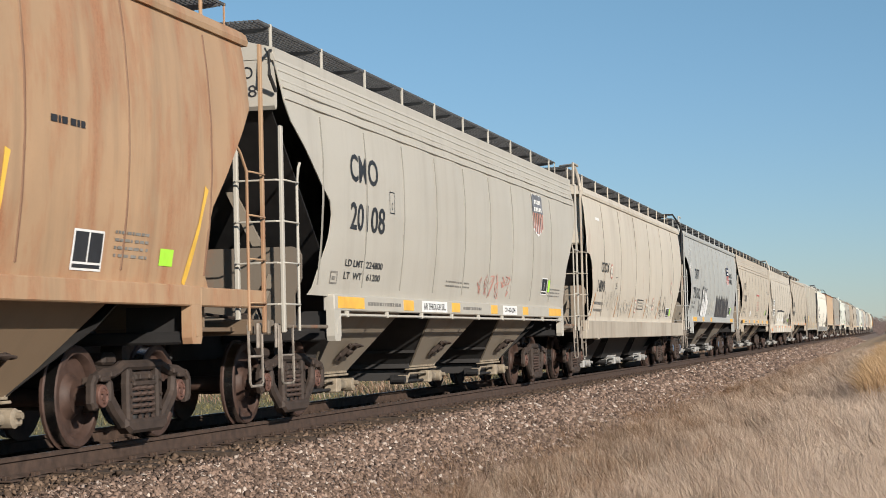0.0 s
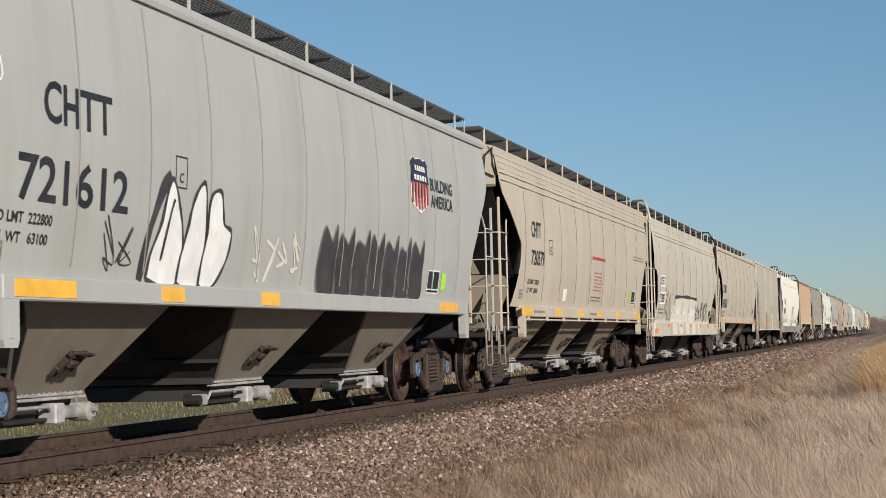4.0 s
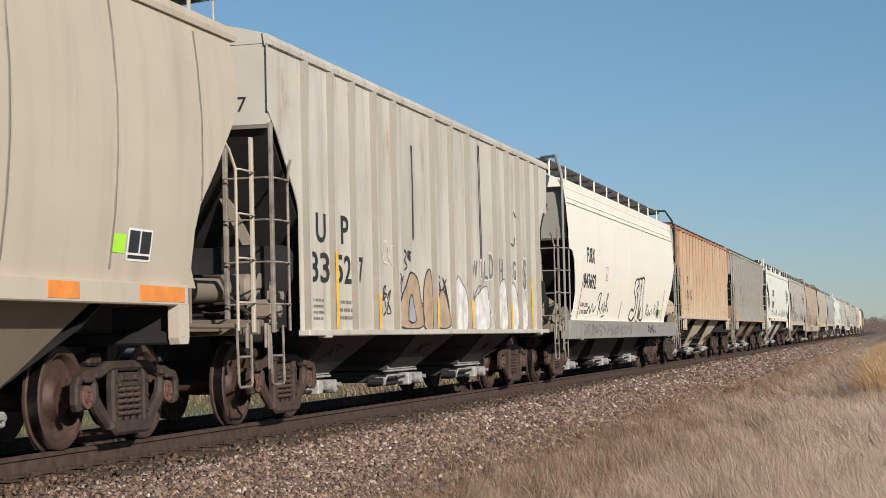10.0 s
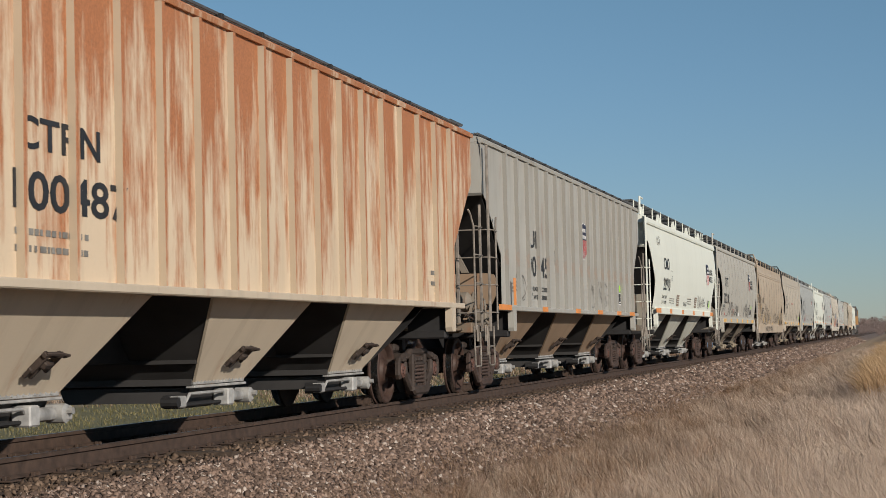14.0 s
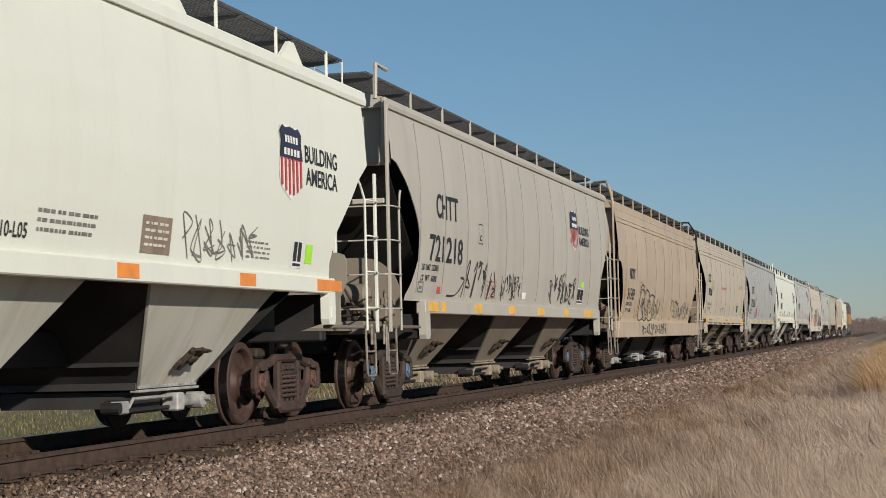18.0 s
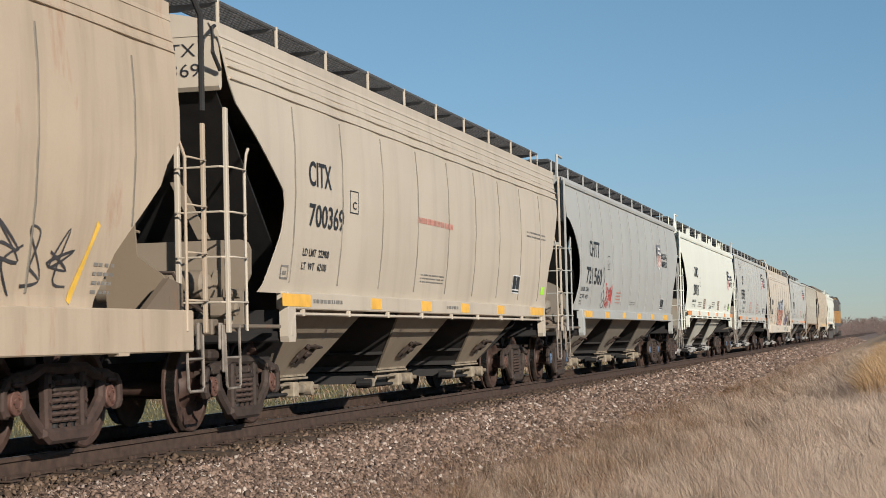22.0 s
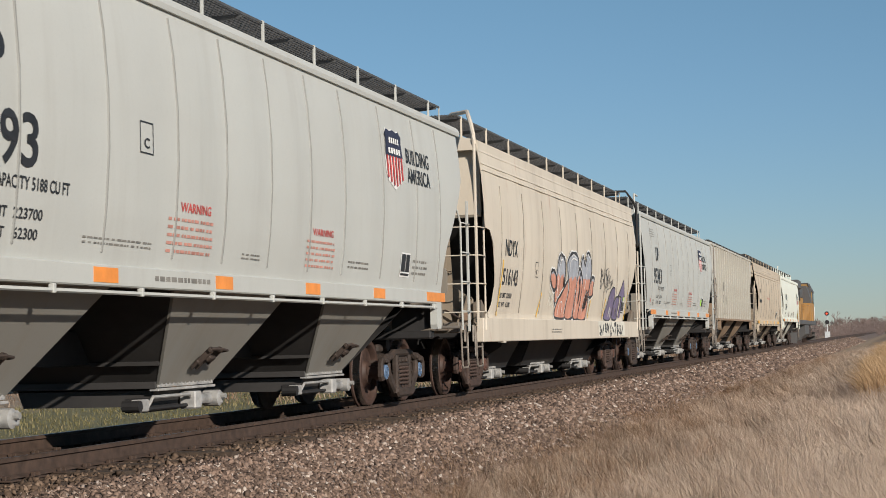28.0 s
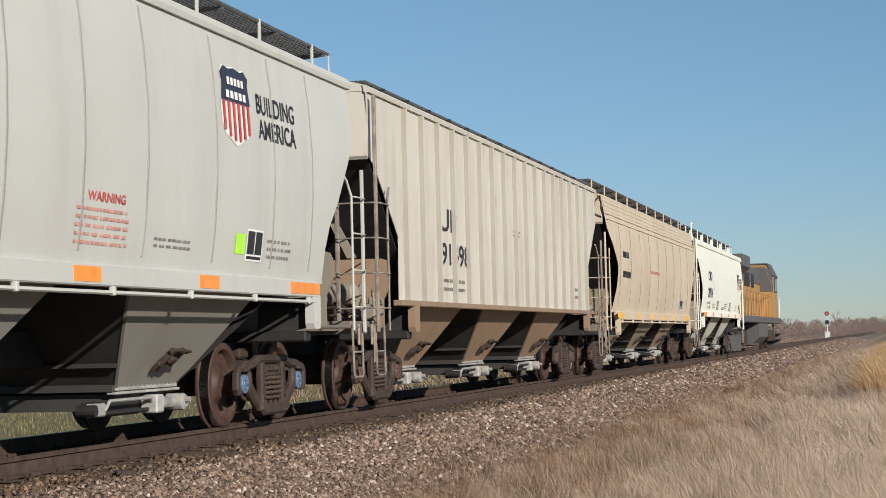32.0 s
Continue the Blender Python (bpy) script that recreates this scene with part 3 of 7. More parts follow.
def build_car(name, label, kind, L, skin, sill=None, bay=None, posts=15, blue=False, red=False, seams=(), tall=True, tank=True, board=True, end_mat=None, band=False, opening=None, long_sill=False, tall_rear=False, gear=None, gusset=True, peaks=False, pipe=False, panel="round", low_board=False, dims=None):
    """A covered hopper from coupler to coupler, its leading end at y = 0."""
    K = dict(KINDS[kind])
    K.update(dims or {})
    if opening:
        K["open"] = opening
    K["flush"] = not (kind == "b" or (kind == "a" and not band))
    if seams:
        K["pillow"] = (seams[0], (seams[-1] - seams[0]) / (len(seams) - 1))
    car = empty(name, label, "hopper car", "cars of the freight train")
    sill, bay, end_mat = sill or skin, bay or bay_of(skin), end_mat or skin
    if opening is OPEN_T:
        K["rear"] = [(z, y - 0.07) for z, y in REAR_A]
    elif opening is OPEN_S:
        K["rear"] = REAR_S
    op, back = lambda z: lerp(K["open"], z), lambda z: lerp(K["rear"], z)
    bay_at = lambda k: L / 2 - 0.42 + 4.66 * L / 18.67 * (k - 1)
    z0, z1, e0, e1 = K["z0"], K["z1"], K["e0"], K["e1"]
    for side in (1, -1):
        part("side_sheet", side_sheet(K, L, op, back, skin, side, steps=22 if side > 0 else 6), skin, car, smooth=40)
    # seams of the sheets, or outside posts
    if K["prof"] is ROUND:
        for y in seams:
            lo = next((z for z in (z1 + 0.05 * k for k in range(2, 50)) if op(z) + 0.03 < y < L - back(z) - 0.03), None)
            if lo and lo < e0 - 0.7:
                part("seam", ribbon(K, y, lo, e0 - (0.46 if band else 0.06), 0.034, 0.012), seam_of(skin), car, smooth=60)
    else:
        ribs = [1.62, 2.57, 3.42, 4.35, 5.28, 7.31, 8.39, 9.45, 11.35, 12.33, 13.22, 14.08, 14.91] if kind == "d" else [1.95 + (L - 3.9) * k / (posts - 1) for k in range(posts)]
        d, w = (0.078, 0.034) if kind == "d" else (0.068, 0.034)
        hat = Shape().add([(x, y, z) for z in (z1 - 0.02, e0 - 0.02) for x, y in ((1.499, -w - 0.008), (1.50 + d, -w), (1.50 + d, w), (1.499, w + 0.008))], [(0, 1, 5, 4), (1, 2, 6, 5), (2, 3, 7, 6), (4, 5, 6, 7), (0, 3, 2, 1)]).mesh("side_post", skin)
        hat.materials.append(flank_of(skin))                 # both flanks take the darker copy
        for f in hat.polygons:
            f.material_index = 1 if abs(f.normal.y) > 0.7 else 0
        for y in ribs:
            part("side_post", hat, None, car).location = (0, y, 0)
    # sill
    ya = {"a": 2.05, "b": 0.62, "c": 1.45, "d": 1.45}[kind]
    for side in (1, -1):
        x0, x1 = sorted((side * 1.46, side * 1.60))
        part("side_sill", Shape().box(x0, x1, ya, L - ya, z0, z1, 0.012), sill, car)
    if pipe:
        s = Shape().tube([(1.58, ya + 0.10, z0 - 0.13), (1.59, ya + 0.25, z0 - 0.05), (1.59, L - ya - 0.2, z0 - 0.05)], 0.019, 6)
        for k in range(9):
            y = ya + 0.5 + (L - 2 * ya - 0.9) * k / 8
            s.box(1.565, 1.615, y - 0.025, y + 0.025, z0 - 0.075, z0 + 0.002, 0.006)
        part("sill_pipe", s, sill, car, "", 30)
    if kind == "a":
        for q in (0.30, L - ya):
            if long_sill:
                part("sill_extension", Shape().box(1.46, 1.596, q, q + ya - 0.30, z0, z1 - 0.01, 0.012), sill, car)
            else:                                    # a thin platform edge, below the sill
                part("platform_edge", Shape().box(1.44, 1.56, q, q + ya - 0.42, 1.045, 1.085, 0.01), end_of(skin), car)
    xe = lerp(K["prof"], e0)
    ra, rb = op(e0) + 0.02, L - back(e0) + (0.10 if kind == "a" else 0.03)
    for side in (1, -1):
        s = Shape()
        if band:
            lip = [(xe - 0.03, e0), (xe + 0.010, e0), (xe - 0.005, e0 + 0.06), (xe - 0.04, e1 - 0.03), (xe - 0.10, e1)]
        else:
            lip = [(xe - 0.03, e0), (xe + 0.035, e0), (xe + 0.045, e0 + 0.05), (xe + 0.02, e1 - 0.03), (xe - 0.05, e1)]
        s.prism_y([(side * x, z) for x, z in lip], ra - 0.02, rb)
        part("eave_chord", s, skin, car)
        if band and side > 0:
            for zb, d in ((3.80, 0.012), (3.70, 0.012), (3.62, 0.03), (3.50, 0.03)) if kind == "a" else ((3.64, 0.022), (3.54, 0.03)):
                xb = lerp(K["prof"], zb)
                s = Shape().prism_y([(xb - 0.01, zb - 0.006), (xb + d, zb), (xb + d, zb + 0.012), (xb - 0.01, zb + 0.05)], op(zb) + 0.03, L - back(zb) - 0.02)
                part("side_band", s, skin, car)
    # roof
    s = Shape()
    arc = [(x, e1 - 0.01 + 0.22 * (1 - (x / 1.5) ** 2)) for x in [-1.5 + 3.0 * k / 10 for k in range(11)]]
    s.prism_y([(x * xe / 1.5, z) for x, z in arc] + [(xe, e0 + 0.02), (-xe, e0 + 0.02)], ra, rb - 0.02)
    part("roof", s, skin, car, smooth=30)
    top = K["board"]
    part("hatch_trough", Shape().box(-0.34, 0.34, 1.2, L - 1.2, e1 + 0.12, top - 0.02, 0.03), skin, car)
    # ends: upper end wall, slope sheet, centre post
    for q, m in ((0, 1), (1, -1)):
        yy = lambda y: L - y if q else y
        yw = (back(e0) if q else op(e0)) + (0.19 if not q and (kind == "b" or (kind == "a" and not band)) else 0.03)
        zw = 2.85 if kind == "b" else (3.42 if band else 3.22)
        s = Shape().prism([(yy(yw), e0 + 0.02), (yy(yw), zw), (yy(yw + 0.04), zw - 0.04), (yy(yw + 0.08), zw), (yy(yw + 0.08), e0 + 0.02)], -xe + 0.02, xe - 0.015)
        part("end_wall", s, end_mat, car)
        if not q and kind == "a" and not band:
            part("corner_post", Shape().box(xe - 0.03, xe + 0.035, yw - 0.31, yw - 0.17, 3.18, e1 - 0.02, 0.012), skin, car)
        elif not q and kind == "a":
            s = Shape().tube([(xe - 0.06, 0.36, e1 - 0.02), (xe - 0.02, 0.14, e1 - 0.08), (xe + 0.0, 0.10, 3.72), (xe + 0.02, 0.24, 3.56)], 0.02, 6)
            part("corner_grab", s, BLACK, car, "", 40)
        framed = kind == "b" and gusset
        if panel and not framed:
            if panel == "round":
                r = 0.55
                edge = [(1.40, 1.06)] + [(1.40 - r + r * math.cos(a), 2.02 - r + r * math.sin(a)) for a in [0.26 * k for k in range(7)]]
                yp = 1.48
            else:
                edge = [(1.40, 1.06), (1.40, 1.42), (1.485, 1.60), (1.49, 1.86), (1.46, 1.93), (1.38, 1.96)]
                yp = 1.20
            s = Shape().prism_y(edge + [(-x, z) for x, z in edge[::-1]], *sorted((yy(yp), yy(yp + 0.05))))
            part("end_bulkhead", s, bay if kind in "cd" else end_of(skin) if skin is GREY and band else bay_of(skin), car)
        if panel == "flat" and not framed:
            s = Shape().prism_y([(0.36, 3.06), (0.46, 3.06), (1.02, 1.98), (0.90, 1.98)], *sorted((yy(1.26), yy(1.32))))
            s.prism([(yy(0.62), 1.08), (yy(0.70), 1.08), (yy(1.20), 1.66), (yy(1.20), 1.52)], 1.10, 1.14)
            part("end_brace", s, bay_of(skin), car)
        if panel == "round" and kind == "a":
            part("end_brace", Shape().box(-1.34, 1.34, *sorted((yy(0.98), yy(1.03))), 2.71, 2.78, 0.008), skin, car)
        if framed:                                   # an upright plate flared at its foot, with a slanting flange
            s = Shape().prism_y([(0.80, 1.06), (0.78, 1.70), (0.84, 2.62), (0.98, 2.86), (1.05, 2.54), (1.08, 1.98), (1.10, 1.72), (1.34, 1.55), (1.45, 1.40), (1.45, 1.06)], *sorted((yy(0.72), yy(0.75))))
            s.prism_y([(-0.80, 1.06), (-0.78, 1.70), (-0.84, 2.62), (-1.05, 2.54), (-1.10, 1.72), (-1.45, 1.40), (-1.45, 1.06)], *sorted((yy(0.72), yy(0.75))))
            for xa, za, xb, zb in ((0.84, 1.15, 1.03, 2.55), (1.16, 1.10, 1.32, 1.54)):
                s.prism_y([(xa, za), (xa + 0.03, za), (xb + 0.02, zb), (xb - 0.01, zb)], *sorted((yy(0.58), yy(0.73))))
            s.tube([(0.80, yy(0.66), 2.04), (1.09, yy(0.66), 1.95)], 0.014, 6)
            part("end_frame", s, bay_of(skin), car)
            # added black plate: blocks the view through, so the end looks dark
            s = Shape().prism([(yy(0.76), 1.04), (yy(0.76), 2.80), (yy(yw + 0.10), zw), (yy(2.4), 1.04)], -0.02, 0.02)
            part("centre_web", s, BLACK, car, "added black plate for the dark depth of the end")
        half = L - (bay_at(2) + 0.68) if q else bay_at(0) - 0.68
        s = Shape()
        rows = []
        for u in (0.0, 0.35, 0.65, 0.80, 0.90, 1.0):
            z = zw + 0.03 + (0.50 - zw - 0.03) * u
            x = 1.46 if z > z0 else 0.80 + 0.66 * (z - 0.48) / (z0 - 0.48)
            rows += [(-x, yy(yw + 0.03 + (half - yw - 0.03) * u), z), (x, yy(yw + 0.03 + (half - yw - 0.03) * u), z)]
        n = len(rows)
        rows += [(x, y + 0.03 * m, z) for x, y, z in rows]
        s.add(rows, [(2 * k + o, 2 * k + o + 1, 2 * k + o + 3, 2 * k + o + 2) for o in (0, n) for k in range(5)] + [(2 * k + e, 2 * k + e + 2, 2 * k + e + 2 + n, 2 * k + e + n) for e in (0, 1) for k in range(5)])
        # the deep shade at the end is put into the sheet's dark colour
        part("end_slope_sheet", s, BLACK if kind != "d" else SLOPE, car, "end slope sheet coloured black for its deep shade")
        s = Shape().box(-1.45, 1.45, min(yy(0.22), yy(0.40)), max(yy(0.22), yy(0.40)), 0.98, 1.14, 0.015)
        s.box(-1.3, 1.3, min(yy(0.3), yy(1.3)), max(yy(0.3), yy(1.3)), 1.02, 1.06)
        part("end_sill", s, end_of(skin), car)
        if panel == "flat" and not framed:
            part("end_ladder_stile", Shape().box(1.04, 1.09, *sorted((yy(0.30), yy(0.36))), 1.04, 3.02, 0.008), GRIMY if kind in "cd" else sill, car)
        if framed:
            s = Shape().prism([(yy(0.62), 1.02), (yy(0.62), 1.45), (yy(0.95), 1.50), (yy(1.55), 1.18), (yy(1.55), 1.02)], 1.44, 1.50)
            s.box(1.5, 1.506, *sorted((yy(0.80), yy(0.95))), 1.20, 1.34)
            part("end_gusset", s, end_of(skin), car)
        # coupler
        s = Shape()
        s.box(-0.11, 0.11, min(yy(0.10), yy(0.75)), max(yy(0.10), yy(0.75)), 0.75, 0.93, 0.02)
        s.prism([(yy(0.16), 0.70), (yy(-0.04), 0.72), (yy(-0.06), 0.98), (yy(0.16), 0.99)], -0.14, 0.12)
        s.box(0.06, 0.15, min(yy(-0.08), yy(0.06)), max(yy(-0.08), yy(0.06)), 0.71, 0.98, 0.025)
        s.tube([(0.30, yy(0.2), 0.80), (0.26, yy(0.02), 0.48), (0.18, yy(-0.04), 0.42)], 0.025, 7)
        part("coupler", s, TRUCK, car, "rusty knuckle coupler with a hanging air hose", 30)
        # ladders
        xl = 1.60
        tall_end = tall and not q
        a, b = yy(0.30), yy(0.78)
        lad = GRIMY if kind in "cd" else sill
        w = 0.034
        if q:
            s = Shape().box(xl - 0.03, xl + 0.006, a - 0.028, a + 0.028, 1.0, 3.98 if tall_rear else 2.98, 0.005)
        else:
            s = Shape().box(xl - 0.03, xl + 0.008, a - w, a + w, 1.0, 3.98 if tall_end and not (band and kind == "a") else 3.20, 0.006)
        part("ladder_stile", s, lad, car)
        s = Shape().tube([(xl, b, 1.02), (xl, b, 2.62), (xl - 0.02, yy(0.90), 2.80), (xl - 0.03, yy(0.98), 2.86)], 0.016, 7)
        part("ladder_stile", s, lad, car, "", 40)
        rung = Shape().tube([(xl, a, 0), (xl + 0.03, a + 0.04 * m, 0), (xl + 0.03, b - 0.04 * m, 0), (xl, b, 0)], 0.0105, 6).mesh("rung", lad, 40)
        xi = 1.06 if panel == "flat" and not framed else 0.50
        rung_e = Shape().tube([(xl - 0.02, yy(0.28), 0), (xl - 0.05, yy(0.23), 0), (xi + 0.04, yy(0.23), 0), (xi, yy(0.30), 0)], 0.0105, 6).mesh("rung", lad, 40)
        for k in range(4):
            r = part("rung", rung, None, car)
            r.location = (0, 0, 1.30 + 0.44 * k)
            if not q:
                r = part("rung", rung_e, None, car)
                r.location = (0, 0, 1.30 + 0.44 * k)
        s = Shape()
        yc = (a + b) / 2 - 0.05 * m
        s.tube([(xl - 0.05, yc - 0.20, 1.08), (xl - 0.04, yc - 0.19, 0.50), (xl - 0.04, yc - 0.16, 0.46), (xl - 0.04, yc + 0.16, 0.46), (xl - 0.04, yc + 0.19, 0.50), (xl - 0.05, yc + 0.20, 1.08)], 0.015, 6)
        s.tube([(xl - 0.045, yc - 0.19, 0.76), (xl - 0.045, yc + 0.19, 0.76)], 0.013, 6)
        part("step_stirrup", s, GRIMY, car, "", 40)
        s = Shape().box(xl - 0.10, xl - 0.07, *sorted((yy(0.22), yy(0.34))), 0.84, 1.10, 0.01)
        s.box(xl - 0.07, xl - 0.05, *sorted((yy(0.24), yy(0.30))), 0.62, 1.08, 0.008)
        part("corner_bracket", s, GRIMY, car)
        # jacking pad beside the truck
        y = yy(2.17)
        s = Shape()
        zb = z0 - 0.35 if kind == "a" else (z0 - 0.34 if kind in "c" else z0 - 0.02)
        s.prism([(y - 0.13 * m, zb + 0.06), (y - 0.10 * m, zb), (y + 0.10 * m, zb), (y + 0.13 * m, zb + 0.06), (y + 0.13 * m, z0 + 0.02), (y - 0.13 * m, z0 + 0.02)], 1.50, 1.598)
        if kind in "ac":
            s.box(1.598, 1.603, y - 0.035, y + 0.035, zb + 0.07, zb + 0.20)
        part("jacking_pad", s, sill, car)
        s = Shape().box(0.2, 1.49, y - 0.10, y + 0.10, 0.90, 1.02, 0.02)
        if kind in "ac":
            s.prism_y([(1.495, z0), (1.495, zb + 0.02), (0.9, 0.93), (0.9, z0)], y - 0.02, y + 0.02)
        part("body_bolster", s, BLACK, car)
        add_truck(car, L - 2.15 if q else 2.15, blue, red)
    if tank:
        s = Shape()
        s.lathe([(-0.60, 0.0), (-0.58, 0.10), (-0.52, 0.155), (0.62, 0.155), (0.68, 0.10), (0.70, 0.0)], 18, (0.42, 1.05, 1.50))
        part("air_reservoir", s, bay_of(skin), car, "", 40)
        s = Shape()
        for x in (0.15, 0.85):
            s.box(x - 0.03, x + 0.03, 0.86, 1.24, 1.06, 1.40, 0.01)
        s.tube([(1.25, 0.6, 1.20), (0.95, 0.80, 1.36), (0.80, 0.82, 1.62), (0.1, 0.84, 1.66)], 0.020, 6)
        s.tube([(1.3, 0.8, 1.12), (1.1, 0.9, 1.25), (0.7, 0.82, 1.22), (0.2, 0.9, 1.30)], 0.018, 6)
        s.tube([(0.2, 0.7, 1.14), (0.6, 0.66, 1.30), (1.0, 0.6, 1.34), (1.28, 0.58, 1.18)], 0.016, 6)
        part("brake_piping", s, TRUCK, car, "", 40)
        s = Shape()                                  # the control valve, a lump of castings and pipe unions
        s.box(1.20, 1.40, 0.72, 0.95, 1.10, 1.36, 0.03)
        s.box(1.24, 1.44, 0.66, 0.74, 1.16, 1.30, 0.02)
        s.lathe([(1.36, 0.0), (1.36, 0.075), (1.47, 0.075), (1.49, 0.04), (1.49, 0.0)], 10, (0, 0.84, 1.24))
        s.lathe([(1.34, 0.0), (1.34, 0.05), (1.45, 0.05), (1.45, 0.0)], 8, (0, 1.00, 1.40))
        s.box(1.26, 1.36, 0.96, 1.08, 1.30, 1.46, 0.02)
        s.tube([(1.42, 0.66, 1.18), (1.50, 0.60, 1.10), (1.46, 0.55, 1.04)], 0.022, 7)
        s.tube([(1.30, 1.02, 1.44), (1.34, 0.90, 1.54), (1.40, 0.74, 1.50), (1.42, 0.70, 1.30)], 0.015, 6)
        part("control_valve", s, bay_of(skin), car, "dusty cast brake control valve", 30)
    elif panel == "flat" or kind == "b":
        s = Shape()
        s.tube([(0.2, 0.62, 1.14), (0.6, 0.60, 1.22), (1.0, 0.58, 1.16), (1.3, 0.55, 1.12)], 0.018, 6)
        s.tube([(0.9, 0.60, 1.10), (0.95, 0.66, 1.34), (1.15, 0.68, 1.30), (1.25, 0.60, 1.08)], 0.016, 6)
        s.box(0.98, 1.10, 0.56, 0.68, 1.08, 1.22, 0.02)
        part("brake_piping", s, TRUCK, car, "", 40)
    # centre sill
    part("centre_sill", Shape().box(-0.18, 0.18, 0.6, L - 0.6, 0.72, 1.05, 0.01), BLACK, car)
    # three bays
    half = 2.33 * L / 18.67
    for k in range(3):
        yc = bay_at(k)
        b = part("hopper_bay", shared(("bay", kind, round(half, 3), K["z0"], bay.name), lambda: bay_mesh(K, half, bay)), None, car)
        b.location = (0, yc, 0)
        for q in (0, 180):
            w = part("slope_sheet", shared(("slope", K["z0"], round(half, 3)), lambda: slope_mesh(K, half)), None, b)
            w.rotation_euler = (0, 0, radians(q))
        drop = K.get("low", 0.48) - 0.48
        metal = gear or GALV
        part("outlet_gate", shared(("gate", metal.name), lambda: gate_mesh(metal)), None, b).location = (0, 0, drop)
        part("gate_gear", shared(("gear", metal.name), lambda: gate_gear_mesh(metal)), None, b).location = (0, 0, drop + (0.06 if drop else 0))
        if kind != "b":
            w = part("shaker_bracket", shared("shaker", vibrator_mesh), None, b)
            w.location = (1.10, -0.1, 0.80)
            w.rotation_euler = (0, radians(48), 0)
    # running boards and their stanchions
    if board:
        for side in (1, -1):
            me = shared(("board", round(L, 2)), lambda: board_mesh(0.85, L - 0.15).mesh("running_board", GRATE))
            b = part("running_board", me, None, car)
            b.location = (0, 0, top)
            if side < 0:
                b.location = (-1.78, 0, top)
        n = int((L - 2.4) / 1.70)
        post = shared("stanchion" + skin.name, lambda: Shape().box(-0.014, 0.014, -0.022, 0.022, -0.36, 0.012, 0.004).mesh("stanchion", skin))
        for k in range(n + 1):
            st = part("stanchion", post, None, car)
            st.location = (1.165, 1.25 + (L - 2.1) * k / n, top)
        for x in (0.62, 1.16):
            s = Shape()
            s.tube([(x, L - 0.18, top), (x, L - 0.18, top - 0.38), (x, L - 0.44, top - 0.42)], 0.014, 6)
            part("board_bracket", s, sill, car, "", 40)
        for x in ((0.62,) if band else (0.62, 1.45)):
            s = Shape().tube([(x, 0.85, top), (x, 0.35, top + 0.01), (x, 0.30, top - 0.45)], 0.014 if x < 1 else 0.03, 6)
            part("roof_grab", s, sill, car, "", 40)
        if kind == "b":
            s = Shape().tube([(1.05, 1.05, top + 0.02), (1.40, 0.70, top + 0.01), (1.52, 0.42, top - 0.22), (1.58, 0.30, top - 0.42), (1.59, 0.30, 3.9)], 0.036, 7)
            part("corner_grab", s, sill, car, "", 40)
            s = Shape().tube([(0.7, L - 0.85, top + 0.01), (1.40, L - 0.75, top), (1.54, L - 0.42, top - 0.25), (1.59, L - 0.30, top - 0.45), (1.59, L - 0.30, 3.1)], 0.030, 7)
            part("corner_grab", s, BLACK, car, "", 40)
    elif low_board:
        for k in range(int((L - 2.0) / 1.2)):
            st = part("roof_bracket", shared("bracket" + skin.name, lambda: Shape().box(1.36, 1.43, -0.03, 0.03, 0, 0.07, 0.004).mesh("roof_bracket", BLACK)), None, car)
            st.location = (0, 1.4 + 1.2 * k, e1 + 0.02)
        part("end_board", board_mesh(L - 0.9, L - 0.1, 0.5, 1.3), GRATE, car).location = (0, 0, e1 + 0.16)
    if low_board:
        part("roof_walk", board_mesh(0.6, L - 0.5, 0.86, 1.38), GRATE, car).location = (0, 0, e1 + 0.10)
    if peaks:
        for k in range(5):
            y = 2.2 + (L - 4.6) * k / 4
            s = Shape().prism([(y - 0.62, e1 - 0.02), (y - 0.08, e1 + 0.36), (y + 0.08, e1 + 0.36), (y + 0.62, e1 - 0.02)], 1.20, 1.25)
            part("roof_peak", s, skin, car)
    return car, K


# ---- the train ----
GREY = paint("grey_paint", (0.475, 0.452, 0.395), 0.30, 0.0, seed=1)
GREY_B = paint("grey_paint_cool", (0.42, 0.43, 0.41), 0.28, 0.0, seed=2)
PALE = paint("pale_grey_paint", (0.50, 0.51, 0.48), 0.22, 0.0, seed=3)
BEIGE = paint("beige_paint", (0.53, 0.468, 0.378), 0.35, 0.0, seed=4)
BEIGE_B = paint("beige_paint_light", (0.57, 0.52, 0.435), 0.35, 0.06, seed=5)
TAN = paint("tan_paint", (0.58, 0.49, 0.375), 0.40, 0.06, seed=6)
TAN_B = paint("sand_paint", (0.50, 0.405, 0.30), 0.55, 0.10, seed=7)
IVORY = paint("ivory_paint", (0.86, 0.82, 0.71), 0.15, 0.0, seed=8)
WHITE_G = paint("white_green_paint", (0.75, 0.77, 0.68), 0.12, 0.0, seed=9)
CREAM = paint("cream_paint", (0.64, 0.575, 0.475), 0.35, 0.05, seed=10)
RUSTY = paint("rusted_tan_paint", (0.45, 0.295, 0.175), 0.8, 0.44, rust_col=(0.25, 0.095, 0.04), seed=11)
RUST_RIB = paint("rusted_ribbed_paint", (0.70, 0.56, 0.40), 0.30, 0.52, (1.5, 3.9), rust_col=(0.29, 0.085, 0.018), seed=12)
RIB_GREY = paint("weathered_grey_paint", (0.43, 0.42, 0.38), 0.65, 0.04, seed=13)
RIB_BEIGE = paint("weathered_beige_paint", (0.585, 0.56, 0.49), 0.70, 0.08, seed=14)
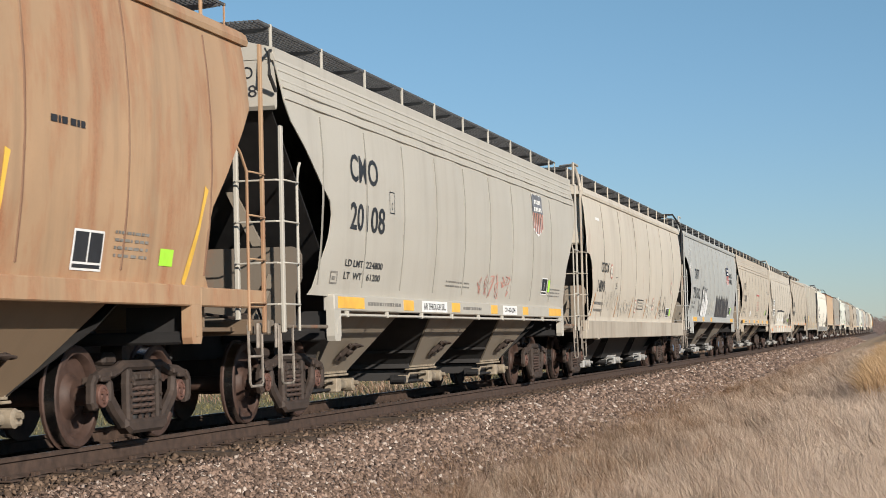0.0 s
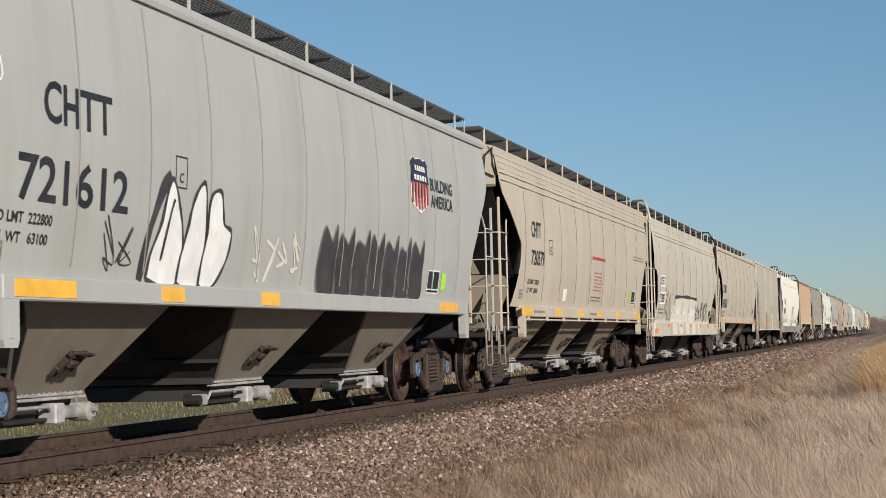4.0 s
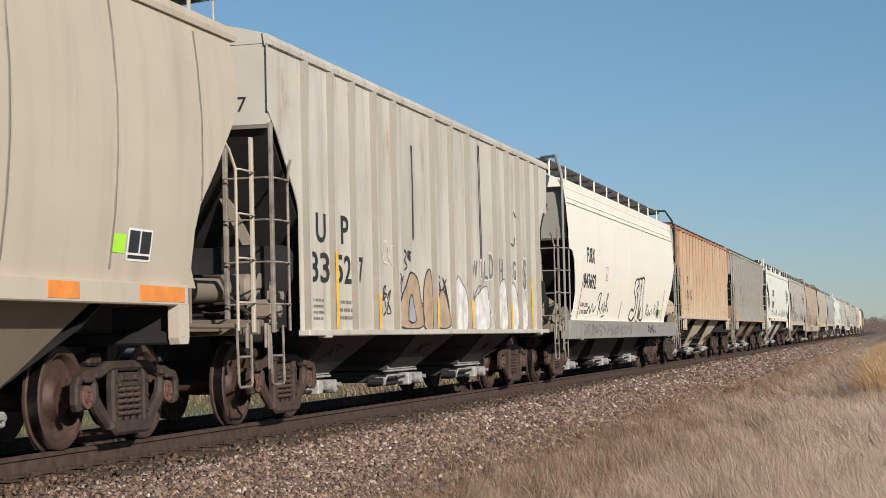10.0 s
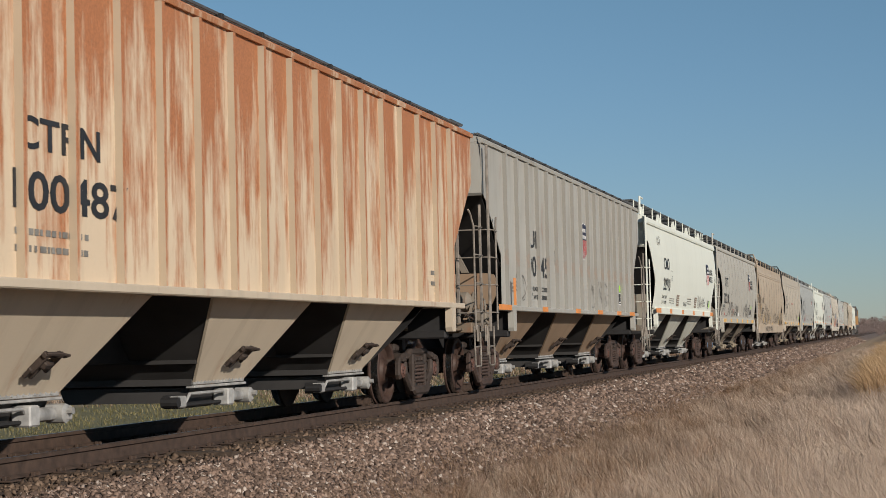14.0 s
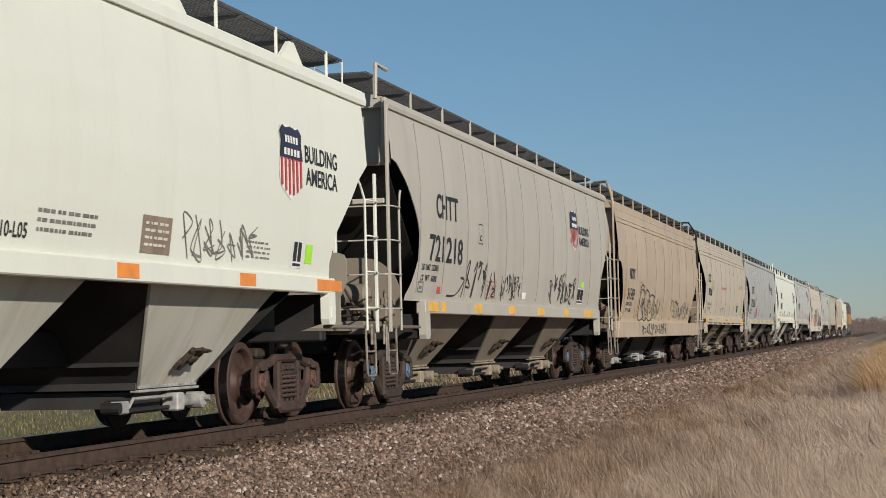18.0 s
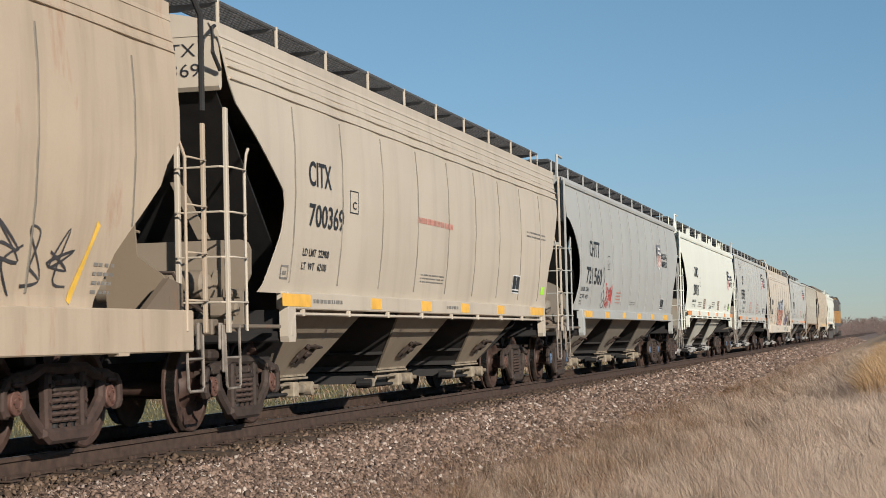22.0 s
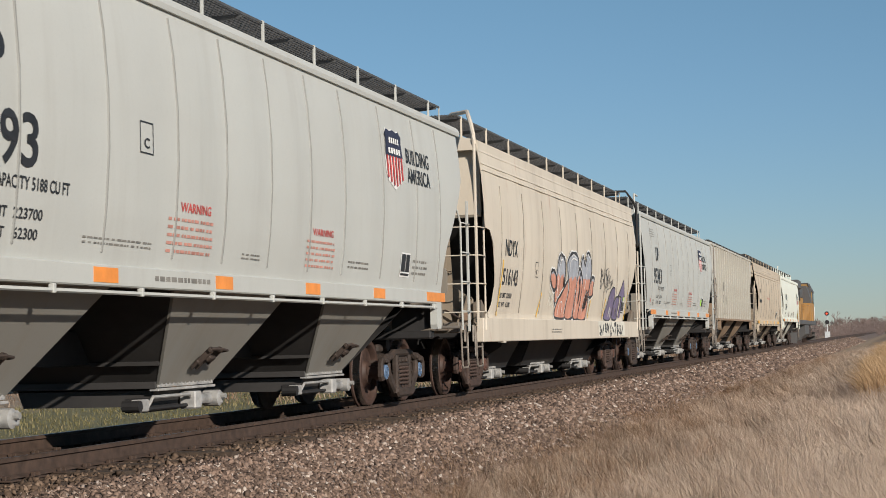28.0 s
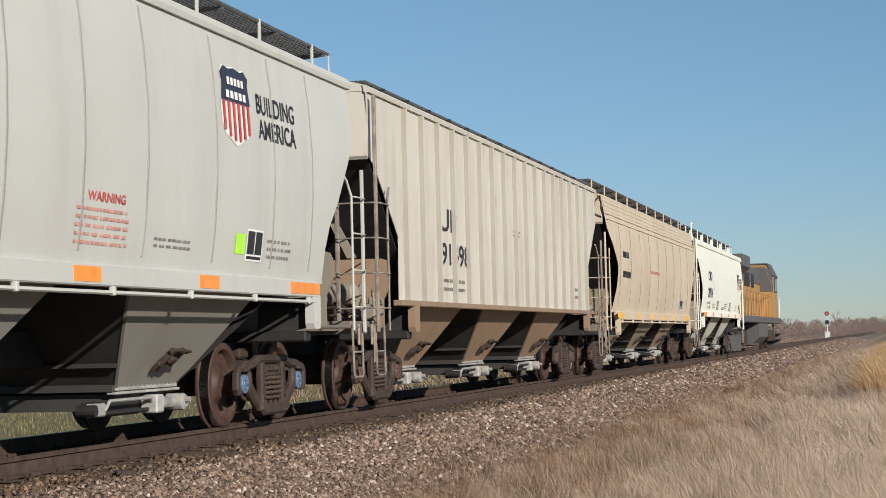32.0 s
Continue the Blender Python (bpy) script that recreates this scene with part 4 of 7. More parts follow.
RIB_CREAM = paint("weathered_cream_paint", (0.575, 0.555, 0.49), 0.45, 0.03, seed=15)
SILL_GREY = paint("sill_grey_paint", (0.30, 0.30, 0.28), 0.5, 0.0, seed=16)
SILL_DUSTY = paint("stained_sill_paint", (0.47, 0.42, 0.345), 0.9, 0.12, seed=21)
BAY_BROWN = paint("brown_stained_paint", (0.30, 0.21, 0.14), 0.7, 0.15, seed=17)

SEAMS, BAYS = {}, {}


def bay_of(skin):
    """Hopper bays: the car's paint under brown road dust, also darkened to offset bounce light."""
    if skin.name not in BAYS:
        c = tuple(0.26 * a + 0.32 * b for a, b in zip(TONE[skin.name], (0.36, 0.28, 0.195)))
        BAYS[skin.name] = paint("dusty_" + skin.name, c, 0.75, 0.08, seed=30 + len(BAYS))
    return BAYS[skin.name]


def seam_of(skin):
    """The grimy weld line that belongs to a paint."""
    if skin.name not in SEAMS:
        c = SEAM_TONE.get(skin.name, (0.20, 0.18, 0.145))
        m, N, L, B = mat_new("weld_" + skin.name)
        n = tex_noise(N, L, coords(N), 1.0, 4, 0.6, (1.0, 1.3, 1.1))
        L.new(mix(N, L, ramp(N, L, n, 0.50, 0.75), tuple(0.8 * x for x in c), tuple(0.6 * x for x in TONE[skin.name])), B.inputs["Base Color"])
        B.inputs["Roughness"].default_value = 0.7
        SEAMS[skin.name] = m
    return SEAMS[skin.name]


FLANKS = {}


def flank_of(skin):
    """A darker, streakier copy of a paint, for the flanks of the side posts."""
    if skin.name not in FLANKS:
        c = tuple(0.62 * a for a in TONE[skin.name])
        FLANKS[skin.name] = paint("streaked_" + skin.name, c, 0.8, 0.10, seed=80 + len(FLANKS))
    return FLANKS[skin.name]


ENDS = {}


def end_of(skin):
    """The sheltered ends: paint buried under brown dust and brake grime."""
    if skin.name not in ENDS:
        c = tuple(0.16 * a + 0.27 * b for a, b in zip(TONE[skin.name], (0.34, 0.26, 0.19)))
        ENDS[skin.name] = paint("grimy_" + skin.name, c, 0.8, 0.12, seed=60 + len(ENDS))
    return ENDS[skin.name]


SEAM_TONE = {"pale_grey_paint": (0.30, 0.30, 0.28), "grey_paint_cool": (0.27, 0.275, 0.26), "grey_paint": (0.25, 0.24, 0.205), "ivory_paint": (0.45, 0.42, 0.36), "rusted_tan_paint": (0.22, 0.12, 0.07)}
STOPS = [-177.6, -158.97, -140.25, -121.83, -103.1, -84.45, -66.3, -47.75, -30.78, -12.1, 6.19, 24.79, 43.6, 62.55, 80.79, 99.29, 118.48,
         137.19, 155.63, 174.09, 192.76, 211.01, 229.77, 247.8, 274.5]
CARS = []
A_LABEL = "covered grain hopper car, %s paint, rolling on the rails"
RIBBED = dict(band=True, pipe=True, tall_rear=True)
WHITE_DIMS = dict(z0=1.44, z1=1.62, e0=3.79, e1=3.98)
# stained white, its base also dimmed to put in the underside's shade
WHITE_BAY = paint("stained_dim_white_bay_paint", (0.54, 0.54, 0.47), 0.6, 0.06, seed=28)
PALE_BAY = paint("dark_grey_bay_paint", (0.225, 0.22, 0.20), 0.5, 0.0, seed=29)
PALE_DIMS = dict(z0=1.39, z1=1.57, e0=3.92, e1=4.06)
row = lambda first, pitch, n: [first + pitch * k for k in range(n)]
SEAM_T, SEAM_V, SEAM_W = row(1.60, 1.728, 9), row(2.25, 1.715, 9), row(1.68, 1.89, 9)      # weld lines of the makes of car
SEAM_N, SEAM_O, SEAM_B, SEAM_P = row(1.75, 1.393, 12), row(1.85, 1.42, 11), row(1.95, 1.79, 9), row(2.95, 2.495, 6)
SEAM_U = [2.1, 3.63, 5.18, 6.66, 7.9, 9.2, 10.5, 11.75, 13.4, 15.03, 16.3]
# bay=BLACK puts the shadow of a low sill into the bay's colour
PLAN = [  # kind, paint, colour word, options
    ("a", RUSTY, "rust-stained orange tan", dict(seams=SEAM_W, long_sill=True, tall_rear=True, tank=False, gear=DULL)),
    ("a", GREY, "light grey", dict(opening=OPEN_T, panel="flat", seams=SEAM_T, tank=False, gear=DULL, **RIBBED)),
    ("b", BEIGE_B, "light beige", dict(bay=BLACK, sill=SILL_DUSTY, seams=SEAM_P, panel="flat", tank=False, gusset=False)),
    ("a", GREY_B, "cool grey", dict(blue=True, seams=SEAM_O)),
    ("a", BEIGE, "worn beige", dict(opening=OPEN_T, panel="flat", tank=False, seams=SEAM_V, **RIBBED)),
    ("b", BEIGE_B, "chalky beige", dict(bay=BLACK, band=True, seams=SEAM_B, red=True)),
    ("a", BEIGE, "warm beige", dict(seams=SEAM_W)),
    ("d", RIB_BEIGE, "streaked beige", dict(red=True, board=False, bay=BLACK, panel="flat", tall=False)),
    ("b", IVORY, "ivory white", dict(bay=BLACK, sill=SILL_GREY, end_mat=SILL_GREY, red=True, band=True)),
    ("c", RUST_RIB, "rust-streaked orange", dict(bay=TAN, sill=TAN, board=False, low_board=True, end_mat=GREY, posts=17)),
    ("c", RIB_GREY, "weathered grey", dict(bay=BAY_BROWN, posts=17, board=False, low_board=True, panel="flat", red=True)),
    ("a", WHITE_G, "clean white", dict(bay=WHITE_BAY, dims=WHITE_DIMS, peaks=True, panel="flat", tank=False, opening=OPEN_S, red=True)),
    ("a", GREY, "light grey", dict(blue=True, seams=SEAM_N, gear=DULL)),
    ("b", TAN_B, "dusty tan", dict(bay=BLACK, band=True, seams=SEAM_B, red=True)),
    ("a", BEIGE, "sandy beige", dict(opening=OPEN_T, panel="flat", seams=SEAM_V, gear=DULL, **RIBBED)),
    ("a", GREY_B, "cool grey", dict(blue=True, seams=SEAM_O, gear=DULL)),
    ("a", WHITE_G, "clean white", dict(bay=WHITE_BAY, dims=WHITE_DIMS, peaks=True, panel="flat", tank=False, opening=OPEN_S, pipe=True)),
    ("a", PALE, "pale grey", dict(bay=PALE_BAY, dims=PALE_DIMS, blue=True, opening=OPEN_U, seams=SEAM_U, pipe=True, panel="flat", tank=False)),
    ("b", CREAM, "faded cream", dict(bay=BLACK, band=True, seams=SEAM_B, red=True)),
    ("a", PALE, "pale grey", dict(bay=PALE_BAY, dims=PALE_DIMS, blue=True, opening=OPEN_U, seams=SEAM_U, pipe=True, panel="flat", tank=False)),
    ("c", RIB_CREAM, "off-white", dict(bay=BAY_BROWN, sill=BAY_BROWN, posts=17, board=False, low_board=True, panel="flat")),
    ("a", TAN, "sandy tan", dict(opening=OPEN_T, panel="flat", seams=SEAM_V, **RIBBED)),
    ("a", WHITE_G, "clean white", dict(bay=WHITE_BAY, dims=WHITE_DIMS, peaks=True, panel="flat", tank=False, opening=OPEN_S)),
]
for i, (kind, skin, word, opt) in enumerate(PLAN):
    car, K = build_car("hopper_car", A_LABEL % word, kind, STOPS[i + 1] - STOPS[i], skin, **opt)
    CARS.append((car, STOPS[i], K, STOPS[i + 1] - STOPS[i]))


# ---- lettering, plates, reflectors and sprayed paint on the sides ----
PINK = plain("salmon_spray", (0.58, 0.27, 0.19), 0.6, 0.0, 0.2, 3)
STEEL_BLUE = plain("grey_blue_spray", (0.36, 0.38, 0.42), 0.6, 0.0, 0.2, 3)
VIOLET = plain("violet_spray", (0.17, 0.14, 0.23), 0.6, 0.0, 0.2, 3)
CREAM_SPRAY = plain("cream_spray", (0.68, 0.65, 0.56), 0.6, 0.0, 0.12, 3)
FADED = plain("faded_print", (0.20, 0.19, 0.17), 0.7, 0.0, 0.4, 6)
FADED_RED = plain("faded_red_print", (0.52, 0.25, 0.20), 0.7, 0.0, 0.35, 6)
FADED_NAVY = plain("faded_navy_print", (0.17, 0.18, 0.20), 0.7, 0.0, 0.5, 6)
SPRAY = plain("black_spray", (0.045, 0.043, 0.045), 0.6, 0.0, 0.4, 3)
FAINT = plain("faint_spray", (0.36, 0.33, 0.28), 0.7, 0.0, 0.3, 4)
BROWN_PLATE = plain("weathered_plate", (0.26, 0.20, 0.15), 0.6, 0.0, 0.3, 4)
YELLOW_DULL = plain("dull_yellow_tape", (0.78, 0.48, 0.07), 0.5, 0.0, 0.2, 4)
ORANGE_DULL = plain("dull_orange_tape", (0.52, 0.24, 0.08), 0.5, 0.0, 0.25, 4)


def words(car, K, text, y0, y1, z0, z1, material=LETTER, lift=0.007):
    """Lettering fitted into a field of the side."""
    uv, faces = text_mesh(text, 1.0, 1.0, 0.016)
    us, vs = [u for u, v in uv], [v for u, v in uv]
    u0, u1, v0, v1 = min(us), max(us), min(vs), max(vs)
    pts = [(y0 + (u - u0) / (u1 - u0) * (y1 - y0), z0 + (v - v0) / (v1 - v0) * (z1 - z0)) for u, v in uv]
    verts = [(side_x(K, y, z) + lift, y, z) for y, z in pts]
    if z1 - z0 < 0.16:
        s = Shape().add(verts, faces)
        return tagged(part("small_lettering", s, material, car), kind="stuff")
    root = list(range(len(verts)))              # one part for each letter

    def find(i):
        while root[i] != i:
            root[i] = root[root[i]]
            i = root[i]
        return i
    for f in faces:
        for i in f[1:]:
            root[find(i)] = find(f[0])
    letters = {}
    for f in faces:
        letters.setdefault(find(f[0]), []).append(f)
    for group in letters.values():
        used = sorted({i for f in group for i in f})
        at = {i: k for k, i in enumerate(used)}
        part("letter", Shape().add([verts[i] for i in used], [[at[i] for i in f] for f in group]), material, car)


def end_words(car, K, text, x1, z0, z1, width):
    """Lettering on the leading end wall."""
    y0 = lerp(K["open"], K["e0"]) + (0.024 if K["flush"] else 0.184)
    uv, faces = text_mesh(text, 1.0, 1.0)
    us, vs = [u for u, v in uv], [v for u, v in uv]
    u0, u1, v0, v1 = min(us), max(us), min(vs), max(vs)
    s = Shape().add([(x1 - width + (u - u0) / (u1 - u0) * width, y0, z0 + (v - v0) / (v1 - v0) * (z1 - z0)) for u, v in uv], faces)
    return tagged(part("end_lettering", s, LETTER, car), kind="stuff")


def field(car, K, name, y0, y1, z0, z1, material, lift=0.006, label=""):
    return part(name, patch(Shape(), K, y0, y1, z0, z1, lift), material, car, label)


def print_block(car, K, y0, y1, z0, z1, lines, material=FADED, seed=0):
    """Print too small to read: rows of plain bars."""
    rng = random.Random(seed)
    h = (z1 - z0) / (lines * 1.6)
    thin = 0.62 if lines > 1 else 0.9
    s = Shape()
    for k in range(lines):
        z, y = z1 - (k * 1.6 + 1) * h, y0
        while y < y1 - 0.04:
            w = min(rng.uniform(0.03, 0.11), y1 - y)
            patch(s, K, y, y + w, z, z + h * thin, 0.006)
            y += w + rng.choice((0.02, 0.02, 0.05))
    return tagged(part("small_print", s, material, car), kind="stuff")


def plate_mark(car, K, y0, y1, z0, z1):
    """A thin outlined box with a letter C in it."""
    s = Shape()
    t = 0.012
    for a, b, c, d in ((y0, y1, z0, z0 + t), (y0, y1, z1 - t, z1), (y0, y0 + t, z0, z1), (y1 - t, y1, z0, z1)):
        patch(s, K, a, b, c, d, 0.006)
    part("clearance_box", s, LETTER, car)
    words(car, K, "C", y0 + 0.09, y1 - 0.09, z0 + 0.05, z0 + 0.14)


def placard(car, K, y0, y1, z0, z1, lime=1):
    """The black-and-white consolidated stencil with a lime sticker by it."""
    field(car, K, "stencil_panel", y0, y1, z0, z1, WHITE)
    m = (y0 + y1) / 2
    for a, b in ((y0 + 0.03, m - 0.015), (m + 0.015, y1 - 0.03)):
        field(car, K, "stencil_field", a, b, z0 + 0.07, z1 - 0.02, LETTER, 0.009)
    field(car, K, "stencil_field", y0 + 0.03, y1 - 0.03, z0 + 0.02, z0 + 0.05, LETTER, 0.009)
    if lime > 0:
        field(car, K, "lime_sticker", y1 + 0.12, y1 + 0.36, z0 + 0.06, z1 - 0.03, LIME)
    elif lime < 0:
        field(car, K, "lime_sticker", y0 - 0.30, y0 - 0.04, z0 + 0.06, z1 - 0.06, LIME)


def shield(car, K, y0, y1, z0, z1, slogan=None, worn=False):
    base, head, stripes, bars_ = shield_shape(K, y0, z0, y1 - y0, z1 - z0)
    sh = part("shield_emblem", base, WHITE, car, "shield with a dark head and red stripes")
    part("emblem_head", head, FADED_NAVY if worn else NAVY, sh)
    tagged(part("emblem_lettering", bars_, WHITE, sh), kind="stuff")
    tagged(part("emblem_stripes", stripes, FADED_RED if worn else LETTER_RED, sh), kind="stuff")
    if slogan:
        a, b, c, d = slogan
        h = (d - c - 0.05) / 2
        words(car, K, "BUILDING", a, b, d - h, d)
        words(car, K, "AMERICA", a + 0.02, b, c, c + h)


def reflectors(car, K, spans, material, z0=None, z1=None):
    s0 = (K["z0"] + 0.03) if z0 is None else z0
    s1 = (K["z1"] - 0.025) if z1 is None else z1
    me = {}
    for a, b in spans:
        s = Shape().box(1.6, 1.605, a, b, s0, s1)
        part("reflector", s, material, car)


def sill_print(car, K, spans, seed=3):
    rng = random.Random(seed)
    for a, b in spans:
        s = Shape()
        y = a
        z = (K["z0"] + K["z1"]) / 2
        while y < b:
            w = rng.uniform(0.05, 0.16)
            s.box(1.6, 1.603, y, min(b, y + w), z - 0.022, z + 0.022)
            y += w + 0.03
        tagged(part("small_print", s, FADED, car), kind="stuff")


def scribble(car, K, y0, y1, z0, z1, seed, material=SPRAY, width=0.022, letters=5):
    """A quick spray tag: a run of looping letter-like strokes."""
    rng = random.Random(seed)
    step = (y1 - y0) / letters
    for k in range(letters):
        c = y0 + (k + 0.5) * step
        pts = []
        n = rng.randint(5, 8)
        for j in range(n):
            side = 1 if j % 2 else -1
            pts.append((c + side * step * rng.uniform(0.12, 0.52) + 0.08 * step * j / n, z0 + (z1 - z0) * rng.choice((rng.uniform(0, 0.3), rng.uniform(0.65, 1.0), rng.uniform(0.3, 0.7)))))
        part("spray_stroke", stroke(K, pts, width), material, car)


def bubble(car, K, pts, fills, outline=SPRAY, width=0.045, halo=None, lift=0.0):
    """A fat sprayed letter: filled outline, in one or two colours, with a dark edge."""
    n = len(pts)
    fine = []
    for k in range(n):
        p0, p1, p2, p3 = (Vector(pts[(k + j) % n]) for j in (-1, 0, 1, 2))
        for j in range(4):
            u = j / 4
            fine.append(0.5 * ((2 * p1) + (p2 - p0) * u + (2 * p0 - 5 * p1 + 4 * p2 - p3) * u * u + (3 * p1 - p0 - 3 * p2 + p3) * u ** 3))
    cy, cz = sum(p.x for p in fine) / len(fine), sum(p.y for p in fine) / len(fine)
    at = lambda y, z, d: (side_x(K, y, z) + d, y, z)
    rings = [1.0, 0.66, 0.33]
    verts = [at(cy + (p.x - cy) * r, cz + (p.y - cz) * r, 0.0075 + lift) for r in rings for p in fine] + [at(cy, cz, 0.0075 + lift)]
    m = len(fine)
    faces = [(r * m + k, r * m + (k + 1) % m, (r + 1) * m + (k + 1) % m, (r + 1) * m + k) for r in range(2) for k in range(m)] + [(2 * m + k, 2 * m + (k + 1) % m, 3 * m) for k in range(m)]
    if fills:
        s = Shape()
        s.v, s.f = list(verts), faces
        ob = part("sprayed_fill", s, fills[0][0], car)
        for mat_, lo, hi in fills[1:]:
            ob.data.materials.append(mat_)
        for f in ob.data.polygons:
            f.material_index = next((k for k, (_, lo, hi) in enumerate(fills) if lo <= f.center.z < hi), 0)
    line = [tuple(p) for p in fine[::2]] + [tuple(fine[0])]
    if halo:
        part("spray_stroke", stroke(K, line, width * 1.9, 0.0068 + lift), halo, car)
    part("spray_stroke", stroke(K, line, width, 0.0105 + lift), outline, car)


def marks(i, reporting, number, place, end=True):
    """Reporting mark and number: place is (y0, y1, z0, z1) of the mark, then of the number."""
    car, s0, K, L = CARS[i]
    (a, b, c, d), (e, f, g2, h) = place
    words(car, K, reporting, a, b, c, d)
    words(car, K, number, e, f, g2, h)
    if end:
        dx, dz = (0.14, 0.10) if K["open"] is OPEN_T else (0.0, 0.0)
        end_words(car, K, reporting, 1.16 + dx, 3.62 + dz, 3.75 + dz, 0.40 * len(reporting) / 4 + 0.1)
        end_words(car, K, number, 1.20 + dx, 3.42 + dz, 3.55 + dz, 0.11 * len(number))
    return car, K, L


def data_lines(car, K, y0, y1, z, limit, weight, tag=None):
    words(car, K, "LD LMT  " + limit, y0, y1, z, z + 0.085)
    words(car, K, "LT  WT   " + weight, y0, y1 - 0.05, z - 0.15, z - 0.065)
    if tag:
        ty, tz = tag
        s = Shape()
        patch(s, K, ty, ty + 0.26, tz, tz + 0.02)
        patch(s, K, ty, ty + 0.26, tz + 0.13, tz + 0.15)
        patch(s, K, ty, ty + 0.02, tz, tz + 0.15)
        patch(s, K, ty + 0.24, ty + 0.26, tz, tz + 0.15)
        patch(s, K, ty + 0.07, ty + 0.19, tz + 0.05, tz + 0.09)
        tagged(part("tag_board", s, FADED, car), kind="stuff")


# 0: the rusty car
car, s0, K, L = CARS[0]
for a, b in ((12.55, 12.75), (16.29, 16.68)):
    part("yellow_tape", stroke(K, [(a, 1.45), ((a + b) / 2, 1.9), (b, 2.36)], 0.10), YELLOW_DULL, car)
placard(car, K, 13.92, 14.50, 1.51, 1.84, 0)
field(car, K, "lime_sticker", 15.67, 15.97, 1.60, 1.75, LIME)
print_block(car, K, 14.72, 15.40, 1.62, 1.88, 4, seed=1)
print_block(car, K, 13.43, 14.10, 2.60, 2.70, 1, LETTER, seed=2)
# 1
car, K, L = marks(1, "CMO", "20108", ((2.61, 3.80, 2.80, 3.13), (2.61, 4.08, 2.22, 2.55)))
plate_mark(car, K, 4.30, 4.54, 2.51, 2.79)
data_lines(car, K, 2.52, 4.10, 1.78, "224800", "61200", (2.02, 1.56))
print_block(car, K, 7.46, 8.96, 1.63, 1.75, 2, seed=3)
scribble(car, K, 9.40, 11.90, 1.52, 1.92, 5, FADED_RED, 0.02, 6)
placard(car, K, 14.55, 15.10, 1.66, 1.97)
print_block(car, K, 15.30, 16.40, 1.62, 1.80, 3, seed=4)
reflectors(car, K, ((2.19, 3.24), (5.05, 5.55), (7.69, 8.18), (10.3, 10.75), (12.8, 13.25), (15.2, 16.39)), REFLECT_Y)
part("sill_plate", Shape().box(1.6, 1.603, 6.0, 7.4, K["z0"] + 0.02, K["z1"] - 0.02), WHITE, car)
sk = dict(K, prof=[(0, 1.598), (5, 1.598)])
sk.pop("pillow")
words(car, sk, "ARI THROUGH SILL", 6.08, 7.30, K["z0"] + 0.05, K["z1"] - 0.05)
part("sill_plate", Shape().box(1.6, 1.603, 11.2, 12.3, K["z0"] + 0.02, K["z1"] - 0.02), WHITE, car)
words(car, sk, "CH-60-L04", 11.31, 12.14, K["z0"] + 0.06, K["z1"] - 0.05)
shield(car, K, 13.66, 14.55, 2.69, 3.46, None, True)
sill_print(car, K, ((3.4, 4.9), (8.4, 9.6)))
# 2
car, K, L = marks(2, "CRDX", "14090", ((2.56, 3.60, 2.28, 2.50), (2.12, 3.12, 1.84, 2.10)))
print_block(car, K, 1.9, 3.1, 1.36, 1.66, 2, seed=6)
for a, b in ((1.60, 1.94), (4.85, 5.15), (7.25, 7.62), (9.76, 10.08), (12.20, 12.58)):
    part("orange_tape", stroke(K, [(a, 1.31), ((a + b) / 2, 1.55), (b, 1.80)], 0.07), ORANGE_DULL, car)
s = Shape()
for a, b, c, d in ((8.39, 9.44, 1.52, 1.545), (8.39, 9.44, 1.745, 1.77), (8.39, 8.42, 1.52, 1.77), (9.41, 9.44, 1.52, 1.77)):
    patch(s, K, a, b, c, d)
part("notice_box", s, LETTER, car)
print_block(car, K, 8.55, 9.3, 1.57, 1.72, 2, seed=7)
for y, z in ((3.75, 2.18), (7.9, 1.44), (11.09, 1.53), (14.8, 2.04)):
    ring = [(y + 0.2 + 0.17 * math.cos(a), z + 0.15 + 0.15 * math.sin(a)) for a in [k * 0.52 for k in range(13)]]
    decal = part("round_decal", Shape().add([(side_x(K, a, b) + 0.005, a, b) for a, b in ring[:12]], [tuple(range(12))]), CREAM_SPRAY, car, "round white decal with a red ring")
    part("ring", stroke(K, ring, 0.04, 0.0085), FADED_RED, decal)
    for q in (-1, 1):
        part("cross_bar", stroke(K, [(y + 0.2 - 0.08, z + 0.15 - 0.07 * q), (y + 0.2, z + 0.15), (y + 0.2 + 0.08, z + 0.15 + 0.07 * q)], 0.03, 0.0085), FADED, decal)
plate_mark(car, K, 4.6, 4.9, 1.95, 2.22)
scribble(car, K, 3.1, 5.0, 1.4, 1.95, 8, FAINT, 0.016, 5)
scribble(car, K, 5.2, 7.3, 1.35, 1.75, 9, FAINT, 0.016, 5)
for text, a, b in (("T", 9.95, 10.2), ("E", 10.25, 10.45), ("X", 10.5, 10.75), ("A", 10.8, 11.05), ("S", 11.1, 11.3), ("0", 11.85, 12.05), ("6", 12.1, 12.3)):
    words(car, K, text, a, b, 1.40, 1.40 + 0.26, CREAM_SPRAY)
scribble(car, K, 12.6, 14.0, 1.35, 1.95, 11, SPRAY, 0.022, 4)
placard(car, K, 14.2, 14.8, 1.34, 1.62)
field(car, K, "white_patch", 1.9, 2.5, 3.38, 3.44, WHITE)
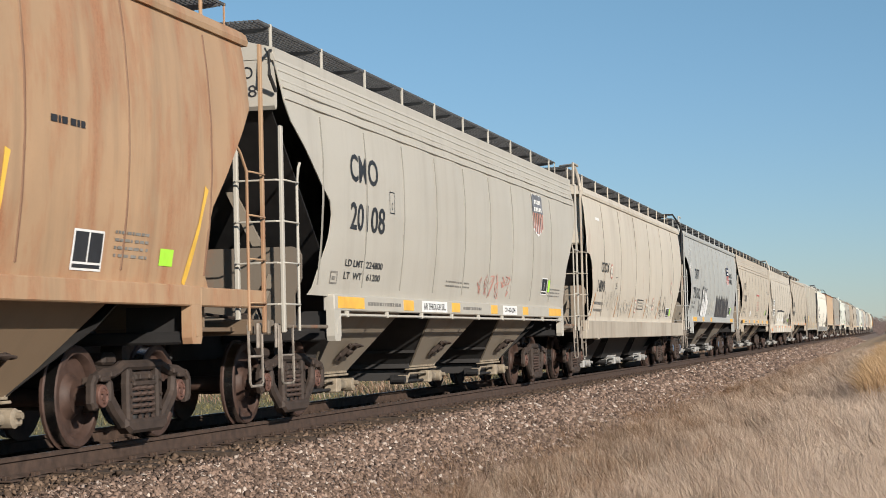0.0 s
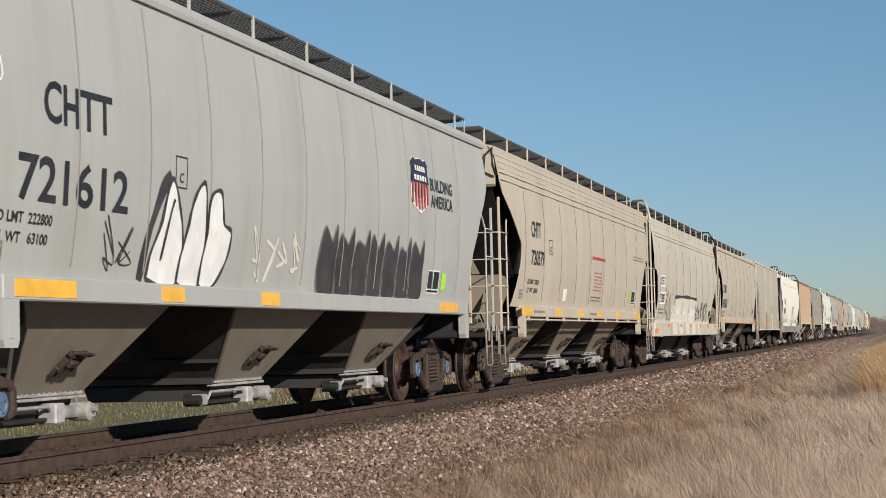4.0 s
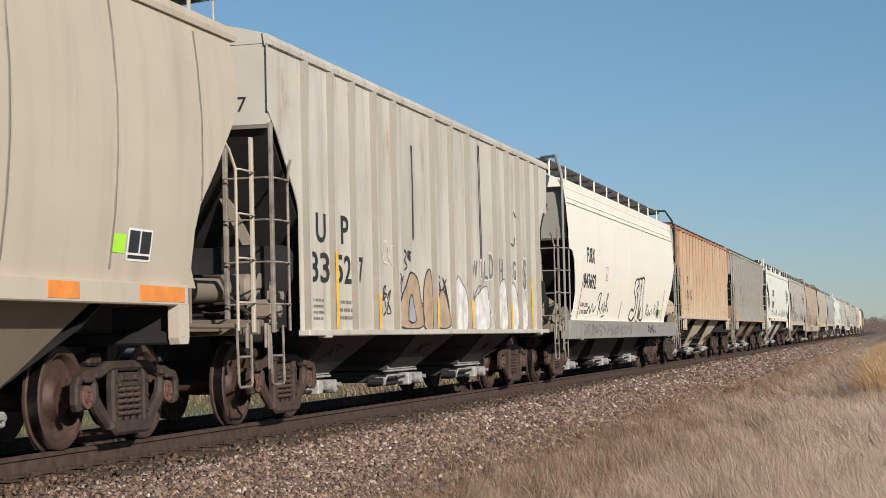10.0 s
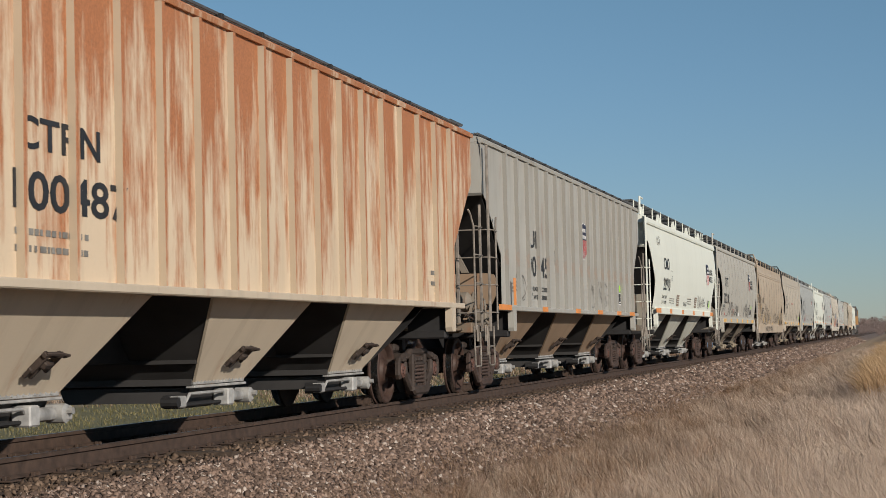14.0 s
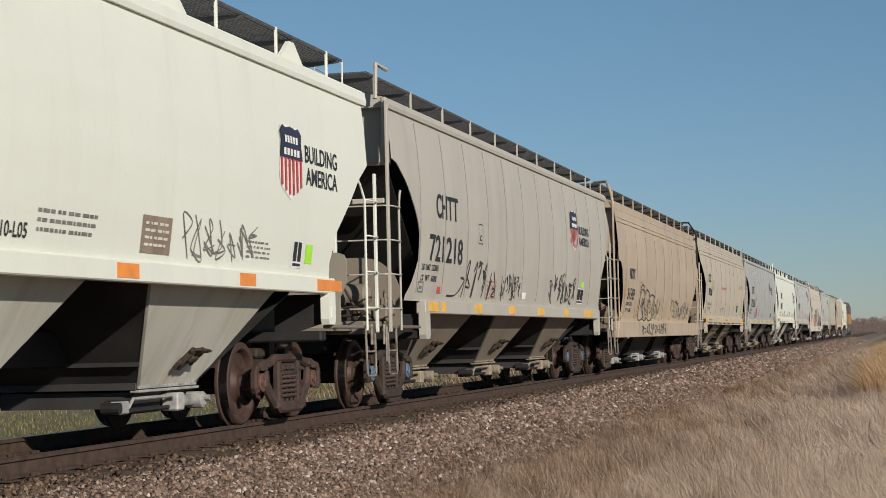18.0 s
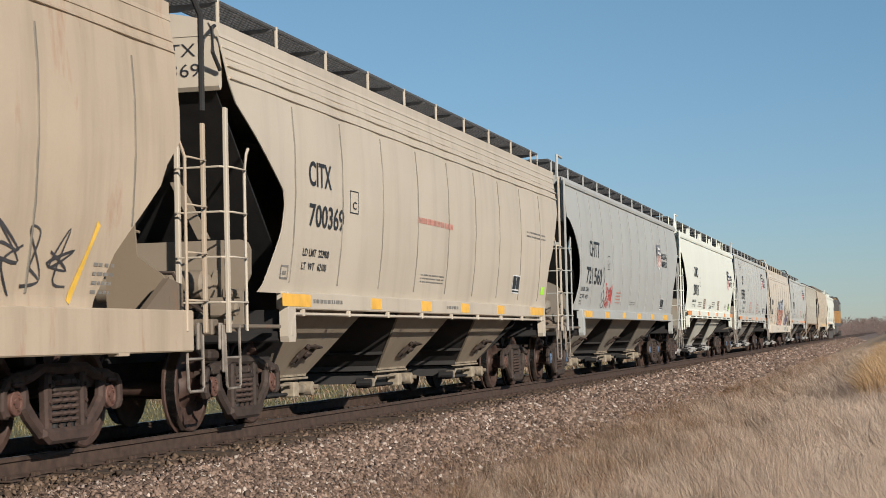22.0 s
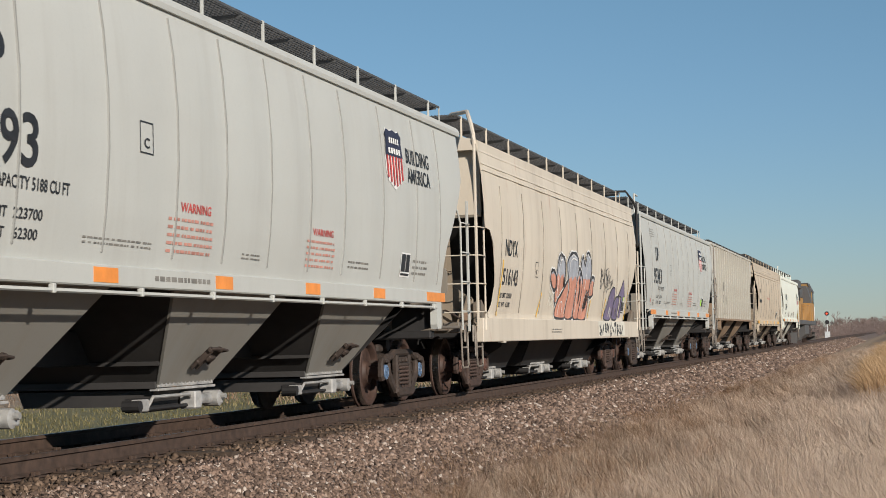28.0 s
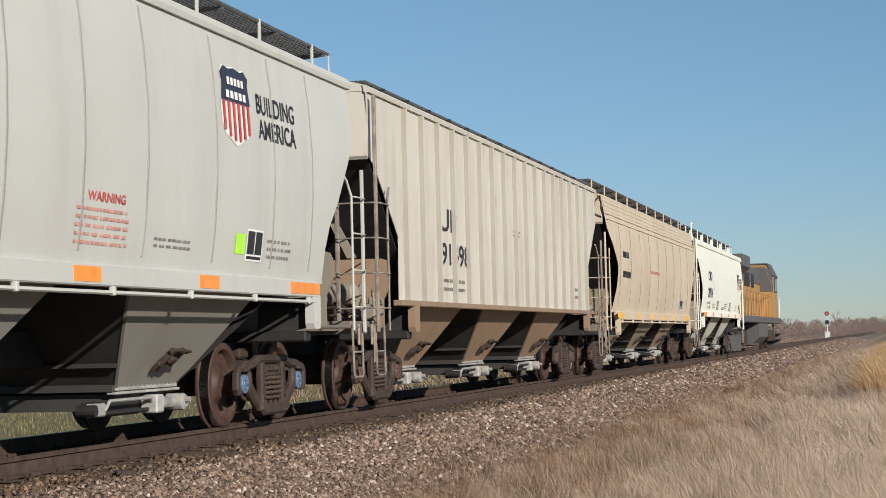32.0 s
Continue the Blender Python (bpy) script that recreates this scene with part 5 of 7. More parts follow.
# 3
car, K, L = marks(3, "CHTT", "721612", ((2.63, 3.86, 2.62, 2.95), (2.24, 4.21, 2.00, 2.36)))
plate_mark(car, K, 5.22, 5.49, 2.31, 2.60)
data_lines(car, K, 1.92, 2.85, 1.83, "222800", "63100", (1.85, 1.54))
shield(car, K, 13.34, 14.22, 2.60, 3.36, (14.37, 15.61, 2.73, 3.14))
for lift, shape in ((0.0, [(4.75, 1.48), (4.95, 1.95), (5.15, 2.38), (5.35, 2.12), (5.5, 1.7), (5.42, 1.44)]), (0.004, [(5.42, 1.46), (5.55, 1.95), (5.70, 2.25), (5.95, 2.40), (6.02, 2.0), (5.95, 1.44)]), (0.008, [(5.95, 1.46), (6.05, 1.9), (6.12, 2.28), (6.36, 2.34), (6.45, 2.05), (6.64, 1.98), (6.58, 1.7), (6.3, 1.44)])):
    bubble(car, K, shape, [(WHITE, 0, 9)], SPRAY, 0.05, None, lift)
part("spray_stroke", stroke(K, [(4.62, 1.46), (4.72, 1.85), (4.95, 2.25), (5.12, 2.42)], 0.14, 0.007), SPRAY, car)
part("spray_stroke", stroke(K, [(5.0, 1.65), (5.1, 2.0), (5.2, 2.2)], 0.04, 0.02), SPRAY, car)
for k in range(7):
    a = 9.5 + 0.65 * k
    bubble(car, K, [(a, 1.46), (a - 0.05, 1.9), (a + 0.15, 2.2 - 0.05 * (k % 3)), (a + 0.4, 2.05), (a + 0.62, 2.24), (a + 0.60, 1.8), (a + 0.62, 1.46)], [(SPRAY, 0, 9)], FADED, 0.03)
scribble(car, K, 3.7, 4.4, 1.5, 2.0, 13, SPRAY, 0.02, 2)
scribble(car, K, 7.3, 8.8, 1.5, 2.1, 14, CREAM_SPRAY, 0.04, 4)
scribble(car, K, 0.95, 2.0, 2.75, 3.6, 15, WHITE, 0.035, 3)
placard(car, K, 14.36, 15.0, 1.53, 1.86)
reflectors(car, K, ((2.23, 3.25), (4.97, 5.49), (7.55, 8.10), (14.95, 15.98)), REFLECT_Y)
# 4
car, K, L = marks(4, "CHTT", "720579", ((2.72, 3.58, 2.66, 2.95), (2.72, 3.96, 2.17, 2.44)))
plate_mark(car, K, 4.39, 4.69, 2.42, 2.69)
data_lines(car, K, 2.54, 3.51, 1.83, "223500", "62500", (1.91, 1.57))
print_block(car, K, 9.29, 11.05, 2.46, 2.58, 1, LETTER_RED, seed=16)
print_block(car, K, 9.54, 10.61, 1.82, 2.26, 6, FADED_RED, seed=17)
print_block(car, K, 9.3, 10.6, 1.60, 1.74, 2, seed=18)
print_block(car, K, 15.32, 17.0, 2.68, 2.82, 2, seed=19)
field(car, K, "white_patch", 6.03, 6.41, 1.58, 1.81, WHITE)
placard(car, K, 15.13, 15.72, 1.62, 1.96, -1)
reflectors(car, K, ((1.92, 2.90), (5.17, 5.62), (7.65, 8.22), (10.0, 10.6), (12.7, 13.3), (15.5, 16.5)), REFLECT_Y)
sill_print(car, K, ((3.0, 4.0), (9.0, 9.9)))
# 5
car, K, L = marks(5, "CEFX", "12887", ((2.02, 2.86, 2.24, 2.46), (1.98, 2.94, 1.76, 2.00)))
field(car, K, "white_ground", 1.94, 2.92, 2.19, 2.50, WHITE, 0.004)
field(car, K, "white_ground", 1.87, 3.20, 1.71, 2.05, WHITE, 0.004)
plate_mark(car, K, 4.53, 4.80, 2.00, 2.25)
print_block(car, K, 1.9, 2.9, 1.42, 1.62, 2, seed=20)
s = Shape()
for k in range(9):
    patch(s, K, 4.75 + 0.70 * k, 4.75 + 0.70 * (k + 1), 1.23, 1.93 if k else 1.7, 0.004)
part("sprayed_fill", s, CREAM_SPRAY, car, "cream painted-over patch")
part("spray_stroke", stroke(K, [(5.3, 1.95), (6.5, 1.98), (8.0, 2.0), (9.5, 1.99), (11.1, 1.97)], 0.10), SPRAY, car)
part("spray_stroke", stroke(K, [(4.6, 1.24), (5.0, 1.6), (5.35, 1.94)], 0.03), SPRAY, car)
for a, b, c, d in ((5.85, 6.60, 1.39, 1.61), (7.76, 8.40, 1.40, 1.58), (9.43, 10.80, 1.44, 1.62)):
    field(car, K, "white_patch", a, b, c, d, WHITE, 0.009)
scribble(car, K, 10.8, 14.6, 1.26, 1.9, 21, SPRAY, 0.05, 5)
scribble(car, K, 3.0, 4.5, 1.26, 2.1, 22, SPRAY, 0.028, 5)
placard(car, K, 15.0, 15.6, 1.36, 1.66, -1)
reflectors(car, K, ((0.70, 1.39),), REFLECT_O, 0.92, 1.05)
reflectors(car, K, ((3.45, 3.93), (6.39, 6.84), (8.94, 9.39), (11.84, 12.24), (14.04, 14.55), (16.5, 17.3)), REFLECT_O, 1.08, 1.18)
for a, b in ((4.6, 5.6), (6.2, 7.0), (7.9, 8.6), (9.6, 10.4), (11.2, 11.6)):
    part("sill_plate", Shape().box(1.6, 1.603, a, b, 0.87, 1.20), CREAM_SPRAY, car)
# 6
car, K, L = marks(6, "CMO", "845563", ((1.85, 2.87, 2.36, 2.66), (1.66, 3.27, 1.82, 2.14)))
plate_mark(car, K, 3.86, 4.17, 2.04, 2.30)
data_lines(car, K, 1.44, 2.49, 1.62, "223100", "62900")
print_block(car, K, 11.04, 11.85, 1.47, 1.65, 3, seed=23)
print_block(car, K, 6.96, 7.44, 1.45, 1.65, 4, LETTER_RED, seed=24)
print_block(car, K, 4.3, 5.0, 1.52, 1.60, 2, seed=25)
placard(car, K, 15.2, 15.7, 1.62, 1.90, -1)
reflectors(car, K, ((4.10, 4.56), (7.02, 7.50), (10.23, 10.77), (13.67, 14.22), (15.4, 16.4)), REFLECT_O)
part("orange_tape", Shape().box(1.57, 1.575, 0.6, 1.9, 1.29, 1.41), REFLECT_O, car)
# 7
car, s0, K, L = CARS[7]
for text, a, b, c, d in (("U", 2.03, 2.39, 2.03, 2.37), ("P", 2.98, 3.28, 2.05, 2.39), ("8", 1.74, 2.08, 1.57, 1.92), ("3", 2.16, 2.50, 1.57, 1.92), ("5", 2.72, 3.02, 1.58, 1.92), ("2", 3.08, 3.36, 1.58, 1.92), ("7", 3.66, 3.86, 1.60, 1.92)):
    words(car, K, text, a, b, c, d)
end_words(car, K, "UP", 1.10, 3.62, 3.78, 0.28)
end_words(car, K, "83527", 1.25, 3.36, 3.52, 0.62)
for y, z in ((2.57, 1.94), (4.35, 1.48), (7.31, 1.48), (9.45, 1.48), (12.33, 1.48), (14.08, 1.95)):
    part("yellow_tape", Shape().box(1.576, 1.583, y - 0.045, y + 0.045, 1.04, z), YELLOW_DULL, car)
part("spray_stroke", stroke(K, [(6.28, 2.25), (6.30, 2.9), (6.28, 3.55)], 0.07), SPRAY, car)
for y in (10.36, 10.44):
    part("spray_stroke", stroke(K, [(y + 0.02, 2.1), (y, 3.0), (y - 0.02, 3.95)], 0.04), SPRAY, car)
part("spray_stroke", stroke(K, [(13.0, 3.05), (13.15, 2.98), (13.3, 3.0)], 0.035), SPRAY, car)
part("spray_stroke", stroke(K, [(12.62, 2.62), (12.72, 2.50), (12.95, 2.48), (13.05, 2.62)], 0.04), SPRAY, car)
CHALK = plain("chalky_white_spray", (0.66, 0.65, 0.62), 0.7, 0.0, 0.35, 4)
CLAY = plain("clay_brown_spray", (0.42, 0.31, 0.21), 0.7, 0.0, 0.25, 4)
for text, a, b, c, d in (("W", 9.66, 10.14, 1.84, 2.12), ("I", 10.32, 10.42, 1.83, 2.12), ("L", 10.56, 10.86, 1.82, 2.14), ("D", 10.92, 11.26, 1.84, 2.26), ("H", 11.68, 12.0, 1.80, 2.22), ("O", 12.42, 12.72, 1.84, 2.2), ("G", 12.78, 13.06, 1.86, 2.22), ("S", 13.62, 13.95, 1.72, 2.28)):
    words(car, K, text, a - 0.03, b + 0.03, c - 0.02, d + 0.02, CHALK)
    words(car, K, text, a + 0.02, b, c + 0.01, d - 0.01, FADED, 0.0085)
for shape in ([(8.50, 1.06), (8.55, 1.48), (8.79, 1.82), (9.08, 1.72), (9.34, 1.58), (9.36, 1.06)], [(9.61, 1.06), (9.80, 1.45), (10.16, 1.60), (10.7, 1.72), (10.86, 1.50), (10.88, 1.06)], [(11.66, 1.06), (11.68, 1.70), (12.1, 1.86), (12.26, 1.5), (12.24, 1.06)],
              [(12.42, 1.06), (12.44, 1.70), (12.78, 1.82), (13.12, 1.6), (13.14, 1.06)], [(13.28, 1.06), (13.3, 1.5), (13.5, 1.85), (13.9, 1.55), (13.92, 1.06)]):
    bubble(car, K, shape, [(CHALK, 0, 9)], FADED, 0.025)
for shape in ([(5.40, 1.08), (5.62, 1.45), (5.85, 1.62), (6.10, 1.80), (6.45, 1.72), (6.60, 1.45), (6.70, 1.08)], [(6.75, 1.08), (6.78, 1.60), (6.98, 1.84), (7.20, 1.80), (7.24, 1.08)], [(7.40, 1.08), (7.60, 1.50), (7.90, 1.60), (8.2, 1.32), (8.25, 1.08)]):
    bubble(car, K, shape, [(CLAY, 0, 9)], SPRAY, 0.03)
bubble(car, K, [(5.95, 1.15), (6.0, 1.42), (6.12, 1.5), (6.22, 1.35), (6.3, 1.15)], [(STEEL_BLUE, 0, 9)], SPRAY, 0.025, None, 0.004)
for ring in ([(4.8, 1.9), (4.75, 2.12), (4.95, 2.16), (5.02, 1.9)], [(5.05, 1.95), (5.15, 2.12), (5.35, 2.08), (5.5, 1.96), (5.3, 1.86)]):
    part("spray_stroke", stroke(K, ring + ring[:1], 0.03), CHALK, car)
scribble(car, K, 5.75, 6.15, 1.78, 2.2, 29, SPRAY, 0.03, 2)
scribble(car, K, 4.5, 5.1, 1.2, 1.6, 30, SPRAY, 0.03, 3)
scribble(car, K, 7.5, 8.1, 1.55, 1.85, 31, SPRAY, 0.03, 2)
scribble(car, K, 11.8, 13.8, 1.1, 1.7, 28, SPRAY, 0.06, 5)
scribble(car, K, 8.5, 10.9, 1.1, 1.75, 25, FADED, 0.035, 6)
scribble(car, K, 5.4, 8.3, 1.08, 1.75, 24, SPRAY, 0.025, 8)
scribble(car, K, 8.4, 13.9, 1.08, 1.6, 23, CHALK, 0.05, 12)
print_block(car, K, 1.8, 2.3, 1.12, 1.4, 4, seed=32)
print_block(car, K, 2.8, 3.6, 1.12, 1.4, 3, seed=33)
# 8
car, K, L = marks(8, "FURX", "843692", ((2.78, 3.74, 2.42, 2.74), (2.45, 3.99, 1.88, 2.20)))
plate_mark(car, K, 5.3, 5.6, 2.1, 2.4)
data_lines(car, K, 2.3, 3.2, 1.50, "223600", "62400")
for a, b, z in ((2.05, 2.38, 2.14), (7.62, 7.92, 1.67), (11.0, 11.25, 1.6), (15.3, 15.6, 2.1)):
    part("orange_tape", stroke(K, [(a, 1.23), ((a + b) / 2, (z + 1.23) / 2), (b, z)], 0.06), ORANGE_DULL, car)
for line, w in (([(3.17, 1.36), (3.42, 1.51), (3.57, 1.38), (3.84, 1.58), (3.99, 1.41), (4.32, 1.54)], 0.04), ([(4.56, 1.32), (4.79, 1.72), (4.72, 1.5)], 0.04), ([(4.45, 1.64), (4.6, 1.78), (4.85, 1.80), (4.66, 1.55), (4.92, 1.43)], 0.045), ([(5.0, 1.38), (5.19, 1.59), (5.3, 1.42)], 0.04), ([(5.43, 1.66), (5.40, 1.4), (5.6, 1.56)], 0.04),
                ([(5.68, 1.42), (5.70, 1.80), (5.83, 1.80), (5.72, 1.60), (6.01, 1.42)], 0.04), ([(5.1, 1.30), (5.5, 1.33)], 0.03), ([(12.18, 1.32), (12.30, 1.67), (12.48, 1.6), (12.30, 1.5), (12.47, 1.38)], 0.035), ([(12.62, 1.42), (12.72, 1.52), (12.85, 1.45), (12.7, 1.38), (12.62, 1.42)], 0.035),
                ([(12.95, 1.40), (13.1, 1.5), (13.0, 1.36)], 0.035), ([(13.2, 1.48), (13.35, 1.55), (13.42, 1.44), (13.28, 1.42)], 0.03), ([(13.75, 1.42), (13.83, 1.70), (13.98, 1.62), (13.85, 1.52), (14.0, 1.42)], 0.035), ([(14.15, 1.4), (14.2, 1.6)], 0.03), ([(14.35, 1.35), (14.4, 1.78), (14.6, 1.7), (14.45, 1.55)], 0.035)):
    part("spray_stroke", stroke(K, line, w), SPRAY, car)
bubble(car, K, [(10.41, 2.27), (10.0, 2.22), (9.82, 1.96), (10.20, 1.74), (10.0, 1.48), (9.6, 1.52), (9.28, 1.32), (9.75, 1.24), (10.36, 1.42), (10.48, 1.82), (10.2, 2.0), (10.5, 2.12)], [], SPRAY, 0.055)
bubble(car, K, [(10.50, 2.26), (11.0, 2.29), (11.0, 2.12), (10.90, 2.05), (10.78, 1.28), (10.36, 1.30), (10.60, 2.05)], [], SPRAY, 0.05, None, 0.003)
bubble(car, K, [(10.84, 1.28), (11.02, 2.10), (11.1, 2.32), (11.48, 2.28), (11.36, 1.92), (11.60, 1.34), (11.12, 1.28), (11.14, 1.55)], [], SPRAY, 0.055, None, 0.006)
sk8 = dict(K, prof=[(0.0, 1.6), (5.0, 1.6)])
scribble(car, sk8, 2.2, 9.2, 0.88, 1.16, 34, FADED, 0.03, 14)
scribble(car, sk8, 12.0, 13.6, 0.90, 1.14, 35, SPRAY, 0.025, 5)
placard(car, K, 14.3, 14.8, 1.32, 1.58)
s = Shape()
for k, w in ((3.0, 1.2), (5.0, 0.8), (7.2, 1.6), (10.0, 0.9), (13.2, 1.0)):
    s.box(1.6, 1.603, k, k + w, 0.92, 1.10)
tagged(part("faded_print", s, SILL_GREY, car), kind="stuff")
# 9
car, K, L = marks(9, "CTRN", "100487", ((2.83, 4.3, 2.42, 2.68), (2.76, 4.85, 1.95, 2.26)))
part("yellow_tape", stroke(K, [(1.80, 1.44), (1.86, 2.30)], 0.10), YELLOW_DULL, car)
print_block(car, K, 2.78, 4.1, 1.58, 1.84, 2, seed=36)
print_block(car, K, 15.2, 15.7, 1.6, 1.9, 2, seed=37)
# 10
car, K, L = marks(10, "UP", "90145", ((4.01, 4.95, 2.50, 2.82), (3.84, 5.75, 1.98, 2.36)))
plate_mark(car, K, 6.44, 6.69, 2.28, 2.54)
shield(car, K, 9.42, 10.10, 2.46, 3.26)
part("orange_tape", Shape().box(1.598, 1.602, 2.10, 2.30, 1.44, 1.90), REFLECT_O, car)
reflectors(car, K, ((0.9, 1.9), (4.62, 5.14), (8.12, 8.66), (10.86, 11.5), (13.61, 14.2), (15.6, 16.4)), REFLECT_O, K["z0"] + 0.01, K["z1"] + 0.02)
data_lines(car, K, 3.9, 5.6, 1.72, "222200", "63800", (2.4, 1.68))
placard(car, K, 14.5, 15.0, 1.60, 1.88, 0)
field(car, K, "lime_sticker", 14.6, 14.9, 1.90, 2.06, LIME)
scribble(car, K, 2.6, 4.2, 1.5, 2.0, 38, FADED, 0.02, 3)
scribble(car, K, 10.5, 13.4, 1.5, 2.1, 39, FADED, 0.02, 5)
# 11 and 16, 22: the white cars
for i, number in ((11, "20910"), (16, "20815"), (22, "20914")):
    car, K, L = marks(i, "CMO", number, ((3.56, 4.78, 2.68, 3.01), (3.44, 4.94, 2.10, 2.45)))
    plate_mark(car, K, 5.20, 5.49, 2.40, 2.69)
    data_lines(car, K, 3.25, 4.25, 1.88, "224800", "61200")
    for a, b in ((6.60, 7.24), (11.30, 11.95)):
        field(car, K, "warning_plate", a, b, 1.70, 2.03, BROWN_PLATE)
        print_block(car, K, a + 0.06, b - 0.06, 1.74, 1.99, 4, CREAM_SPRAY, seed=40).location = (0.004, 0, 0)
    words(car, K, "CH-110-L05", 8.40, 9.20, 1.72, 1.84)
    print_block(car, K, 9.35, 10.4, 1.76, 1.98, 3, seed=41)
    print_block(car, K, 4.96, 6.02, 1.74, 1.92, 3, seed=42)
    shield(car, K, 14.78, 15.52, 2.42, 3.22, (15.64, 16.8, 2.62, 3.06))
    if i == 11:
        scribble(car, K, 12.14, 14.20, 1.68, 2.1, 43, FADED, 0.022, 7)
        scribble(car, K, 2.3, 3.0, 3.3, 3.6, 44, FADED, 0.02, 4)
    placard(car, K, 15.30, 15.62, 1.70, 2.0)
    reflectors(car, K, ((1.95, 2.95), (4.90, 5.38), (7.80, 8.26), (10.75, 11.2), (13.65, 14.1), (16.1, 17.0)), REFLECT_O)
    print_block(car, K, 13.9, 14.6, 1.74, 1.94, 4, seed=45)
# 12
car, K, L = marks(12, "CHTT", "721218", ((2.58, 3.85, 2.60, 2.95), (2.24, 4.19, 1.98, 2.36)))
plate_mark(car, K, 5.2, 5.5, 2.35, 2.66)
data_lines(car, K, 1.92, 2.81, 1.85, "222800", "63200", (1.83, 1.54))
field(car, K, "red_tag", 2.87, 3.07, 1.54, 1.64, LETTER_RED)
part("spray_stroke", stroke(K, [(3.45, 1.52), (3.9, 1.53), (4.2, 1.62), (4.45, 1.75)], 0.03), SPRAY, car)
part("spray_stroke", stroke(K, [(4.2, 1.80), (4.48, 1.76), (4.35, 1.52)], 0.035), SPRAY, car)
scribble(car, K, 4.5, 6.7, 1.46, 2.12, 46, SPRAY, 0.04, 6)
scribble(car, K, 7.0, 8.6, 1.5, 1.98, 47, SPRAY, 0.025, 8)
scribble(car, K, 11.2, 14.0, 1.5, 2.1, 48, SPRAY, 0.04, 7)
print_block(car, K, 5.98, 6.7, 1.50, 1.82, 5, FADED_RED, seed=49)
field(car, K, "white_patch", 8.82, 9.12, 1.56, 1.67, WHITE)
shield(car, K, 13.26, 14.11, 2.59, 3.39, (14.26, 15.45, 2.73, 3.12))
placard(car, K, 14.27, 14.92, 1.55, 1.86, 0)
field(car, K, "lime_sticker", 14.6, 14.9, 1.88, 2.0, LIME)
reflectors(car, K, ((2.24, 2.77), (2.96, 3.19), (5.01, 5.50), (7.55, 8.01), (10.04, 10.58), (12.61, 13.11), (14.95, 15.95)), REFLECT_Y)
# 13
car, K, L = marks(13, "NDYX", "515459", ((2.45, 3.34, 2.24, 2.50), (2.26, 3.41, 1.74, 2.02)))
plate_mark(car, K, 4.30, 4.59, 1.96, 2.21)
data_lines(car, K, 2.15, 3.05, 1.60, "223600", "62400")
for a, b, z in ((1.60, 1.98, 2.18), (3.98, 4.28, 1.70), (6.16, 6.55, 1.69), (8.55, 8.88, 1.67), (10.70, 11.12, 1.68), (15.2, 15.6, 1.9)):
    part("yellow_tape", stroke(K, [(a, 1.25), ((a + b) / 2, (1.25 + z) / 2), (b, z)], 0.08), YELLOW_DULL, car)
for k, (a, w) in enumerate(((4.4, 0.9), (5.3, 0.85), (6.2, 0.9))):
    bubble(car, K, [(a, 1.30), (a - 0.05, 1.7), (a + 0.1, 2.1 - 0.1 * k), (a + w * 0.6, 2.12 - 0.1 * k), (a + w, 1.85), (a + w * 0.7, 1.6), (a + w, 1.35), (a + w * 0.5, 1.26)], [], SPRAY, 0.04)
for line in ([(4.3, 1.3), (4.47, 1.92), (4.84, 2.03), (5.2, 1.86), (4.9, 1.62), (5.15, 1.4)], [(4.62, 1.55), (4.8, 1.8), (4.95, 1.72), (4.7, 1.5)], [(5.35, 1.75), (5.6, 1.5), (5.9, 1.8), (6.0, 1.4), (5.7, 1.3)], [(5.6, 1.4), (5.75, 1.55), (5.85, 1.42), (5.6, 1.4)], [(6.1, 1.75), (6.35, 1.72), (6.5, 1.45), (6.8, 1.62), (7.0, 1.5), (6.9, 1.3)]):
    part("spray_stroke", stroke(K, line, 0.035, 0.0125), SPRAY, car)
scribble(car, K, 7.1, 8.4, 1.35, 1.9, 50, SPRAY, 0.028, 5)
scribble(car, K, 10.8, 15.2, 1.28, 1.85, 51, SPRAY, 0.028, 10)
scribble(car, sk, 4.5, 9.4, 0.87, 1.18, 52, SPRAY, 0.03, 12)
print_block(car, K, 15.6, 16.0, 1.3, 1.6, 4, seed=53)
# 14
car, K, L = marks(14, "CITX", "700369", ((2.69, 3.50, 2.62, 2.90), (2.71, 4.03, 2.17, 2.43)))
plate_mark(car, K, 4.24, 4.56, 2.41, 2.68)
data_lines(car, K, 2.58, 3.50, 1.84, "223900", "62100", (1.92, 1.57))
print_block(car, K, 7.36, 9.33, 2.42, 2.56, 1, FADED_RED, seed=54)
print_block(car, K, 7.67, 9.00, 1.66, 1.80, 3, seed=55)
print_block(car, K, 14.7, 16.4, 2.62, 2.76, 2, seed=56)
placard(car, K, 13.64, 14.30, 1.64, 1.95, 0)
field(car, K, "lime_sticker", 16.2, 16.5, 1.66, 1.80, LIME)
reflectors(car, K, ((1.86, 2.80), (5.17, 5.62), (7.62, 8.12), (9.9, 10.4), (12.4, 12.9), (15.1, 16.3)), REFLECT_Y)
sill_print(car, K, ((2.9, 4.0), (9.0, 9.7)))
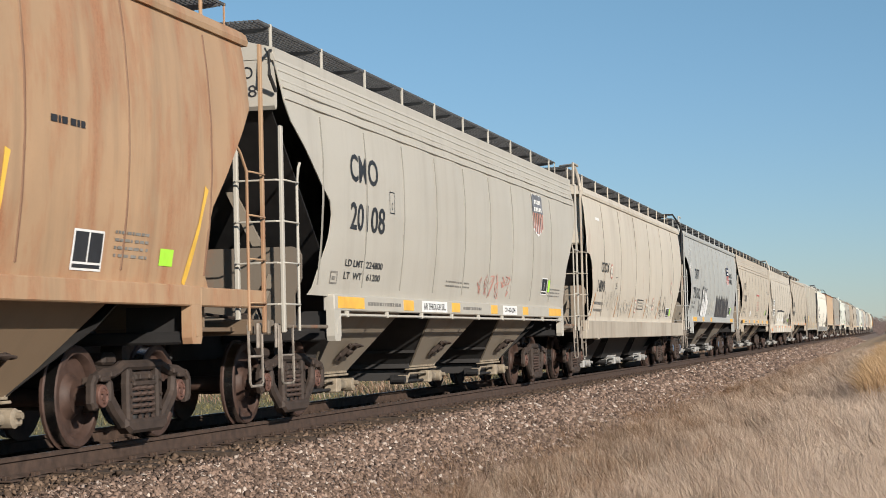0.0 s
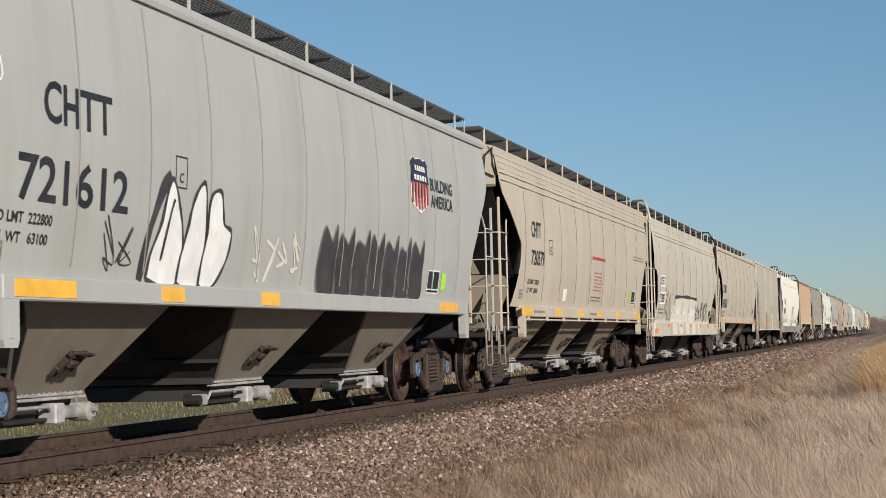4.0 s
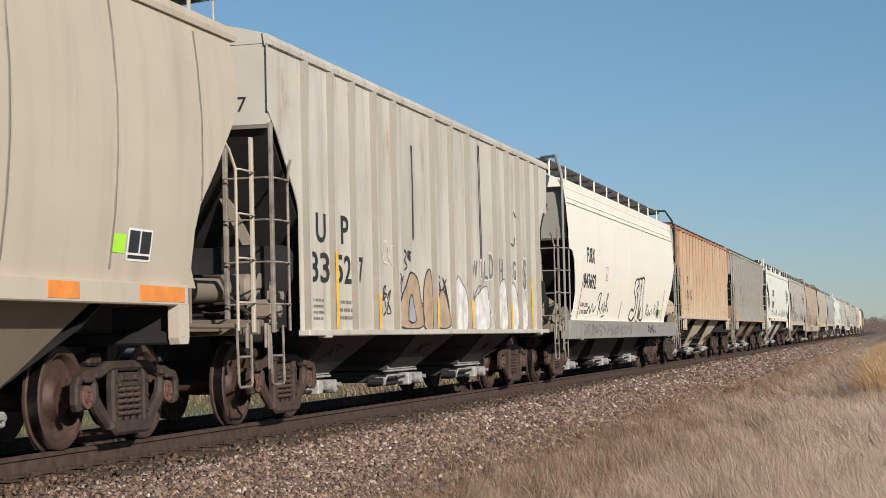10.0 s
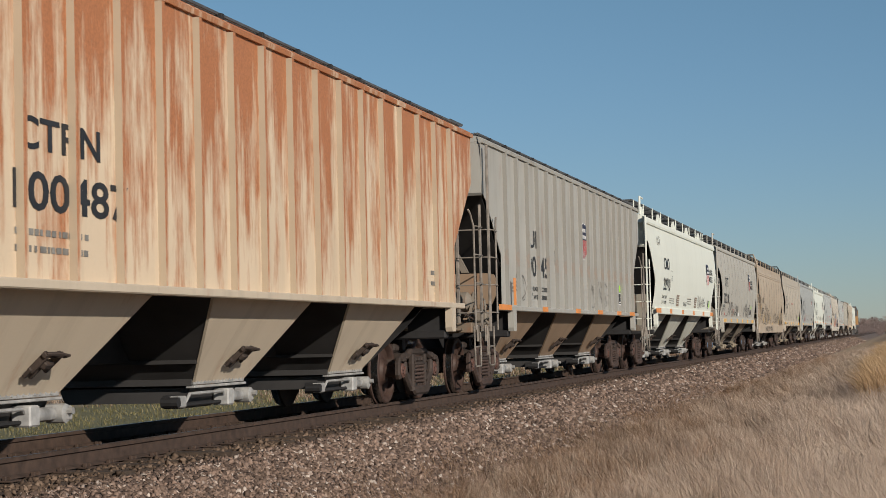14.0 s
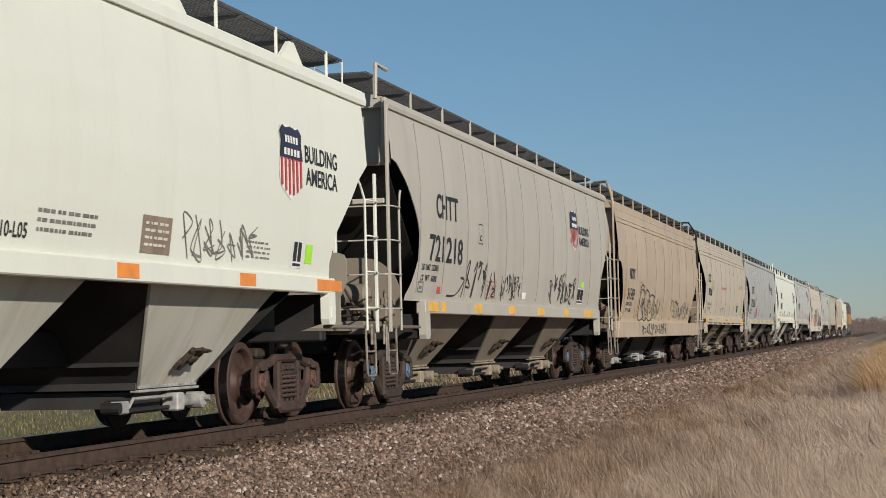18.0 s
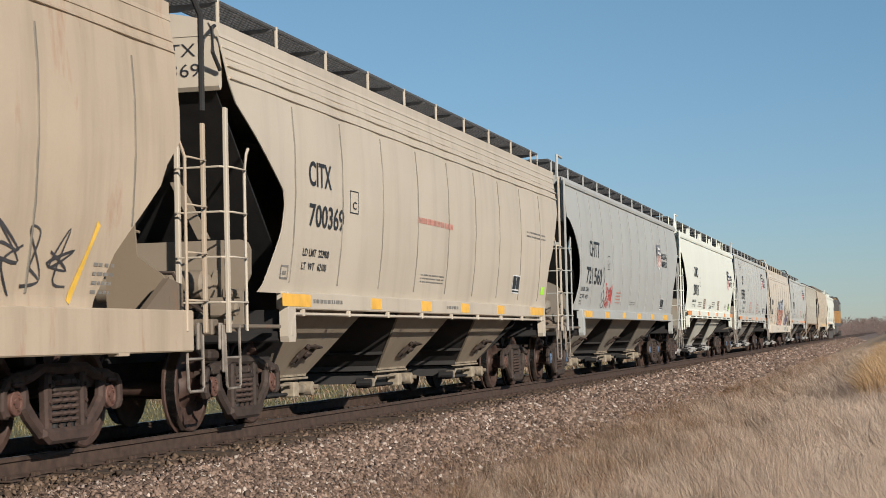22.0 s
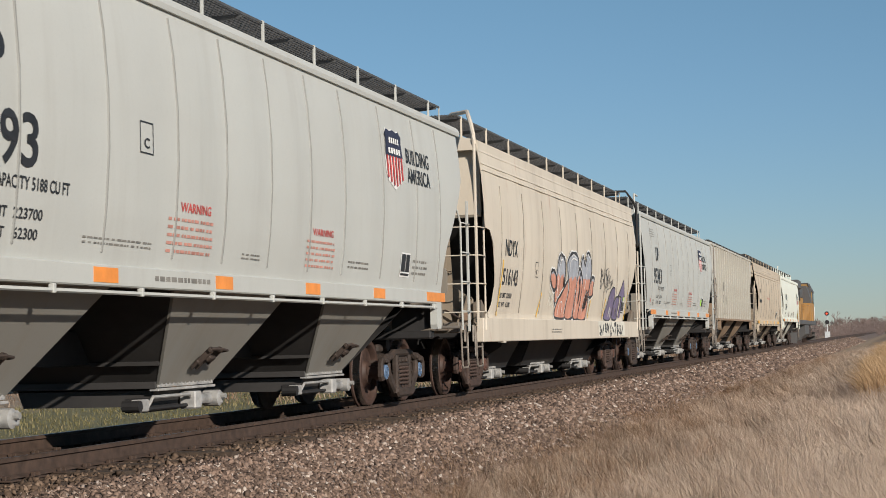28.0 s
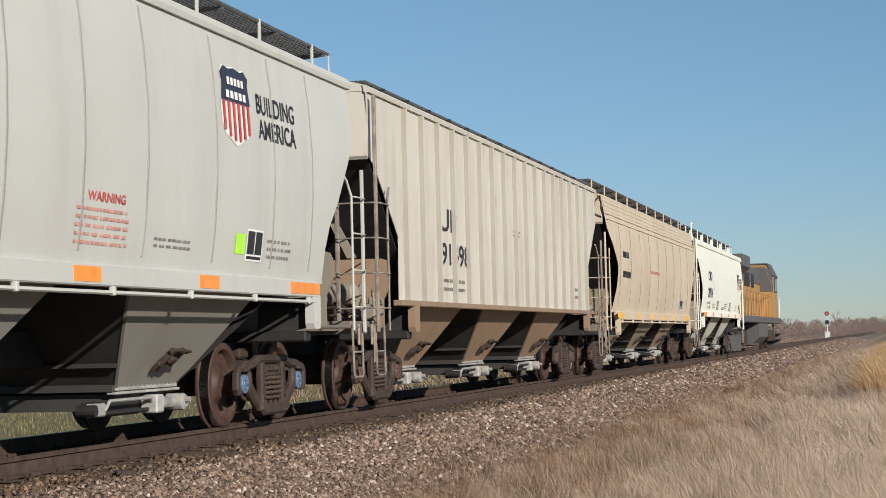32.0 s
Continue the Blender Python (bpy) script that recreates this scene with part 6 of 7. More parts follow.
# 15
car, K, L = marks(15, "CHTT", "721560", ((2.80, 4.05, 2.56, 2.90), (2.45, 4.45, 1.98, 2.34)))
plate_mark(car, K, 5.2, 5.5, 2.35, 2.66)
data_lines(car, K, 1.95, 2.85, 1.82, "222800", "63200", (1.85, 1.54))
part("spray_stroke", stroke(K, [(4.6, 2.2), (4.75, 2.38), (4.9, 2.2), (4.75, 1.95), (4.62, 1.75), (4.75, 1.62), (4.95, 1.75), (4.8, 1.9)], 0.03), SPRAY, car)
part("spray_stroke", stroke(K, [(4.55, 1.6), (4.7, 1.5), (4.95, 1.55), (5.0, 1.7)], 0.03), SPRAY, car)
scribble(car, K, 5.05, 6.1, 1.5, 2.05, 58, LETTER_RED, 0.035, 5)
scribble(car, K, 5.05, 6.1, 1.5, 1.95, 59, LETTER_RED, 0.03, 3)
shield(car, K, 13.6, 14.5, 2.62, 3.33, (14.6, 15.8, 2.72, 3.1), True)
print_block(car, K, 6.6, 7.4, 1.6, 1.9, 4, FADED_RED, seed=59)
print_block(car, K, 9.0, 9.8, 1.6, 1.7, 2, seed=60)
placard(car, K, 14.6, 15.2, 1.55, 1.86, 0)
reflectors(car, K, ((2.24, 3.2), (5.01, 5.50), (7.55, 8.01), (10.04, 10.58), (12.61, 13.11), (14.95, 15.95)), REFLECT_Y)
# 17 and 19: the pale cars
for i, number in ((17, "93393"), (19, "93343")):
    car, K, L = marks(i, "UP", number, ((2.74, 3.42, 2.84, 3.22), (2.34, 3.92, 2.24, 2.66)))
    plate_mark(car, K, 5.80, 6.10, 2.55, 2.83)
    words(car, K, "CAPACITY 5188 CU FT", 3.22, 4.48, 2.08, 2.18)
    data_lines(car, K, 3.0, 4.05, 1.86, "223700", "62300", (2.3, 1.66))
    words(car, K, "WARNING", 6.75, 7.5, 2.10, 2.19, LETTER_RED)
    print_block(car, K, 6.5, 7.6, 1.70, 2.06, 5, FADED_RED, seed=61)
    words(car, K, "WARNING", 10.6, 11.3, 2.08, 2.16, LETTER_RED)
    print_block(car, K, 10.4, 11.4, 1.70, 2.04, 5, FADED_RED, seed=62)
    print_block(car, K, 4.8, 6.2, 1.72, 1.80, 2, seed=63)
    print_block(car, K, 8.4, 9.0, 1.72, 1.80, 2, seed=64)
    print_block(car, K, 12.0, 12.8, 1.74, 1.86, 2, seed=65)
    shield(car, K, 13.55, 14.31, 2.83, 3.62, (14.55, 15.72, 2.98, 3.44))
    placard(car, K, 14.25, 14.75, 1.72, 2.04, 0 if i == 17 else -1)
    field(car, K, "red_tag", 1.82, 1.97, 1.74, 1.83, LETTER_RED)
    print_block(car, K, 2.0, 2.8, 3.45, 3.7, 4, FADED, seed=66)
    reflectors(car, K, ((1.80, 2.85), (4.95, 5.42), (7.65, 8.1), (10.35, 10.85), (13.0, 13.5), (15.6, 16.6)), REFLECT_O)
    sill_print(car, K, ((6.2, 7.5),))
    print_block(car, K, 14.9, 15.6, 1.74, 1.98, 3, seed=67)
# 18
car, K, L = marks(18, "NDYX", "516143", ((2.24, 3.18, 2.25, 2.52), (2.14, 3.30, 1.76, 2.04)))
plate_mark(car, K, 4.76, 5.05, 1.96, 2.23)
data_lines(car, K, 2.05, 2.95, 1.55, "223800", "61200")
for a, b, z in ((1.95, 2.13, 2.17), (5.30, 5.62, 1.70), (10.83, 11.08, 1.70), (12.77, 13.03, 1.71), (16.0, 16.3, 2.1)):
    part("yellow_tape", stroke(K, [(a, 1.25), ((a + b) / 2, (1.25 + z) / 2), (b, z)], 0.07), YELLOW_DULL, car)
duo = [(PINK, 0, 2.05), (STEEL_BLUE, 2.05, 9)]
for lift, shape in ((0.0, [(6.87, 1.55), (6.86, 2.05), (7.05, 2.38), (7.35, 2.46), (7.70, 2.34), (7.72, 1.95), (7.5, 1.72), (7.2, 1.55)]),
                    (0.004, [(7.05, 1.26), (7.15, 1.55), (7.50, 1.70), (7.95, 1.95), (8.35, 2.06), (8.36, 1.62), (8.10, 1.26)]),
                    (0.008, [(8.06, 1.28), (8.20, 1.80), (7.98, 2.10), (7.93, 2.36), (8.38, 2.53), (9.05, 2.50), (9.22, 2.26), (9.05, 1.80), (8.92, 1.28)]),
                    (0.012, [(9.46, 1.27), (9.55, 1.75), (9.44, 2.30), (9.65, 2.50), (9.90, 2.34), (10.15, 2.60), (10.56, 2.54), (10.77, 2.25), (10.52, 1.85), (10.49, 1.27)]),
                    (0.016, [(8.95, 1.28), (9.02, 1.7), (9.10, 2.05), (9.28, 2.26), (9.52, 2.15), (9.64, 1.95), (9.50, 1.27)]),
                    (0.0, [(6.24, 1.95), (6.30, 2.12), (6.60, 2.12), (6.86, 1.98), (6.90, 1.80), (6.60, 1.78)]), (0.0, [(10.60, 1.80), (10.90, 2.10), (11.20, 2.10), (11.12, 1.92), (11.14, 1.75), (10.80, 1.70)])):
    bubble(car, K, shape, duo, SPRAY, 0.075, WHITE, lift)
for line in ([(6.98, 1.62), (6.98, 2.05), (7.15, 2.33), (7.40, 2.36)], [(7.25, 1.30), (7.32, 1.50), (7.60, 1.55), (7.66, 1.30)], [(8.12, 2.15), (8.12, 2.32), (8.45, 2.43), (8.95, 2.40)], [(9.86, 1.8), (10.1, 2.25), (10.35, 2.45)], [(9.9, 1.3), (9.95, 1.6), (10.2, 1.82)], [(9.10, 1.30), (9.14, 1.6), (9.22, 1.8)]):
    part("spray_stroke", stroke(K, line, 0.03, 0.030), WHITE, car)
for line, w in (([(9.36, 2.18), (9.36, 2.10)], 0.05), ([(9.46, 2.18), (9.46, 2.10)], 0.05), ([(9.28, 1.95), (9.36, 2.02), (9.40, 1.80), (9.36, 1.55)], 0.10), ([(7.62, 2.05), (7.66, 1.85)], 0.10), ([(9.95, 1.45), (10.25, 1.85)], 0.06), ([(10.05, 1.4), (10.38, 1.82)], 0.06), ([(10.18, 1.42), (10.46, 1.75)], 0.05)):
    part("spray_stroke", stroke(K, line, w, 0.031), SPRAY, car)
scribble(car, K, 12.0, 13.5, 1.88, 2.38, 68, SPRAY, 0.025, 4)
scribble(car, K, 12.0, 13.8, 1.8, 2.35, 69, FADED, 0.02, 4)
scribble(car, K, 6.1, 7.0, 1.4, 1.8, 70, CREAM_SPRAY, 0.03, 3)
for shape in ([(12.96, 1.26), (13.2, 1.55), (13.47, 1.85), (13.84, 1.97), (14.2, 1.93), (14.18, 1.65), (13.9, 1.26)], [(14.1, 1.27), (14.2, 1.62), (14.5, 1.76), (14.92, 1.74), (14.90, 1.5), (14.84, 1.27)]):
    bubble(car, K, shape, [(VIOLET, 0, 9)], SPRAY, 0.05, CREAM_SPRAY)
arrow = [(15.07, 1.29), (15.16, 1.78), (14.75, 1.80), (15.37, 2.18), (15.71, 1.80), (15.46, 1.78), (15.31, 1.29)]
part("sprayed_fill", Shape().add([(side_x(K, a, b) + 0.009, a, b) for a, b in arrow], [(0, 1, 5, 6), (1, 2, 3, 4, 5)]), VIOLET, car)
for a, b in zip(arrow, arrow[1:]):
    part("spray_stroke", stroke(K, [a, ((a[0] + b[0]) / 2, (a[1] + b[1]) / 2), b], 0.03, 0.0115), SPRAY, car)
part("spray_stroke", stroke(K, [(13.55, 1.32), (13.7, 1.52), (13.88, 1.3)], 0.06, 0.012), CREAM_SPRAY, car)
part("spray_stroke", stroke(K, [(14.5, 1.3), (14.55, 1.5), (14.68, 1.32)], 0.05, 0.012), SPRAY, car)
field(car, sk, "sprayed_fill", 11.7, 15.5, 0.88, 1.20, CREAM_SPRAY, 0.006)
scribble(car, sk, 11.8, 15.3, 0.88, 1.18, 71, SPRAY, 0.05, 10)
print_block(car, K, 6.3, 7.4, 0.95, 1.05, 2, seed=72).location = (0.10, 0, 0)
placard(car, K, 15.25, 15.75, 1.38, 1.68, 0)
field(car, K, "lime_sticker", 15.3, 15.6, 1.70, 1.8, LIME)
# 20
car, K, L = marks(20, "UP", "191498", ((3.89, 4.95, 2.46, 2.80), (3.72, 5.70, 1.97, 2.30)))
words(car, K, "B", 9.15, 9.45, 2.83, 3.10)
print_block(car, K, 9.0, 9.6, 2.6, 2.75, 2, seed=73)
print_block(car, K, 3.8, 5.4, 1.55, 1.8, 2, seed=74)
print_block(car, K, 15.0, 15.4, 1.6, 1.9, 2, seed=75)
# 21
car, s0, K, L = CARS[21]
print_block(car, K, 2.6, 3.5, 2.62, 2.88, 1, LETTER, seed=76)
print_block(car, K, 2.6, 4.0, 2.15, 2.42, 1, LETTER, seed=77)
print_block(car, K, 7.4, 9.3, 2.42, 2.56, 1, FADED_RED, seed=78)
placard(car, K, 14.2, 14.8, 1.6, 1.9, 0)
reflectors(car, K, ((1.86, 2.80), (5.17, 5.62), (7.62, 8.12), (9.9, 10.4), (12.4, 12.9), (15.1, 16.3)), REFLECT_Y)


# ---- ground and track ----
def ground_height(x, y):
    """The bank beside the track: ballast shoulder, ditch, rising grass verge."""
    a = abs(x)
    if x >= 0:
        z = lerp([(0, -0.24), (1.70, -0.24), (2.9, -0.76), (4.6, -0.86), (6.5, -0.80), (8.0, -0.72), (12.0, -0.4), (40.0, 0.2), (200.0, 1.5), (3000.0, 12.0)], a)
        rise = max(0.0, min(1.0, (y - 20) / 40.0))
        z += rise * lerp([(0, 0), (4.4, 0.0), (6.6, 0.42), (9.0, 0.85), (14.0, 1.2), (60, 1.6)], a)
    else:
        z = lerp([(0, -0.24), (1.70, -0.24), (3.6, -0.95), (8.0, -1.22), (60.0, -1.3), (130.0, -0.8), (600.0, 1.0), (3000.0, 9.0)], a)
    return z


def soil_material():
    m, N, L, B = mat_new("dry_soil")
    v = coords(N, True)
    big = tex_noise(N, L, v, 0.25, 5, 0.6)
    small = tex_noise(N, L, v, 7, 6, 0.7)
    c = mix(N, L, ramp(N, L, big, 0.35, 0.65), (0.27, 0.19, 0.115), (0.40, 0.30, 0.19))
    c = mix(N, L, times(N, L, ramp(N, L, small, 0.4, 0.7), 0.6), c, (0.14, 0.10, 0.065))
    # green field beyond the far side of the track
    sep = N.new("ShaderNodeSeparateXYZ")
    L.new(v, sep.inputs[0])
    fld = times(N, L, ramp(N, L, sep.outputs[0], -6.0, -9.0), ramp(N, L, sep.outputs[0], -24.0, -20.0))
    verge = times(N, L, ramp(N, L, sep.outputs[0], 3.6, 2.6), ramp(N, L, sep.outputs[0], -3.9, -3.0))
    c = mix(N, L, verge, c, mix(N, L, ramp(N, L, small, 0.35, 0.65), (0.085, 0.062, 0.05), (0.19, 0.145, 0.12)))
    fld = times(N, L, fld, ramp(N, L, sep.outputs[1], 170.0, 120.0))
    c = mix(N, L, fld, c, mix(N, L, ramp(N, L, small, 0.35, 0.65), (0.125, 0.115, 0.045), (0.20, 0.175, 0.075)))
    L.new(c, B.inputs["Base Color"])
    B.inputs["Roughness"].default_value = 0.95
    bump(N, L, B, small, 0.6, 0.08)
    return m


SOIL = soil_material()
xs = sorted({-3000, -1200, -600, -300, -130, -60, -30, -17, -8, -5, -3.6, -2.6, -1.75, 0, 1.75, 2.3, 2.9, 3.6, 4.1, 4.6, 5.2, 5.8, 6.5, 7.2, 8, 9, 10, 12, 16, 24, 40, 80, 200, 600, 1500, 3000})
ys = [-400, -100, -20, 0, 6] + [10 + 2 * k for k in range(20)] + [52, 56, 60, 66, 74, 85, 100, 130, 170, 220, 300, 400, 600, 900, 1500, 2600, 4000]
s = Shape()
s.add([(x, y, ground_height(x, y)) for y in ys for x in xs], [(r * len(xs) + k, r * len(xs) + k + 1, (r + 1) * len(xs) + k + 1, (r + 1) * len(xs) + k) for r in range(len(ys) - 1) for k in range(len(xs) - 1)])
ground = part("ground", s, SOIL, None, smooth=60)
tagged(ground, "dry tan soil of the verge and fields", "ground", kind="structure")

# rails
for side, nm in ((1, "rail"), (-1, "rail")):
    x = side * 0.7525
    r = empty(nm, "worn steel rail, rusty web with a polished head", "rail", "rails of the track")
    prof = [(-0.07, -0.172), (0.07, -0.172), (0.07, -0.160), (0.012, -0.14), (0.010, -0.045), (0.036, -0.035), (0.037, -0.006), (0.026, -0.0005), (-0.026, -0.0005), (-0.037, -0.006), (-0.036, -0.035), (-0.010, -0.045), (-0.012, -0.14), (-0.07, -0.160)]
    part("rail_section", Shape().prism_y([(x + a, b) for a, b in prof], -60, 900), RAIL_SIDE, r)
    part("running_surface", Shape().prism_y([(x - 0.027, -0.0004), (x - 0.024, 0.0008), (x + 0.024, 0.0008), (x + 0.027, -0.0004)], -60, 900), RAIL_TOP, r, "polished running surface")


# ---- ties, plates, spikes ----
def tie_mesh(seed):
    rng = random.Random(seed)
    s = Shape()
    w = 0.112 + rng.uniform(-0.006, 0.006)
    bm = bmesh.new()
    bmesh.ops.create_cube(bm, size=1.0)
    bmesh.ops.subdivide_edges(bm, edges=[e for e in bm.edges if abs(e.verts[0].co.x - e.verts[1].co.x) > 0.5], cuts=7)
    for q in bm.verts:
        q.co = Vector((q.co.x * 2.76 + rng.uniform(-0.012, 0.012), q.co.y * 2 * w + rng.uniform(-0.006, 0.006), -0.275 + q.co.z * 0.19 + rng.uniform(-0.005, 0.005)))
    bm.verts.index_update()
    s.add([q.co[:] for q in bm.verts], [[q.index for q in f.verts] for f in bm.faces])
    bm.free()
    return s.mesh("tie", TIE_WOOD)


def plate_mesh():
    s = Shape().box(-0.19, 0.19, -0.095, 0.095, -0.182, -0.168, 0.004)
    for x in (-0.105, 0.105):
        s.box(x - 0.018, x + 0.018, -0.06, -0.03, -0.17, -0.135, 0.004)
        s.box(x - 0.018, x + 0.018, 0.03, 0.06, -0.17, -0.14, 0.004)
    s.box(-0.15, -0.09, -0.10, 0.10, -0.17, -0.125, 0.006)
    return s.mesh("tie_plate", RAIL_SIDE)


TIES = [tie_mesh(k) for k in range(7)]
PLATE = plate_mesh()
track = empty("track", "railway track with creosoted wooden ties in ballast", "track")
tagged(track, kind="structure")
rng = random.Random(5)
for k in range(190):
    y = 5.0 + 0.495 * k
    tie = part("tie", TIES[k % 7], None, track)
    proud = k in (19, 24, 29, 36, 38, 44, 51, 53, 60)
    tie.location = (rng.uniform(-0.05, 0.04) + (0.11 if proud else 0), y + rng.uniform(-0.03, 0.03), rng.uniform(-0.014, 0.006) + (0.022 if proud else 0))
    tie.rotation_euler = (0, 0, radians(rng.uniform(-1.0, 1.0) + (180 if k % 2 else 0)))
    if y < 75:
        for x in (0.7525, -0.7525):
            pl = part("tie_plate", PLATE, None, tie)
            pl.matrix_parent_inverse = (Matrix.Translation(tie.location) @ tie.rotation_euler.to_matrix().to_4x4()).inverted()
            pl.location = (x, y, 0)
s = Shape()
for k in range(500):
    y = 5.0 + 0.495 * (190 + k)
    s.box(-1.38, 1.38, y - 0.11, y + 0.11, -0.37, -0.18)
far_ties = part("distant_ties", s, TIE_WOOD, track)
tagged(far_ties, kind="stuff")


# ---- loose cover: stones and grass, each one body with many small pieces ----
def island_material(name, ramp_rows, rough=0.9, grain=40, gloss=0.25, thin=0.0, patches=False):
    m, N, L, B = mat_new(name)
    r = N.new("ShaderNodeValToRGB")
    el = r.color_ramp.elements
    el[0].position, el[0].color = ramp_rows[0][0], (*ramp_rows[0][1], 1)
    el[1].position, el[1].color = ramp_rows[-1][0], (*ramp_rows[-1][1], 1)
    for p, c in ramp_rows[1:-1]:
        e = el.new(p)
        e.color = (*c, 1)
    geo = N.new("ShaderNodeNewGeometry")
    L.new(geo.outputs["Random Per Island"], r.inputs[0])
    n = tex_noise(N, L, geo.outputs["Position"], grain, 3, 0.6)
    big = tex_noise(N, L, geo.outputs["Position"], 0.7, 3, 0.6)
    c = mix(N, L, times(N, L, ramp(N, L, n, 0.4, 0.8), 0.5), r.outputs[0], tuple(0.5 * x for x in ramp_rows[0][1]))
    c = mix(N, L, times(N, L, ramp(N, L, big, 0.4, 0.7), 0.35), c, mix(N, L, 1.0, c, (0.72, 0.70, 0.68), "MULTIPLY"))
    if patches:                                # pale, orange-tan and grey-green drifts
        p1 = tex_noise(N, L, geo.outputs["Position"], 1.3, 3, 0.6, (1.0, 0.6, 0.2))
        p2 = tex_noise(N, L, geo.outputs["Position"], 0.8, 3, 0.6, (1.0, 0.5, 0.2))
        p3 = tex_noise(N, L, geo.outputs["Position"], 4.5, 4, 0.65, (1.0, 0.55, 0.5))       # tuft by tuft
        c = mix(N, L, times(N, L, ramp(N, L, p3, 0.50, 0.66), 0.75), c, mix(N, L, 1.0, c, (0.50, 0.44, 0.38), "MULTIPLY"))
        c = mix(N, L, times(N, L, ramp(N, L, p3, 0.46, 0.34), 0.5), c, (0.84, 0.72, 0.58))
        c = mix(N, L, times(N, L, ramp(N, L, p1, 0.48, 0.60), 0.8), c, mix(N, L, 1.0, c, (0.62, 0.60, 0.56), "MULTIPLY"))
        c = mix(N, L, times(N, L, ramp(N, L, p2, 0.52, 0.68), 0.5), c, mix(N, L, 1.0, c, (1.05, 0.78, 0.54), "MULTIPLY"))
        c = mix(N, L, times(N, L, ramp(N, L, p2, 0.48, 0.36), 0.45), c, (0.78, 0.64, 0.52))
        sep = N.new("ShaderNodeSeparateXYZ")     # the stand turns paler away from the ballast
        L.new(geo.outputs["Position"], sep.inputs[0])
        c = mix(N, L, times(N, L, ramp(N, L, sep.outputs[0], 4.6, 7.0), 0.5), c, (0.80, 0.66, 0.53))
        c = mix(N, L, times(N, L, ramp(N, L, sep.outputs[0], 4.8, 3.2), 0.6), c, mix(N, L, 1.0, c, (0.64, 0.57, 0.50), "MULTIPLY"))
    L.new(c, B.inputs["Base Color"])
    B.inputs["Roughness"].default_value = rough
    B.inputs["Specular IOR Level"].default_value = gloss
    if thin:                                   # light shines through thin blades
        tr = N.new("ShaderNodeBsdfTranslucent")
        L.new(c, tr.inputs["Color"])
        mx = N.new("ShaderNodeMixShader")
        mx.inputs[0].default_value = thin
        L.new(B.outputs[0], mx.inputs[1])
        L.new(tr.outputs[0], mx.inputs[2])
        L.new(mx.outputs[0], N["Material Output"].inputs["Surface"])
    return m


STONE = island_material("ballast_stone", [(0.0, (0.080, 0.055, 0.043)), (0.3, (0.165, 0.115, 0.088)), (0.62, (0.25, 0.175, 0.132)), (0.85, (0.34, 0.235, 0.178)), (0.95, (0.45, 0.36, 0.30)), (1.0, (0.66, 0.58, 0.50))], 0.85)
STONE_DIRTY = island_material("sooty_ballast", [(0.0, (0.07, 0.048, 0.034)), (0.6, (0.155, 0.105, 0.072)), (1.0, (0.27, 0.19, 0.135))], 0.9)
STRAW = island_material("dry_grass", [(0.0, (0.25, 0.165, 0.11)), (0.3, (0.37, 0.26, 0.18)), (0.6, (0.48, 0.35, 0.255)), (0.85, (0.60, 0.46, 0.35)), (1.0, (0.76, 0.63, 0.51))], 0.75, 30, thin=0.3, patches=True)
GOLD = island_material("golden_grass", [(0.0, (0.45, 0.28, 0.14)), (0.4, (0.62, 0.41, 0.22)), (0.8, (0.74, 0.53, 0.31)), (1.0, (0.80, 0.62, 0.42))], 0.75, 30, thin=0.4)
GREEN = island_material("field_grass", [(0.0, (0.12, 0.11, 0.045)), (0.6, (0.19, 0.17, 0.075)), (1.0, (0.33, 0.27, 0.14))], 0.8, 30)
BRANCH = island_material("bare_twigs", [(0.0, (0.21, 0.158, 0.14)), (0.6, (0.27, 0.205, 0.18)), (1.0, (0.33, 0.25, 0.22))], 0.9, 3)


def cloud_mesh(name, verts, faces, material):
    """A mesh from arrays: verts (n, 3), faces (m, 3 or 4)."""
    me = bpy.data.meshes.new(name)
    n, k = faces.shape
    me.vertices.add(len(verts))
    me.vertices.foreach_set("co", verts.astype(np.float32).ravel())
    me.loops.add(n * k)
    me.loops.foreach_set("vertex_index", faces.astype(np.int32).ravel())
    me.polygons.add(n)
    me.polygons.foreach_set("loop_start", np.arange(0, n * k, k, dtype=np.int32))
    me.update(calc_edges=True)
    me.materials.append(material)
    return me


CUBE_V = np.array([(x, y, z) for x in (-1, 1) for y in (-1, 1) for z in (-1, 1)], float)
CUBE_F = np.array([(0, 1, 3, 2), (4, 6, 7, 5), (0, 4, 5, 1), (2, 3, 7, 6), (0, 2, 6, 4), (1, 5, 7, 3)])


def height_at(x, y):
    return np.array([ground_height(a, b) for a, b in zip(x, y)])


